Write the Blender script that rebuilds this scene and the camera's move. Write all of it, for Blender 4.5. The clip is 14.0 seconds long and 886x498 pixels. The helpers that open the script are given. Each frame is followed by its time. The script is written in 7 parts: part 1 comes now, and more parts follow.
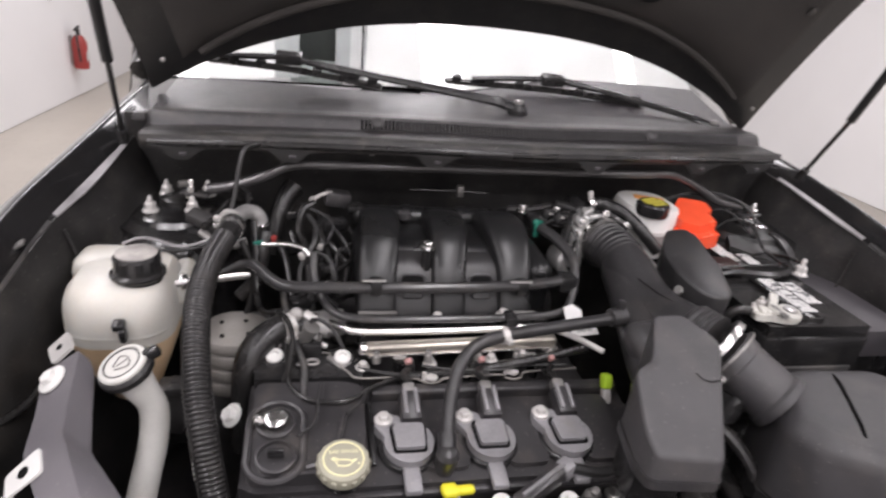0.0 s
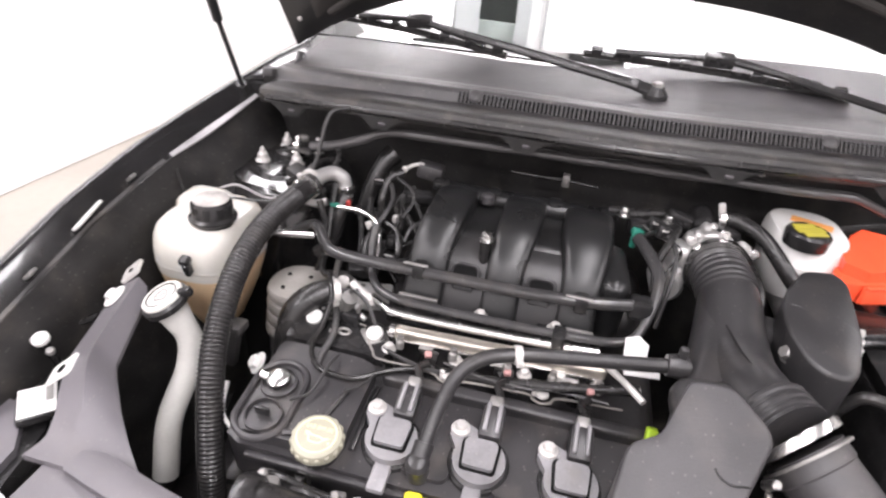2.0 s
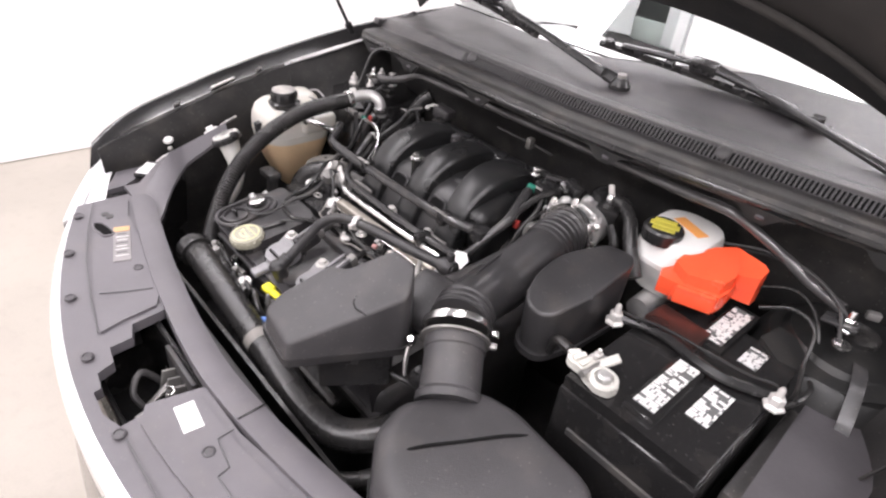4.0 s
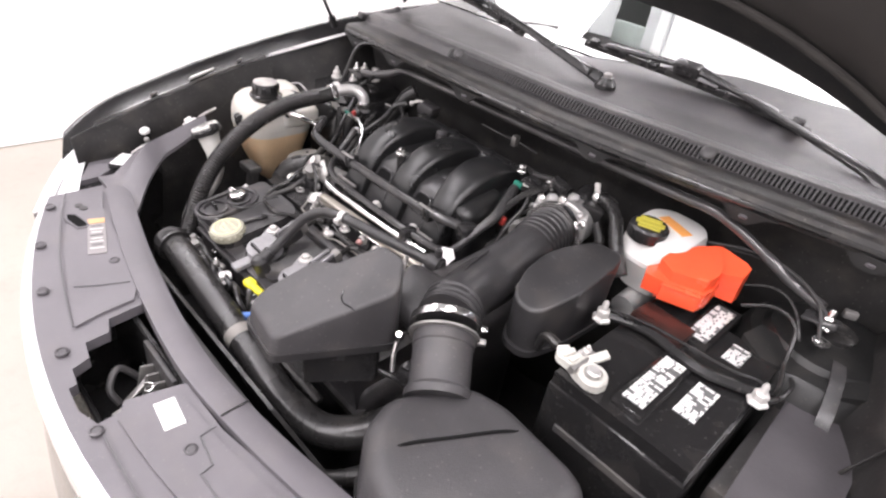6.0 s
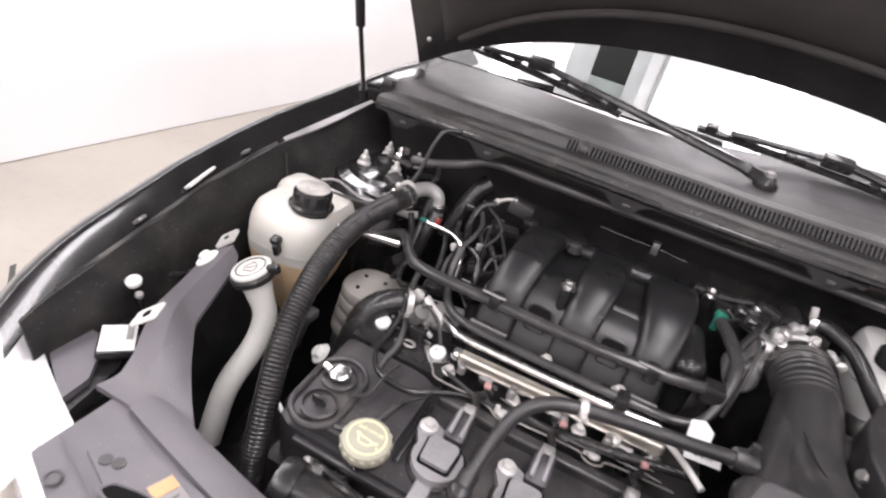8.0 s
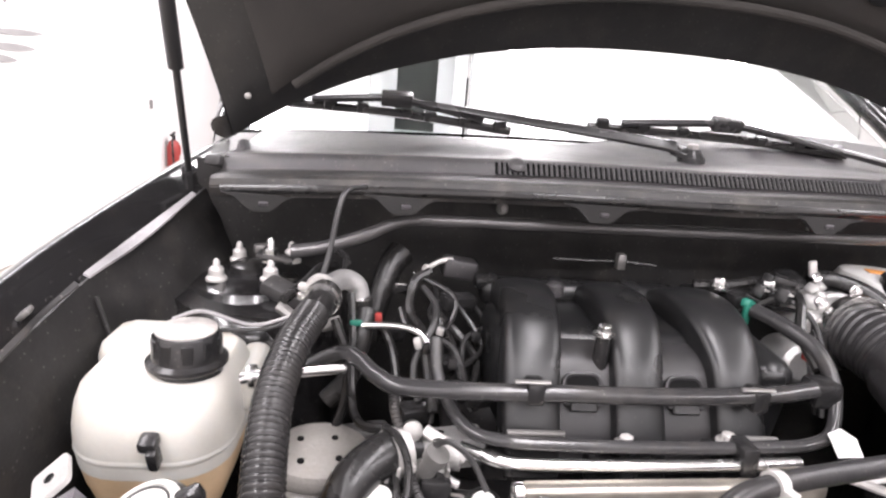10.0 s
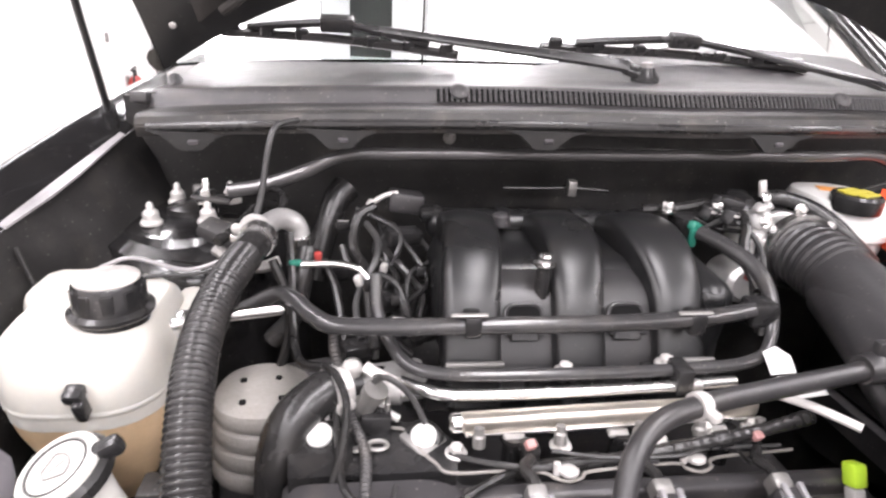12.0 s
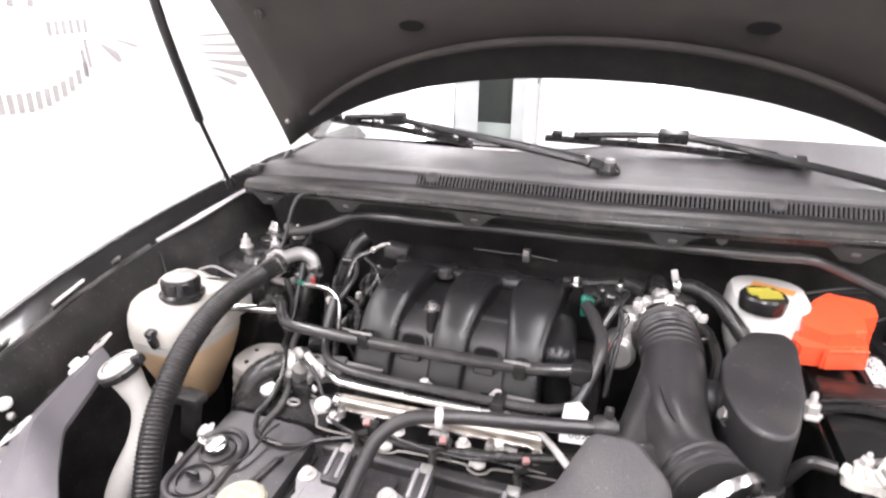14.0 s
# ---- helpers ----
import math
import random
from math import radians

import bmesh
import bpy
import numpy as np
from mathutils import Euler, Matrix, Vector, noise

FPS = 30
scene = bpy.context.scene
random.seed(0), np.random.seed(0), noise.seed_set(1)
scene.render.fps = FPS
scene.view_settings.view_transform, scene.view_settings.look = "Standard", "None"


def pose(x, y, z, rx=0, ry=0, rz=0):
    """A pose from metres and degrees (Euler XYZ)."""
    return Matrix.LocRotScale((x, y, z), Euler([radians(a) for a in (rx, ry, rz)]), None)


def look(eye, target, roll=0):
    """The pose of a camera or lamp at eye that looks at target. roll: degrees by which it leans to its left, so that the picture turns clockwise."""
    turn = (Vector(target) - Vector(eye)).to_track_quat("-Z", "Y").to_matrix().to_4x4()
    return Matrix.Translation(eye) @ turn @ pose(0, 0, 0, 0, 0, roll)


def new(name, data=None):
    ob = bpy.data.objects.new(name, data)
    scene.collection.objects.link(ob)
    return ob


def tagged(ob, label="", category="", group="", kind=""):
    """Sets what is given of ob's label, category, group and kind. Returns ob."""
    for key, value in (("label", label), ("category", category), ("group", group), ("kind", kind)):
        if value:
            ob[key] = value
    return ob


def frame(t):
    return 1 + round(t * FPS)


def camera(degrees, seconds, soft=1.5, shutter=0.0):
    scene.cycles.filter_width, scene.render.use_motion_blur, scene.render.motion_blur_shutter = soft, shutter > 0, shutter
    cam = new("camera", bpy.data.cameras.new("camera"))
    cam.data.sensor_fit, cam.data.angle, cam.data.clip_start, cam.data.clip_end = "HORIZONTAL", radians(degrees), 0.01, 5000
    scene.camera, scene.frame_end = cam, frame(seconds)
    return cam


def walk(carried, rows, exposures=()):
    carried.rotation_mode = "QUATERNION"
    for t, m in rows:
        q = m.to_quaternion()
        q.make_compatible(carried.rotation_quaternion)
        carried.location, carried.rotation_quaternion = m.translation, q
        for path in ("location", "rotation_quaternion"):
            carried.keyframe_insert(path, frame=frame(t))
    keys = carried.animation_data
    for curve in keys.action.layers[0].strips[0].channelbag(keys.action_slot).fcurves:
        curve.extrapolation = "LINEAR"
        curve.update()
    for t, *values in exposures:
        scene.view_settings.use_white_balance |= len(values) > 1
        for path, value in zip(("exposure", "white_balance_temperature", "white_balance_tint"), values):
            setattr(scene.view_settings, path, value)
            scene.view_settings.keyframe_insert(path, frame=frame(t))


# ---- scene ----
cam = camera(74.0, 14.0, 2.3, 0.25)
PATH = [
    (0, (-0.2269, 0.0239, 1.5012), (0.2064, 1.7934, 0.6761), 6.97),
    (0.5, (-0.2735, 0.0736, 1.4704), (-0.0208, 1.8352, 0.5578), 9.72),
    (1, (-0.2723, 0.0848, 1.4999), (0.0136, 1.8357, 0.5764), 7.38),
    (1.5, (-0.1655, 0.1043, 1.5134), (0.0967, 1.8219, 0.5229), 7.75),
    (2, (0.0323, 0.1080, 1.5350), (-0.3021, 1.7951, 0.5143), 5.52),
    (2.5, (0.1914, 0.1024, 1.5863), (-0.4000, 1.7185, 0.5673), 4.22),
    (3, (0.3472, 0.1128, 1.5863), (-0.3865, 1.6065, 0.4769), 4.52),
    (3.5, (0.5924, 0.1583, 1.5928), (-0.4409, 1.4458, 0.4638), 6.00),
    (4, (0.7145, 0.1715, 1.6099), (-0.4516, 1.3464, 0.4874), 6.85),
    (6.5, (0.6844, 0.1431, 1.5870), (-0.3643, 1.4460, 0.4903), 11.32),
    (7, (0.3766, -0.0360, 1.5346), (-0.4123, 1.4942, 0.5167), 8.26),
    (7.5, (0.1396, -0.0459, 1.5613), (-0.4865, 1.6061, 0.6240), 13.28),
    (8, (-0.0150, 0.0798, 1.5222), (-0.5286, 1.7653, 0.5760), 15.90),
    (8.5, (-0.2205, 0.1670, 1.4341), (-0.3209, 2.0733, 0.8373), 10.94),
    (9, (-0.2732, 0.2345, 1.3896), (-0.0944, 2.1723, 0.9281), 4.64),
    (11.5, (-0.2967, 0.3031, 1.3397), (-0.0669, 2.1621, 0.6388), 5.61),
    (12, (-0.2363, 0.3006, 1.3551), (0.0270, 2.1396, 0.6143), 3.35),
    (12.5, (-0.1907, 0.2337, 1.4045), (0.1098, 2.0781, 0.6920), 3.33),
    (13, (-0.1575, 0.2009, 1.3866), (0.0952, 2.0330, 0.6253), 5.14),
    (13.5, (0.0836, 0.1177, 1.3892), (-0.3108, 1.9618, 0.7232), 5.45),
    (14, (0.2081, 0.1090, 1.4995), (-0.3855, 1.8902, 0.8103), 1.33),
]
EXPOSURES = [(0, -0.42), (0.5, 0.03), (1, 0.34), (1.5, 0.28), (2, 0.33), (3, 0.38), (3.5, 0.22), (4, 0.10), (6.5, 0.28), (7, 0.06), (8, -0.01), (8.5, -0.04), (9, 0.17), (11.5, 0.65), (12, 0.73), (12.5, 1.0), (13, 0.84), (13.5, 0.73), (14, 0.62)]
walk(cam, [(t, look(eye, target, roll)) for t, eye, target, roll in PATH], EXPOSURES)
LAMP = 205.0

# ---- world and light ----
world = bpy.data.worlds.new("world")
scene.world = world
world.use_nodes = True
world.node_tree.nodes["Background"].inputs[0].default_value = (1.0, 0.98, 0.99, 1)
world.node_tree.nodes["Background"].inputs[1].default_value = 0.3


def ceiling_lamp(x, y, sx, sy, watts):
    lamp = bpy.data.lights.new("ceiling_lamp", "AREA")
    lamp.shape, lamp.size, lamp.size_y, lamp.energy = "RECTANGLE", sx, sy, watts
    lamp.color = (1.0, 0.948, 0.985)
    ob = new("ceiling_lamp", lamp)
    ob.matrix_world = pose(x, y, 3.3)
    return ob


for lamp_x in (-1.7, 0.4, 2.5):
    ceiling_lamp(lamp_x, 2.6, 0.35, 10.0, LAMP)
# unseen cross rows added as fill for surfaces that face forward
for fill_y in (-3.6, -2.0):
    ceiling_lamp(0.4, fill_y, 7.0, 0.3, LAMP * 0.4)


# ---- materials ----
def mat(name, color, rough=0.5, metal=0.0, var=0.25, scale=40.0, bump=0.15, coat=0.0, spots=0.0, sub=0.0, coarse=4.0, spec=0.5):
    """A surface with two scales of variation: fine grain with relief, and broad stains."""
    m = bpy.data.materials.new(name)
    m.use_nodes = True
    nt = m.node_tree
    b = nt.nodes["Principled BSDF"]
    tc = nt.nodes.new("ShaderNodeTexCoord")
    fine, wide = nt.nodes.new("ShaderNodeTexNoise"), nt.nodes.new("ShaderNodeTexNoise")
    fine.inputs["Scale"].default_value, wide.inputs["Scale"].default_value = scale * 6, coarse * 3
    fine.inputs["Detail"].default_value, wide.inputs["Detail"].default_value = 4, 6
    for n in (fine, wide):
        nt.links.new(tc.outputs["Object"], n.inputs["Vector"])
    ramp = nt.nodes.new("ShaderNodeMapRange")
    ramp.inputs["From Min"].default_value, ramp.inputs["From Max"].default_value = 0.3, 0.7
    ramp.inputs["To Min"].default_value, ramp.inputs["To Max"].default_value = 1 - var, 1 + var
    nt.links.new(wide.outputs["Fac"], ramp.inputs["Value"])
    grain = nt.nodes.new("ShaderNodeMapRange")
    grain.inputs["To Min"].default_value, grain.inputs["To Max"].default_value = 1 - var * 0.5, 1 + var * 0.5
    nt.links.new(fine.outputs["Fac"], grain.inputs["Value"])
    mul = nt.nodes.new("ShaderNodeMath")
    mul.operation = "MULTIPLY"
    nt.links.new(ramp.outputs[0], mul.inputs[0])
    nt.links.new(grain.outputs[0], mul.inputs[1])
    vec = nt.nodes.new("ShaderNodeVectorMath")
    vec.operation = "SCALE"
    vec.inputs[0].default_value = color
    nt.links.new(mul.outputs[0], vec.inputs["Scale"])
    last = vec.outputs[0]
    if spots:
        dust = nt.nodes.new("ShaderNodeTexNoise")
        dust.inputs["Scale"].default_value, dust.inputs["Detail"].default_value = 22, 8
        nt.links.new(tc.outputs["Object"], dust.inputs["Vector"])
        cut = nt.nodes.new("ShaderNodeMapRange")
        cut.inputs["From Min"].default_value, cut.inputs["From Max"].default_value = 0.52, 0.75
        cut.inputs["To Max"].default_value = spots
        nt.links.new(dust.outputs["Fac"], cut.inputs["Value"])
        mix = nt.nodes.new("ShaderNodeMix")
        mix.data_type = "RGBA"
        mix.inputs[7].default_value = (0.22, 0.19, 0.16, 1)
        nt.links.new(cut.outputs[0], mix.inputs[0])
        nt.links.new(last, mix.inputs[6])
        last = mix.outputs[2]
        # scattered small specks of grit
        cell = nt.nodes.new("ShaderNodeTexVoronoi")
        cell.inputs["Scale"].default_value = 110
        nt.links.new(tc.outputs["Object"], cell.inputs["Vector"])
        size = nt.nodes.new("ShaderNodeMapRange")
        size.inputs["From Min"].default_value, size.inputs["From Max"].default_value = 0.16, 0.10
        size.inputs["To Max"].default_value = min(0.8, spots * 2.2)
        nt.links.new(cell.outputs["Distance"], size.inputs["Value"])
        patchy = nt.nodes.new("ShaderNodeMath")
        patchy.operation = "MULTIPLY"
        nt.links.new(size.outputs[0], patchy.inputs[0])
        nt.links.new(wide.outputs["Fac"], patchy.inputs[1])
        grit = nt.nodes.new("ShaderNodeMix")
        grit.data_type = "RGBA"
        grit.inputs[7].default_value = (0.4, 0.37, 0.34, 1)
        nt.links.new(patchy.outputs[0], grit.inputs[0])
        nt.links.new(last, grit.inputs[6])
        last = grit.outputs[2]
    nt.links.new(last, b.inputs["Base Color"])
    rr = nt.nodes.new("ShaderNodeMapRange")
    rr.inputs["To Min"].default_value, rr.inputs["To Max"].default_value = max(0.02, rough - 0.12), min(1, rough + 0.12)
    nt.links.new(wide.outputs["Fac"], rr.inputs["Value"])
    nt.links.new(rr.outputs[0], b.inputs["Roughness"])
    b.inputs["Metallic"].default_value = metal
    b.inputs["Specular IOR Level"].default_value = spec
    b.inputs["Coat Weight"].default_value = coat
    b.inputs["Coat Roughness"].default_value = 0.06
    if sub:
        b.inputs["Subsurface Weight"].default_value = sub
        b.inputs["Subsurface Radius"].default_value = (0.03, 0.025, 0.02)
        b.inputs["Subsurface Scale"].default_value = 0.5
    if bump:
        bp = nt.nodes.new("ShaderNodeBump")
        bp.inputs["Strength"].default_value, bp.inputs["Distance"].default_value = bump, 0.002
        nt.links.new(fine.outputs["Fac"], bp.inputs["Height"])
        nt.links.new(bp.outputs[0], b.inputs["Normal"])
    return m


def glass_mat(name, tint):
    m = bpy.data.materials.new(name)
    m.use_nodes = True
    b = m.node_tree.nodes["Principled BSDF"]
    b.inputs["Base Color"].default_value = (*tint, 1)
    b.inputs["Transmission Weight"].default_value, b.inputs["Roughness"].default_value, b.inputs["IOR"].default_value = 1.0, 0.02, 1.5
    return m


M = dict(
    black=mat("black_plastic", (0.019, 0.0185, 0.019), 0.24, spots=0.05),
    # lighter than the runners: the reflected front light is in this colour
    web=mat("dull_black_web", (0.034, 0.033, 0.034), 0.34, var=0.12, scale=90, bump=0.08, spots=0.03),
    satin=mat("satin_black_nylon", (0.013, 0.013, 0.0135), 0.30, var=0.15, scale=90, bump=0.08, spots=0.03),
    rubber=mat("black_rubber", (0.019, 0.0183, 0.0183), 0.27, var=0.3, spots=0.06),
    duct=mat("matt_black_duct", (0.028, 0.027, 0.028), 0.33, var=0.2, spots=0.08),
    dark=mat("black_body_metal", (0.042, 0.040, 0.041), 0.4, var=0.5, spots=0.12),
    dusty=mat("dusty_black_steel", (0.045, 0.043, 0.043), 0.5, var=0.4, spots=0.25),
    paint=mat("black_car_paint", (0.012, 0.0115, 0.012), 0.2, var=0.2, bump=0.0, coat=0.6, spots=0.05),
    grey=mat("grey_moulded_plastic", (0.13, 0.122, 0.132), 0.42, var=0.12, scale=120, bump=0.25, spots=0.1),
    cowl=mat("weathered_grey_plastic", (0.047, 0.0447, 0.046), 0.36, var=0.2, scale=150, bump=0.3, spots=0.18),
    # copy of the cowl plastic with the rear shading put into its colour
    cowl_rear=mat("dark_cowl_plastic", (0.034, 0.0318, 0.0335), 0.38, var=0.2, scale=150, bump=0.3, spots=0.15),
    # ledge set darker than the cowl panel behind it
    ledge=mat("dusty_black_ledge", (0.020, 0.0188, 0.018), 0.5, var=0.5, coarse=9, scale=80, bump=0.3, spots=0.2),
    backing_tone=mat("pale_grey_veil_cloth", (0.36, 0.37, 0.37), 0.7, var=0.12, bump=0.1),
    lamp_grey=mat("valve_cover_grey_plastic", (0.038, 0.036, 0.0378), 0.33, var=0.25, scale=120, bump=0.1, spots=0.2),
    coil=mat("coil_grey_plastic", (0.24, 0.233, 0.242), 0.32, var=0.3, bump=0.3, spots=0.3),
    pad=mat("hood_liner_felt", (0.026, 0.023, 0.021), 0.85, var=0.25, scale=200, bump=0.6),
    alu=mat("cast_aluminium", (0.62, 0.61, 0.60), 0.36, 0.65, var=0.3, scale=70, bump=0.5),
    steel=mat("bright_steel", (0.72, 0.71, 0.7), 0.25, 1.0, var=0.12, bump=0.1),
    dull=mat("dull_grey_metal", (0.3, 0.29, 0.28), 0.45, 0.7, var=0.25, bump=0.3, spots=0.1),
    loom=mat("ribbed_hose_plastic", (0.022, 0.021, 0.021), 0.24, var=0.2, bump=0.04, spots=0.05),
    mount=mat("cast_grey_mount", (0.24, 0.225, 0.21), 0.6, 0.2, var=0.25, bump=0.5, spots=0.2),
    rail=mat("nickel_fuel_rail", (0.56, 0.52, 0.46), 0.34, 0.85, var=0.25, bump=0.1),
    # clear lens made white: its glare is put into the colour
    lens=mat("bright_clear_lens", (0.78, 0.78, 0.79), 0.12, 0.25, var=0.04, bump=0.0, coat=0.5),
    tank=mat("translucent_white_plastic", (0.55, 0.53, 0.485), 0.33, var=0.10, bump=0.05, sub=0.3),
    coolant=mat("amber_coolant_plastic", (0.62, 0.45, 0.28), 0.4, var=0.15, bump=0.05, sub=0.25),
    white=mat("white_plastic", (0.70, 0.69, 0.67), 0.45, var=0.06, bump=0.05),
    paper=mat("white_label_paper", (0.66, 0.65, 0.64), 0.6, var=0.08, bump=0.05),
    ink=mat("label_ink", (0.1, 0.1, 0.1), 0.6, var=0.1, bump=0),
    cream=mat("cream_print", (0.75, 0.72, 0.45), 0.5, var=0.08, bump=0),
    oilcap=mat("olive_grey_cap", (0.35, 0.335, 0.262), 0.5, var=0.15, scale=100, bump=0.3),
    orange=mat("orange_red_plastic", (0.90, 0.105, 0.042), 0.25, var=0.1, bump=0.1),
    patch=mat("orange_sticker", (0.8, 0.35, 0.1), 0.5, var=0.1, bump=0),
    yellow=mat("yellow_plastic", (0.75, 0.68, 0.04), 0.4, var=0.1, bump=0.1),
    mustard=mat("mustard_cap_print", (0.42, 0.37, 0.045), 0.5, var=0.2, bump=0.1),
    green=mat("green_connector", (0.02, 0.17, 0.12), 0.4, var=0.1, bump=0.1),
    lime=mat("lime_plastic", (0.5, 0.75, 0.05), 0.4, var=0.1, bump=0.1),
    red=mat("red_plastic", (0.30, 0.035, 0.03), 0.45, var=0.1, bump=0.1),
    pink=mat("dusty_pink_connector", (0.40, 0.21, 0.20), 0.5, var=0.2, bump=0.1),
    blue=mat("blue_sleeve", (0.1, 0.2, 0.5), 0.5, var=0.1, bump=0.1),
    # dark plastic with a reddish reflection mixed into its colour
    maroon=mat("dark_maroon_plastic", (0.035, 0.016, 0.014), 0.3, var=0.2, bump=0.1),
    chrome=mat("chrome_trim", (0.9, 0.9, 0.91), 0.3, 0.85, var=0.04, bump=0),
    wall=mat("white_wall_paint", (0.84, 0.83, 0.83), 0.6, var=0.03, bump=0.1, coarse=0.3),
    art=mat("grey_wall_print", (0.33, 0.32, 0.32), 0.6, var=0.08, bump=0),
    floor=mat("beige_sealed_concrete", (0.41, 0.375, 0.33), 0.42, var=0.1, scale=20, bump=0.15, coarse=0.5, spots=0.12),
    ceil=mat("grey_ceiling_panels", (0.16, 0.16, 0.165), 0.7, var=0.03, bump=0.1, coarse=0.3),
    cabin=mat("pale_grey_cabin_trim", (0.62, 0.6, 0.6), 0.7, var=0.08, scale=120, bump=0.2),
    seat=mat("dark_green_grey_cloth", (0.008, 0.012, 0.010), 0.85, var=0.2, scale=200, bump=0.4),
    tyre=mat("tyre_rubber", (0.02, 0.02, 0.02), 0.7, var=0.2),
    glass=glass_mat("windscreen_glass", (0.95, 0.98, 0.97)),
    edge=mat("worn_grey_edge", (0.34, 0.325, 0.33), 0.4, 0.2, var=0.35, bump=0.3),
    panel=mat("dull_black_panel", (0.020, 0.0191, 0.0188), 0.5, var=0.4, coarse=7, spots=0.10, spec=0.35),
    # stands in for the shade inside holes, slots and gaps
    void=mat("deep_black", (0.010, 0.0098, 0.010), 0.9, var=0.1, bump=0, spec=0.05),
    oxide=mat("pale_oxidised_lead", (0.62, 0.605, 0.56), 0.55, 0.1, var=0.3, scale=60, bump=1.0),
    bar=mat("satin_black_bar", (0.04, 0.039, 0.04), 0.13, 0.0, var=0.2, bump=0.1, spots=0.1),
    pale=mat("pale_bolt_cap", (0.6, 0.58, 0.56), 0.35, 0.3, var=0.15, bump=0.2),
    pad_grey=mat("grey_web_plastic", (0.11, 0.108, 0.112), 0.4, var=0.15, bump=0.2),
    inner=mat("black_hood_frame", (0.012, 0.012, 0.012), 0.4, var=0.3, spots=0.05),
    worn=mat("worn_grey_cap_top", (0.33, 0.31, 0.29), 0.5, var=0.4, coarse=12, bump=0.4),
    capgrey=mat("pale_grey_cap", (0.55, 0.54, 0.51), 0.4, var=0.12, bump=0.1),
    dull_label=mat("dull_grey_label", (0.24, 0.225, 0.225), 0.45, 0.2, var=0.15, bump=0.1),
    faded=mat("faded_orange_print", (0.5, 0.3, 0.15), 0.5, var=0.2, bump=0),
    gloss=mat("glossy_black_case", (0.016, 0.0155, 0.0158), 0.17, var=0.2, bump=0.08, spots=0.05),
    brace=mat("satin_metal_bar", (0.09, 0.087, 0.088), 0.17, 0.4, var=0.2, bump=0.1),
    pin=mat("dark_grey_pin", (0.075, 0.07, 0.075), 0.4, var=0.2, bump=0.1),
    band_glare=mat("grey_green_cloth", (0.26, 0.29, 0.275), 0.6, var=0.2, bump=0.2),
    backing_white=mat("white_sheet_cloth", (0.8, 0.79, 0.78), 0.7, var=0.05, bump=0.2),
    backing_grey=mat("shaded_sheet_cloth", (0.56, 0.56, 0.56), 0.7, var=0.1, bump=0.2),
    lid=mat("black_lid_plastic", (0.045, 0.043, 0.045), 0.42, var=0.25, scale=100, bump=0.25, spots=0.1),
    wire=mat("grey_wire", (0.035, 0.034, 0.034), 0.35, var=0.3),
)


# ---- mesh helpers ----
origin = {}


def finish(bm, sharp=0.6):
    bmesh.ops.recalc_face_normals(bm, faces=bm.faces)
    for f in bm.faces:
        f.smooth = True
    for e in bm.edges:
        if len(e.link_faces) == 2 and e.calc_face_angle(0) > sharp:
            e.smooth = False


def thing(name, base, label, category, group="", kind=""):
    ob = new(name)
    ob.location = base
    origin[ob] = Vector(base)
    return tagged(ob, label, category, group, kind)


def part(name, bm, material, parent, label=""):
    """One mesh under a thing or a part, from a bmesh in world places."""
    finish(bm)
    base = origin[parent]
    bmesh.ops.translate(bm, verts=bm.verts, vec=-base)
    me = bpy.data.meshes.new(name)
    bm.to_mesh(me)
    bm.free()
    me.materials.append(M[material])
    ob = new(name, me)
    ob.parent = parent
    origin[ob] = base
    return tagged(ob, label)


def solo(name, bm, material, base, label, category, group="", kind=""):
    """A thing of one mesh."""
    finish(bm)
    base = Vector(base)
    bmesh.ops.translate(bm, verts=bm.verts, vec=-base)
    me = bpy.data.meshes.new(name)
    bm.to_mesh(me)
    bm.free()
    me.materials.append(M[material])
    ob = new(name, me)
    ob.location = base
    origin[ob] = base
    return tagged(ob, label, category, group, kind)


def repeat(ob, offset):
    """A second piece on the same mesh, moved by offset, with its sub-parts."""
    c = ob.copy()
    scene.collection.objects.link(c)
    c.location = Vector(ob.location) + Vector(offset)
    origin[c] = origin[ob]
    for k in ob.children:
        d = k.copy()
        scene.collection.objects.link(d)
        d.parent = c
        origin[d] = origin[ob]
    return c


def join(*bms):
    out = bms[0]
    for b in bms[1:]:
        me = bpy.data.meshes.new("tmp")
        b.to_mesh(me)
        b.free()
        out.from_mesh(me)
        bpy.data.meshes.remove(me)
    return out


def smooth_path(pts, n):
    """Points along a Catmull-Rom curve through pts, n per stretch."""
    p = [Vector(q) for q in pts]
    p = [2 * p[0] - p[1]] + p + [2 * p[-1] - p[-2]]
    out = []
    for i in range(1, len(p) - 2):
        a, b, c, d = p[i - 1:i + 3]
        for k in range(n):
            t = k / n
            out.append(0.5 * (2 * b + (c - a) * t + (2 * a - 5 * b + 4 * c - d) * t * t + (3 * b - 3 * c + d - a) * t ** 3))
    return out + [p[-2]]


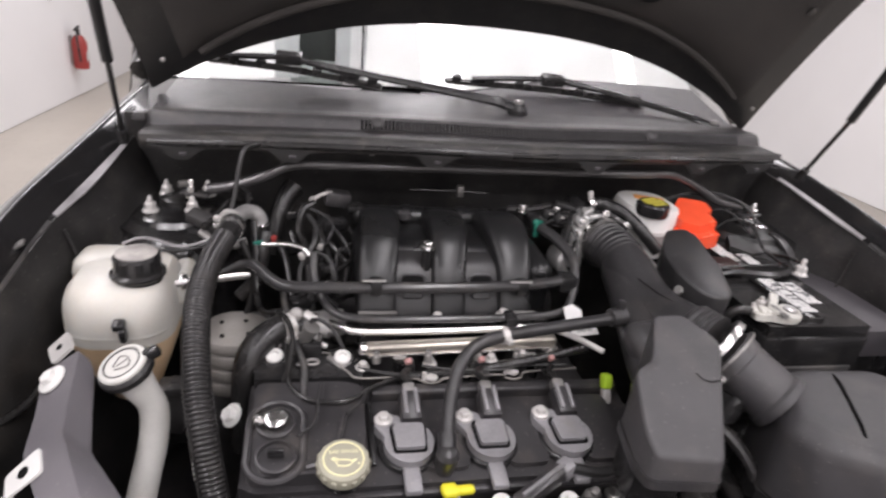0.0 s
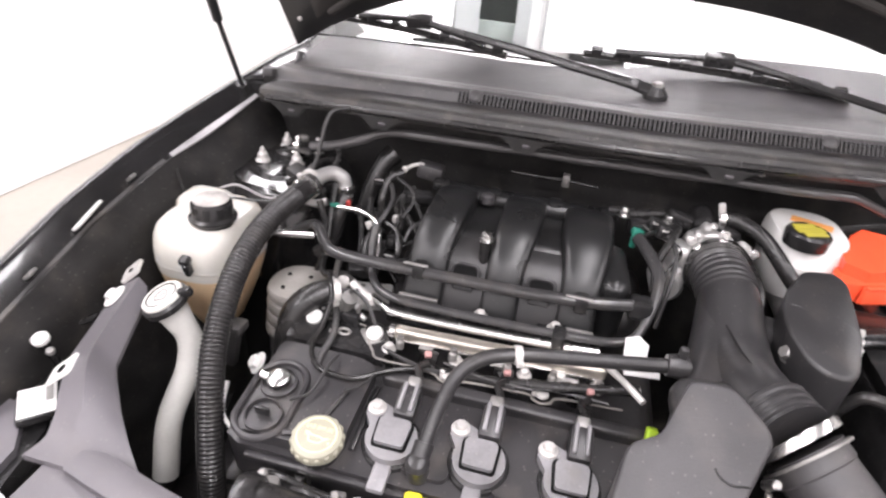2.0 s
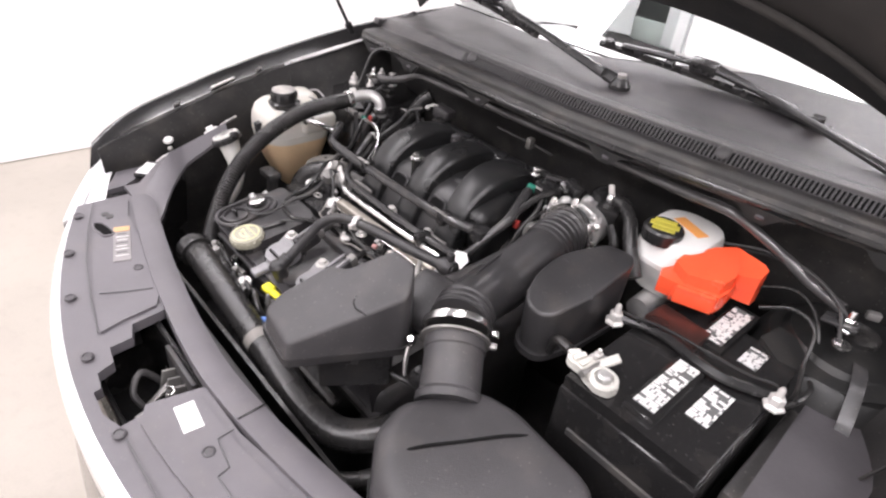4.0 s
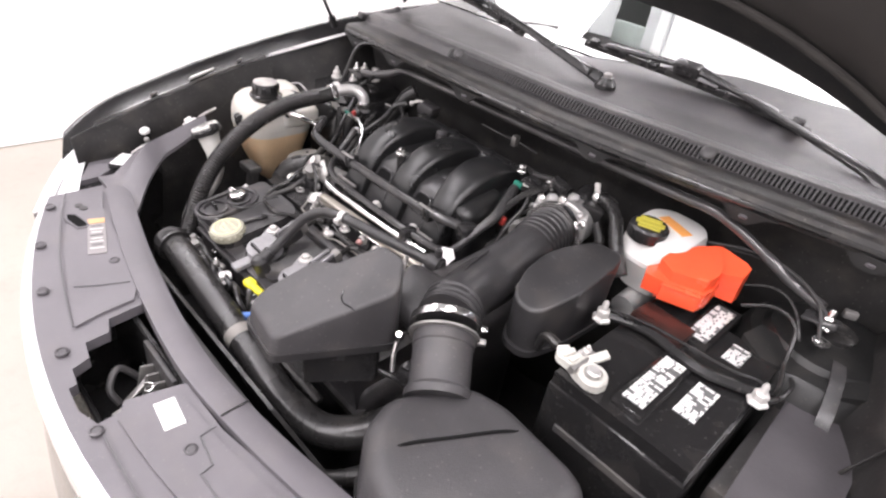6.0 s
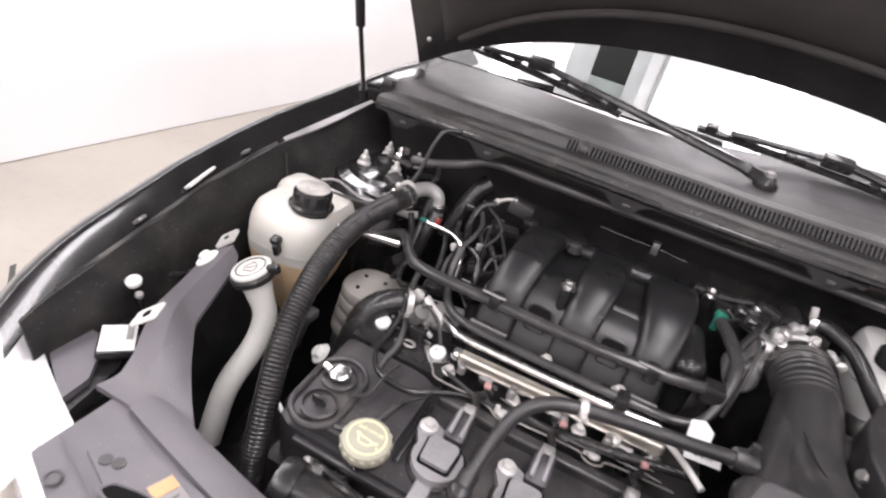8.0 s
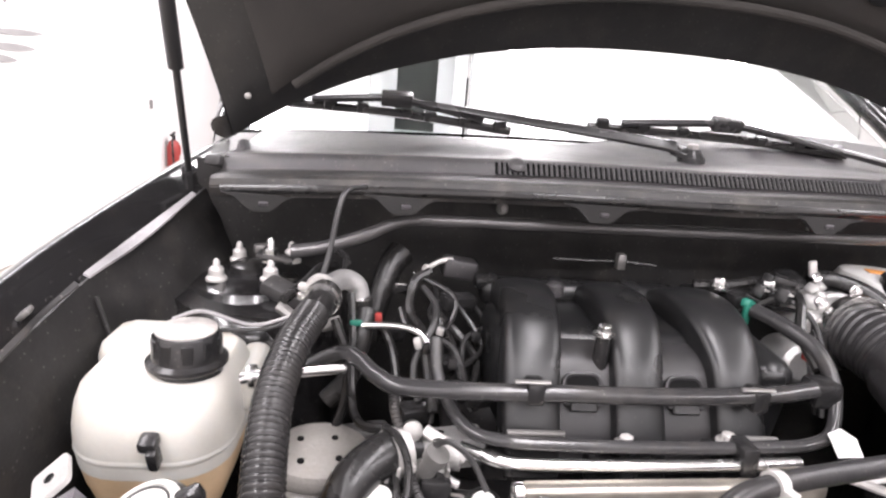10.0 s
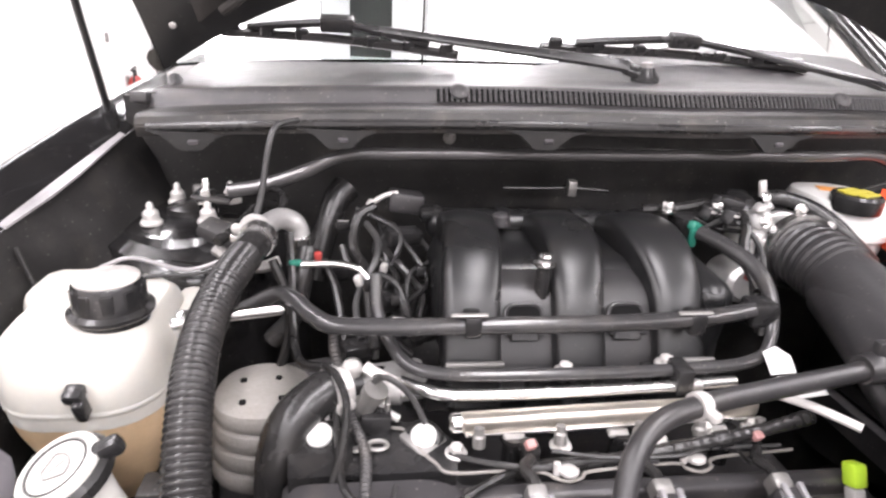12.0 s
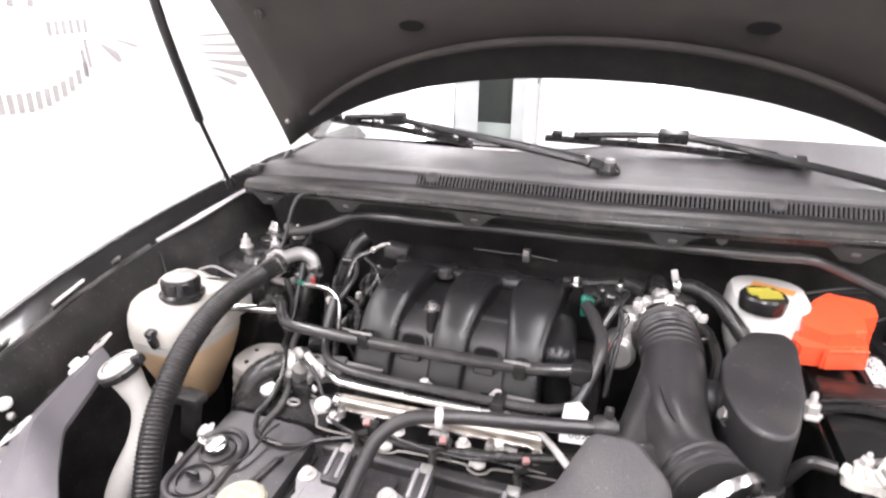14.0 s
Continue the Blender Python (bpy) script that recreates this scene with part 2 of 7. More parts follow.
def tube(pts, r, n=12, res=6, rfun=None, flat=1.0):
    """A round bar or hose along a smooth path; rfun(u, s) scales its radius at share u and length s."""
    path = smooth_path(pts, res) if len(pts) > 2 or res > 1 else [Vector(q) for q in pts]
    bm = bmesh.new()
    t = (path[1] - path[0]).normalized()
    side = t.orthogonal().normalized()
    rings, s = [], 0.0
    for i, c in enumerate(path):
        t2 = (path[min(i + 1, len(path) - 1)] - path[max(i - 1, 0)]).normalized()
        side = (side - t2 * side.dot(t2)).normalized()
        up = t2.cross(side)
        if i:
            s += (c - path[i - 1]).length
        rr = r * (rfun(i / (len(path) - 1), s) if rfun else 1)
        rings.append([bm.verts.new(c + rr * (math.cos(a) * side + flat * math.sin(a) * up)) for a in (2 * math.pi * k / n for k in range(n))])
    for a, b in zip(rings, rings[1:]):
        for k in range(n):
            bm.faces.new((a[k], a[(k + 1) % n], b[(k + 1) % n], b[k]))
    bm.faces.new(rings[0][::-1])
    bm.faces.new(rings[-1])
    return bm


def lathe(prof, m=Matrix(), n=24):
    """A turned shape from (radius, height) pairs about local z."""
    bm = bmesh.new()
    rings = [[bm.verts.new(m @ Vector((r * math.cos(2 * math.pi * k / n), r * math.sin(2 * math.pi * k / n), z))) for k in range(n)] for r, z in prof]
    for a, b in zip(rings, rings[1:]):
        for k in range(n):
            bm.faces.new((a[k], a[(k + 1) % n], b[(k + 1) % n], b[k]))
    bm.faces.new(rings[0][::-1])
    bm.faces.new(rings[-1])
    return bm


def rbox(sx, sy, sz, m=Matrix(), bev=0.006, seg=2, taper=1.0):
    """A box with rounded edges, centred on m; taper scales its top."""
    bm = bmesh.new()
    bmesh.ops.create_cube(bm, size=1)
    for v in bm.verts:
        k = taper if v.co.z > 0 else 1
        v.co = Vector((v.co.x * sx * k, v.co.y * sy * k, v.co.z * sz))
    bmesh.ops.bevel(bm, geom=list(bm.edges), offset=min(bev, 0.45 * min(sx, sy, sz)), segments=seg, profile=0.5, affect="EDGES")
    bmesh.ops.transform(bm, matrix=m, verts=bm.verts)
    return bm


def prism(poly, z0, z1, bev=0.004, m=Matrix(), seg=2, top=None):
    """A slab with the outline poly; top(x, y) gives the height of its upper face."""
    bm = bmesh.new()
    lo = [bm.verts.new((x, y, z0)) for x, y in poly]
    hi = [bm.verts.new((x, y, top(x, y) if top else z1)) for x, y in poly]
    n = len(poly)
    bm.faces.new(lo[::-1])
    bm.faces.new(hi)
    for k in range(n):
        bm.faces.new((lo[k], lo[(k + 1) % n], hi[(k + 1) % n], hi[k]))
    if bev:
        edges = [e for e in bm.edges if e.calc_face_angle(0) > 0.35]
        bmesh.ops.bevel(bm, geom=edges, offset=bev, segments=seg, profile=0.5, affect="EDGES", clamp_overlap=True)
    bmesh.ops.transform(bm, matrix=m, verts=bm.verts)
    return bm


def sheet(fn, nu, nv, thick, down=Vector((0, 0, -1))):
    """A curved sheet fn(u, v), u and v from 0 to 1, with thickness along down."""
    bm = bmesh.new()
    down = Vector(down) * thick
    g = [[Vector(fn(i / nu, j / nv)) for j in range(nv + 1)] for i in range(nu + 1)]
    a = [[bm.verts.new(p) for p in row] for row in g]
    b = [[bm.verts.new(p + down) for p in row] for row in g]
    for i in range(nu):
        for j in range(nv):
            bm.faces.new((a[i][j], a[i + 1][j], a[i + 1][j + 1], a[i][j + 1]))
            bm.faces.new((b[i][j], b[i][j + 1], b[i + 1][j + 1], b[i + 1][j]))
    rim = [(i, 0) for i in range(nu)] + [(nu, j) for j in range(nv)] + [(i, nv) for i in range(nu, 0, -1)] + [(0, j) for j in range(nv, 0, -1)]
    for (i, j), (k, l) in zip(rim, rim[1:] + rim[:1]):
        bm.faces.new((a[i][j], b[i][j], b[k][l], a[k][l]))
    return bm


def loft(loops):
    bm = bmesh.new()
    rings = [[bm.verts.new(p) for p in loop] for loop in loops]
    n = len(rings[0])
    for a, b in zip(rings, rings[1:]):
        for k in range(n):
            bm.faces.new((a[k], a[(k + 1) % n], b[(k + 1) % n], b[k]))
    bm.faces.new(rings[0][::-1])
    bm.faces.new(rings[-1])
    return bm


def rrect(cx, cy, z, w, d, r, n=5):
    """A loop round a rounded rectangle at height z."""
    out = []
    for sx, sy, a0 in ((1, 1, 0), (-1, 1, 90), (-1, -1, 180), (1, -1, 270)):
        for k in range(n + 1):
            a = radians(a0 + 90 * k / n)
            out.append(Vector((cx + sx * (w / 2 - r) + r * math.cos(a), cy + sy * (d / 2 - r) + r * math.sin(a), z)))
    return out


def fillet(poly, r, n=5):
    """The outline poly with its corners rounded by about r."""
    out = []
    m = len(poly)
    for i in range(m):
        p0, p, p1 = Vector(poly[i - 1]), Vector(poly[i]), Vector(poly[(i + 1) % m])
        a = p + (p0 - p).normalized() * min(r, 0.45 * (p0 - p).length)
        b = p + (p1 - p).normalized() * min(r, 0.45 * (p1 - p).length)
        for k in range(n + 1):
            t = k / n
            out.append(((1 - t) ** 2) * a + 2 * t * (1 - t) * p + t * t * b)
    return out


def soft_box(poly, z0, top, r=0.02, edge=0.012, draft=0.0):
    """A moulded box: rounded outline, soft upper edge; top(x, y) gives the upper face."""
    loop = fillet(poly, r)
    c = sum(loop, Vector((0, 0))) / len(loop)
    size = sum((p - c).length for p in loop) / len(loop)

    def ring(k, drop, low=None):
        return [Vector((q.x, q.y, low if low is not None else top(q.x, q.y) - drop)) for q in (c + (p - c) * k for p in loop)]
    e = edge / size
    loops = [ring(1 + draft, 0, z0), ring(1, edge)]
    loops += [ring(1 - e * (1 - math.cos(t)), edge * (1 - math.sin(t))) for t in (0.4, 0.8, 1.2, math.pi / 2)]
    loops += [ring((1 - e) * 0.55, -0.0015), ring((1 - e) * 0.1, -0.002)]
    return loft(loops)


def aim(p, q):
    """A pose at p whose z points to q."""
    d = Vector(q) - Vector(p)
    return Matrix.Translation(p) @ d.to_track_quat("Z", "Y").to_matrix().to_4x4()


def bolt(p, r=0.008, h=0.01, washer=True, d=(0, 0, 1)):
    """A hexagon bolt head on a washer."""
    m = aim(p, Vector(p) + Vector(d))
    b = lathe([(r, 0.001), (r, h * 0.9), (r * 0.85, h)], m, 6)
    if washer:
        b = join(b, lathe([(r * 1.6, 0), (r * 1.6, 0.002), (r * 1.4, 0.003)], m, 18))
    return b


def stud_shape(p, h=0.045, r=0.0055):
    """A threaded stud with its flange nut."""
    m = pose(*p)
    return join(lathe([(r, 0), (r, h), (r * 0.6, h + 0.004)], m, 10), lathe([(0.014, 0), (0.014, 0.003), (0.01, 0.006), (0.0098, 0.016), (0.008, 0.018)], m, 6))


def clip_band(p, q, r, w=0.01):
    """A hose clamp round the axis from p to q with its screw."""
    m = aim(p, q)
    return join(lathe([(r, -w / 2), (r + 0.0015, -w / 2), (r + 0.002, 0), (r + 0.0015, w / 2), (r, w / 2)], m, 28), rbox(0.012, 0.008, 0.009, m @ pose(r + 0.004, 0, 0), 0.002))


CX = 0.11  # the car's middle line


def mirror(p):
    return (2 * CX - p[0], p[1], p[2])


def lerp(x, table):
    for (a, p), (b, q) in zip(table, table[1:]):
        if x <= b:
            return p + (q - p) * max(0.0, (x - a) / (b - a))
    return table[-1][1]


# ---- room ----
def slab(name, lo, hi, material, label):
    c = [(a + b) / 2 for a, b in zip(lo, hi)]
    ob = solo(name, rbox(*[b - a for a, b in zip(lo, hi)], pose(*c), 0.002, 1), material, (c[0], c[1], lo[2]), label, name.split("_")[0], kind="structure")
    return ob


WX = -4.0
slab("floor", (WX - 0.2, -5, -0.15), (5.2, 11, 0), "floor", "beige sealed concrete workshop floor under the car")
W_WALL = pose(-2.87, 0, 0, 0, 0, -2.0)  # the near wall runs slightly askew to the car
solo("wall_west", rbox(0.2, 17, 3.5, W_WALL @ pose(-0.1, 3, 1.754), 0.002, 1), "wall", (-2.87, 3, 0.004), "plain white painted wall beside the car", "wall", kind="structure")
slab("wall_east", (5, -5, 0.004), (5.2, 11, 3.5), "wall", "plain white painted wall")
slab("wall_north", (WX + 0.004, 10.8, 0.004), (4.996, 11, 3.5), "wall", "plain white painted wall behind the car")
slab("wall_south", (WX + 0.004, -5, 0.004), (4.996, -4.8, 3.5), "wall", "plain white painted wall")
# unseen ceiling, kept dark so that black parts reflect less light
slab("ceiling", (WX - 0.2, -5, 3.504), (5.2, 11, 3.6), "ceil", "dark grey ceiling added out of view above the light rows")


W_ART = W_WALL @ pose(0, 0, -0.06)


def feather(s, z, w, h, tilt):
    """A wing stroke: pointed at its root, rounded at its tip."""
    bm = bmesh.new()
    n = 12
    for k in range(n + 1):
        u = k / n
        t = h * (0.15 + 0.85 * u) * (1 - max(0, (u - 0.75) / 0.25) ** 2 * 0.9) / 2
        for q in (-1, 1):
            bm.verts.new(W_ART @ Vector((0.004, s + w * u, z + tilt * u + q * t)))
    bm.verts.ensure_lookup_table()
    for k in range(n):
        bm.faces.new([bm.verts[i] for i in (2 * k, 2 * k + 2, 2 * k + 3, 2 * k + 1)])
    return bm


# a winged emblem painted on the white wall: a toothed ring with wing strokes
emblem = thing("wall_emblem", (-2.95, 2.4, 1.1), "grey winged ring emblem painted flat on the white wall", "wall art")
for k in range(24):
    y = 1.55 + 0.05 * k
    z = 1.18 + 0.14 * max(0, abs(y - 2.27) / 0.42) ** 2.4
    part("tooth", rbox(0.004, 0.028, 0.10 - 0.06 * abs(y - 2.27), W_ART @ pose(0.004, y, z), 0.001, 1), "art", emblem)
for k in range(6):
    part("tooth", rbox(0.004, 0.02, 0.07, W_ART @ pose(0.004, 2.53 + 0.043 * k, 1.537 + 0.004 * k), 0.001, 1), "art", emblem)
for k in range(2):
    part("ring_stroke", rbox(0.004, 0.018, 0.15, W_ART @ pose(0.004, 2.70 + 0.03 * k, 1.36 + 0.05 * k, 4), 0.001, 1), "art", emblem)
for s, z, w, h, tilt in ((2.82, 1.46, 0.13, 0.075, -0.09), (2.88, 1.497, 0.21, 0.022, -0.055), (3.6, 1.51, 1.2, 0.05, 0.045), (3.6, 1.45, 1.1, 0.06, 0.0), (3.62, 1.40, 0.88, 0.065, -0.03), (3.65, 1.35, 0.6, 0.065, -0.06), (3.68, 1.30, 0.4, 0.06, -0.08), (3.7, 1.25, 0.25, 0.05, -0.08)):
    part("wing_stroke", feather(s, z, w, h, tilt), "art", emblem)
# unreadable lettering above the wing, as plain slanted bars
for s, z, h, a in ((2.36, 1.70, 0.12, 8), (2.46, 1.71, 0.14, 4), (2.68, 1.74, 0.12, 5), (2.76, 1.755, 0.12, 2), (2.946, 1.76, 0.08, 0), (3.22, 1.79, 0.1, 3), (3.46, 1.80, 0.12, 6), (3.72, 1.81, 0.12, 4), (4.0, 1.80, 0.14, 10), (4.345, 1.80, 0.15, 14), (4.42, 1.76, 0.10, -25)):
    part("letter_bar", rbox(0.004, 0.03, h, W_ART @ pose(0.004, s, z, -a), 0.001, 1), "art", emblem)

EX = W_WALL @ pose(0, 6.8, -0.02) @ Matrix.Scale(0.93, 4)
ext = thing("fire_extinguisher", EX @ Vector((0.09, 0, 0.3)), "red fire extinguisher hung low on the white wall", "fire extinguisher")
part("cylinder", lathe([(0.06, 0.33), (0.075, 0.34), (0.075, 0.60), (0.05, 0.66), (0.025, 0.68)], EX @ pose(0.09, 0, 0)), "red", ext)
part("valve", join(lathe([(0.022, 0.68), (0.022, 0.74)], EX @ pose(0.09, 0, 0), 12), rbox(0.03, 0.12, 0.02, EX @ pose(0.09, -0.02, 0.75, 15))), "black", ext)
part("hose", tube([EX @ Vector(p) for p in ((0.1, -0.04, 0.72), (0.12, -0.12, 0.64), (0.12, -0.1, 0.42))], 0.01, 8), "rubber", ext)
part("bracket", rbox(0.02, 0.06, 0.3, EX @ pose(0.009, 0, 0.52)), "dull", ext)
part("label", rbox(0.004, 0.07, 0.10, EX @ pose(0.165, 0, 0.47), 0.001, 1), "paper", ext)
solo("wall_switch", rbox(0.02, 0.05, 0.09, EX @ pose(0.011, -0.36, 1.08), 0.004), "dull_label", EX @ Vector((0.012, -0.36, 1.02)), "small grey switch box on the white wall", "switch")

# ---- the car ----
car = thing("car", (CX, 2.2, 0), "black passenger car with its hood propped open", "car")


def front_y(x):
    return 0.185 + 0.42 * (x - CX) ** 2


# the inner edge of the fender along y, as x and z
EDGE_Y = (0.3, 0.45, 0.711, 0.809, 0.879, 0.965, 1.062, 1.25, 1.6)
EDGE_X = (-0.56, -0.588, -0.596, -0.590, -0.583, -0.562, -0.545, -0.535, -0.53)
EDGE_Z = (1.0, 1.045, 1.116, 1.141, 1.158, 1.182, 1.203, 1.225, 1.24)
INNER, CROWN = list(zip(EDGE_Y, EDGE_X)), list(zip(EDGE_Y, EDGE_Z))
SECTION = [(0.0, -0.018), (0.004, -0.014), (0.020, 0.001), (0.031, 0.010), (0.036, 0.012), (0.044, 0.010), (0.062, -0.003), (0.09, -0.035), (0.125, -0.10), (0.155, -0.24), (0.172, -0.4), (0.18, -0.75)]


def fender_point(side):
    def fn(u, v):
        k = v * (len(SECTION) - 1)
        i = min(int(k), len(SECTION) - 2)
        f = k - i
        off = SECTION[i][0] + f * (SECTION[i + 1][0] - SECTION[i][0])
        drop = SECTION[i][1] + f * (SECTION[i + 1][1] - SECTION[i][1])
        x0 = -0.575 - off
        ya = front_y(x0) + 0.015
        y = ya + u * (1.62 - ya)
        x = lerp(y, INNER) - off
        z = lerp(y, CROWN) + drop - 0.03 * max(0, 1 - u * 9) ** 2
        return (x, y, z) if side < 0 else mirror((x, y, z))
    return fn


for side in (-1, 1):
    part("fender", sheet(fender_point(side), 40, 24, 0.004), "paint", car, "glossy black painted front fender")

    # grey edge strips, then the dark inner panel
    for ya, yb, w in ((0.47, 0.86, 0.003), (0.875, 1.085, 0.012)):
        def flange(u, v, side=side, ya=ya, yb=yb, w=w):
            y = ya + u * (yb - ya)
            k = w * (1 - 0.6 * max(0, (y - 0.97) / 0.12)) * min(1, 0.5 + (y - ya) * 9) + (0.0015 * math.sin(60 * y) if w < 0.005 else 0)
            p = (lerp(y, INNER) + 0.001 + k * v, y, lerp(y, CROWN) - 0.010 - 0.003 * v)
            return p if side < 0 else mirror(p)
        part("fender_flange", sheet(flange, 30, 2, 0.0025), "edge" if w > 0.005 else "dusty", car, "grey inner fender edge")

    def apron(u, v, side=side):
        y = 0.42 + u * 0.76
        bulge = 0.10 * math.exp(-((y - 1.03) / 0.14) ** 2) * min(1, v * 4) ** 2
        x = lerp(y, INNER) + 0.003 + 0.012 * min(1, v * 12) + 0.05 * v + bulge * 0.5
        z = lerp(y, CROWN) - 0.018 - v * 0.5
        p = (x, y, z)
        return p if side < 0 else mirror(p)
    part("inner_fender", sheet(apron, 30, 24, 0.004, (side, 0, 0)), "panel", car, "dull black inner fender panel")
    for y in (0.868,):
        p = (lerp(y, INNER) + 0.016, y, lerp(y, CROWN) - 0.03)
        q = (lerp(y, INNER) + 0.06, y - 0.02, lerp(y, CROWN) - 0.16)
        p, q = (p, q) if side < 0 else (mirror(p), mirror(q))
        part("panel_rib", tube([p, q], 0.0022, 6, 1), "panel", car)
    # seal clips along the edge
    for y, w in ((0.711, 0.062), (0.60, 0.016), (0.80, 0.012)):
        p = (lerp(y, INNER) - 0.006, y, lerp(y, CROWN) - 0.006)
        p = p if side < 0 else mirror(p)
        part("clip", rbox(0.015, w, 0.005, pose(*p, 14, 40 * -side * -1, 0), 0.002), "white" if w > 0.03 else "dull", car)

    # side of the body behind the fender
    def flank(u, v, side=side):
        y = 1.63 + 2.9 * u
        x = lerp(1.6, INNER) - 0.20 - 0.02 * math.sin(math.pi * u) + 0.03 * v
        p = (x, y, 0.3 + 0.82 * v)
        return p if side < 0 else mirror(p)
    part("body_side", sheet(flank, 12, 12, 0.02, (-side, 0, 0)), "paint", car)
    pts = [(-0.60, 1.46, 1.25), (-0.595, 1.75, 1.42), (-0.56, 2.12, 1.64)]
    part("windscreen_pillar", tube(pts if side < 0 else [Vector(mirror(p)) + Vector((0.09, 0, 0)) for p in pts], 0.026, 12, 6), "paint", car)
    pane = part("side_window", sheet(lambda u, v: (lambda p: p if side < 0 else mirror(p))((-0.70 + 0.09 * v, 1.70 + 2.6 * u, 1.125 + 0.50 * v)), 8, 4, 0.004, (side, 0, 0)), "glass", car, "clear side window glass")
    pane.visible_shadow = False
    pts = [(-0.70, 4.36, 1.11), (-0.66, 4.3, 1.4), (-0.58, 4.2, 1.66)]
    part("rear_pillar", tube(pts if side < 0 else [mirror(p) for p in pts], 0.04, 12, 6), "paint", car)
    for y in (1.0, 3.9):
        wx = -0.62 if side < 0 else 2 * CX + 0.62
        part("tyre", lathe([(0.2, -0.11), (0.33, -0.11), (0.355, -0.08), (0.36, 0), (0.355, 0.08), (0.33, 0.11), (0.2, 0.11)], pose(wx, y, 0.361, 0, 90), 40), "tyre", car)

part("roof", sheet(lambda u, v: (CX - 0.62 + 1.24 * u, 2.1 + 2.3 * v, 1.66 + 0.05 * math.sin(math.pi * u) + 0.04 * math.sin(math.pi * v)), 10, 10, 0.02), "paint", car)
part("tail_panel", rbox(1.5, 0.05, 1.1, pose(CX, 4.5, 0.9), 0.02), "paint", car)

# front bumper, bright grille header
part("bumper", sheet(lambda u, v: (CX - 0.93 + 1.86 * u, front_y(CX - 0.93 + 1.86 * u) + 0.012 - 0.03 * math.sin(math.pi * min(1, v * 1.2)), 0.915 - 0.64 * v), 40, 14, 0.01, (0, 1, 0)), "paint", car, "glossy black front bumper")
part("grille_header", sheet(lambda u, v: (CX - 0.66 + 1.32 * u, front_y(CX - 0.66 + 1.32 * u) + 0.002 + 0.018 * (1 - min(1, v * 1.6)), 0.966 - 0.012 * min(1, v * 1.6) ** 2 - 0.10 * max(0, v - 0.62)), 40, 10, 0.006, (0, 1, 0)), "chrome", car, "bright chrome grille header strip")

# radiator cover with its latch opening
def cover_outline():
    pts = [(x, front_y(x) + 0.02) for x in np.linspace(-0.45, 0.67, 25)]
    pts += [(0.665, 0.46), (0.56, 0.40), (0.28, 0.357), (0.22, 0.345), (0.123, 0.343), (0.120, 0.336), (0.106, 0.269), (0.121, 0.261), (0.124, 0.233), (0.090, 0.222), (0.048, 0.224), (0.046, 0.234), (0.016, 0.238), (0.007, 0.261), (-0.025, 0.266), (-0.029, 0.298), (-0.057, 0.307), (-0.064, 0.356), (-0.098, 0.372), (-0.2, 0.39), (-0.36, 0.415), (-0.45, 0.47)]
    return pts


cover = part("radiator_cover", prism(cover_outline(), 0.955, 0.972, 0.003), "grey", car, "grey moulded plastic radiator cover with a stepped latch opening")
inset = [(x, front_y(x) + 0.068) for x in np.linspace(-0.41, -0.06, 12)] + [(-0.07, 0.302), (-0.076, 0.35), (-0.105, 0.365), (-0.2, 0.383), (-0.36, 0.40), (-0.42, 0.42)]
part("raised_panel", prism(inset, 0.965, 0.9765, 0.003), "grey", cover)
inset = [(x, front_y(x) + 0.068) for x in np.linspace(0.135, 0.62, 12)] + [(0.62, 0.425), (0.5, 0.375), (0.24, 0.335), (0.13, 0.328), (0.118, 0.275)]
part("raised_panel", prism(inset, 0.965, 0.9765, 0.003), "grey", cover)
part("tie_bar", sheet(lambda u, v: (-0.42 + 1.06 * u, 0.385 + 0.23 * abs(-0.53 + 1.06 * u) ** 1.6 - 0.042 * (1 - v), 0.981 - 0.008 * v ** 3), 32, 6, 0.02), "grey", car, "grey upper radiator tie bar")
part("tie_bar_seam", rbox(0.003, 0.042, 0.003, pose(0.204, 0.370, 0.9805, -6, 0, 8), 0.001, 1), "black", car)
# arm rising from the cover to the left headlamp
ARM_Y = (0.43, 0.455, 0.48, 0.505, 0.553, 0.603, 0.649, 0.662)
ARM_L = (-0.475, -0.47, -0.474, -0.488, -0.516, -0.521, -0.53, -0.530)
ARM_M = (-0.42, -0.425, -0.436, -0.45, -0.475, -0.483, -0.488, -0.492)
ARM_R = (-0.33, -0.352, -0.383, -0.41, -0.452, -0.464, -0.473, -0.482)


def arm(u, v):
    y = 0.43 + 0.232 * u
    a, m, c = (np.interp(y, ARM_Y, t) for t in (ARM_L, ARM_M, ARM_R))
    x = a + (m - a) * v * 2 if v < 0.5 else m + (c - m) * (v - 0.5) * 2
    s = max(0, min(1, (y - 0.455) / 0.07))
    base = max(0.817 + 0.35 * y, 0.9785)
    z = base + s * 0.72 * (min(x, m) + 0.511) - (0.3 + 0.9 * s) * max(0, x - m)
    return (x, y, z)


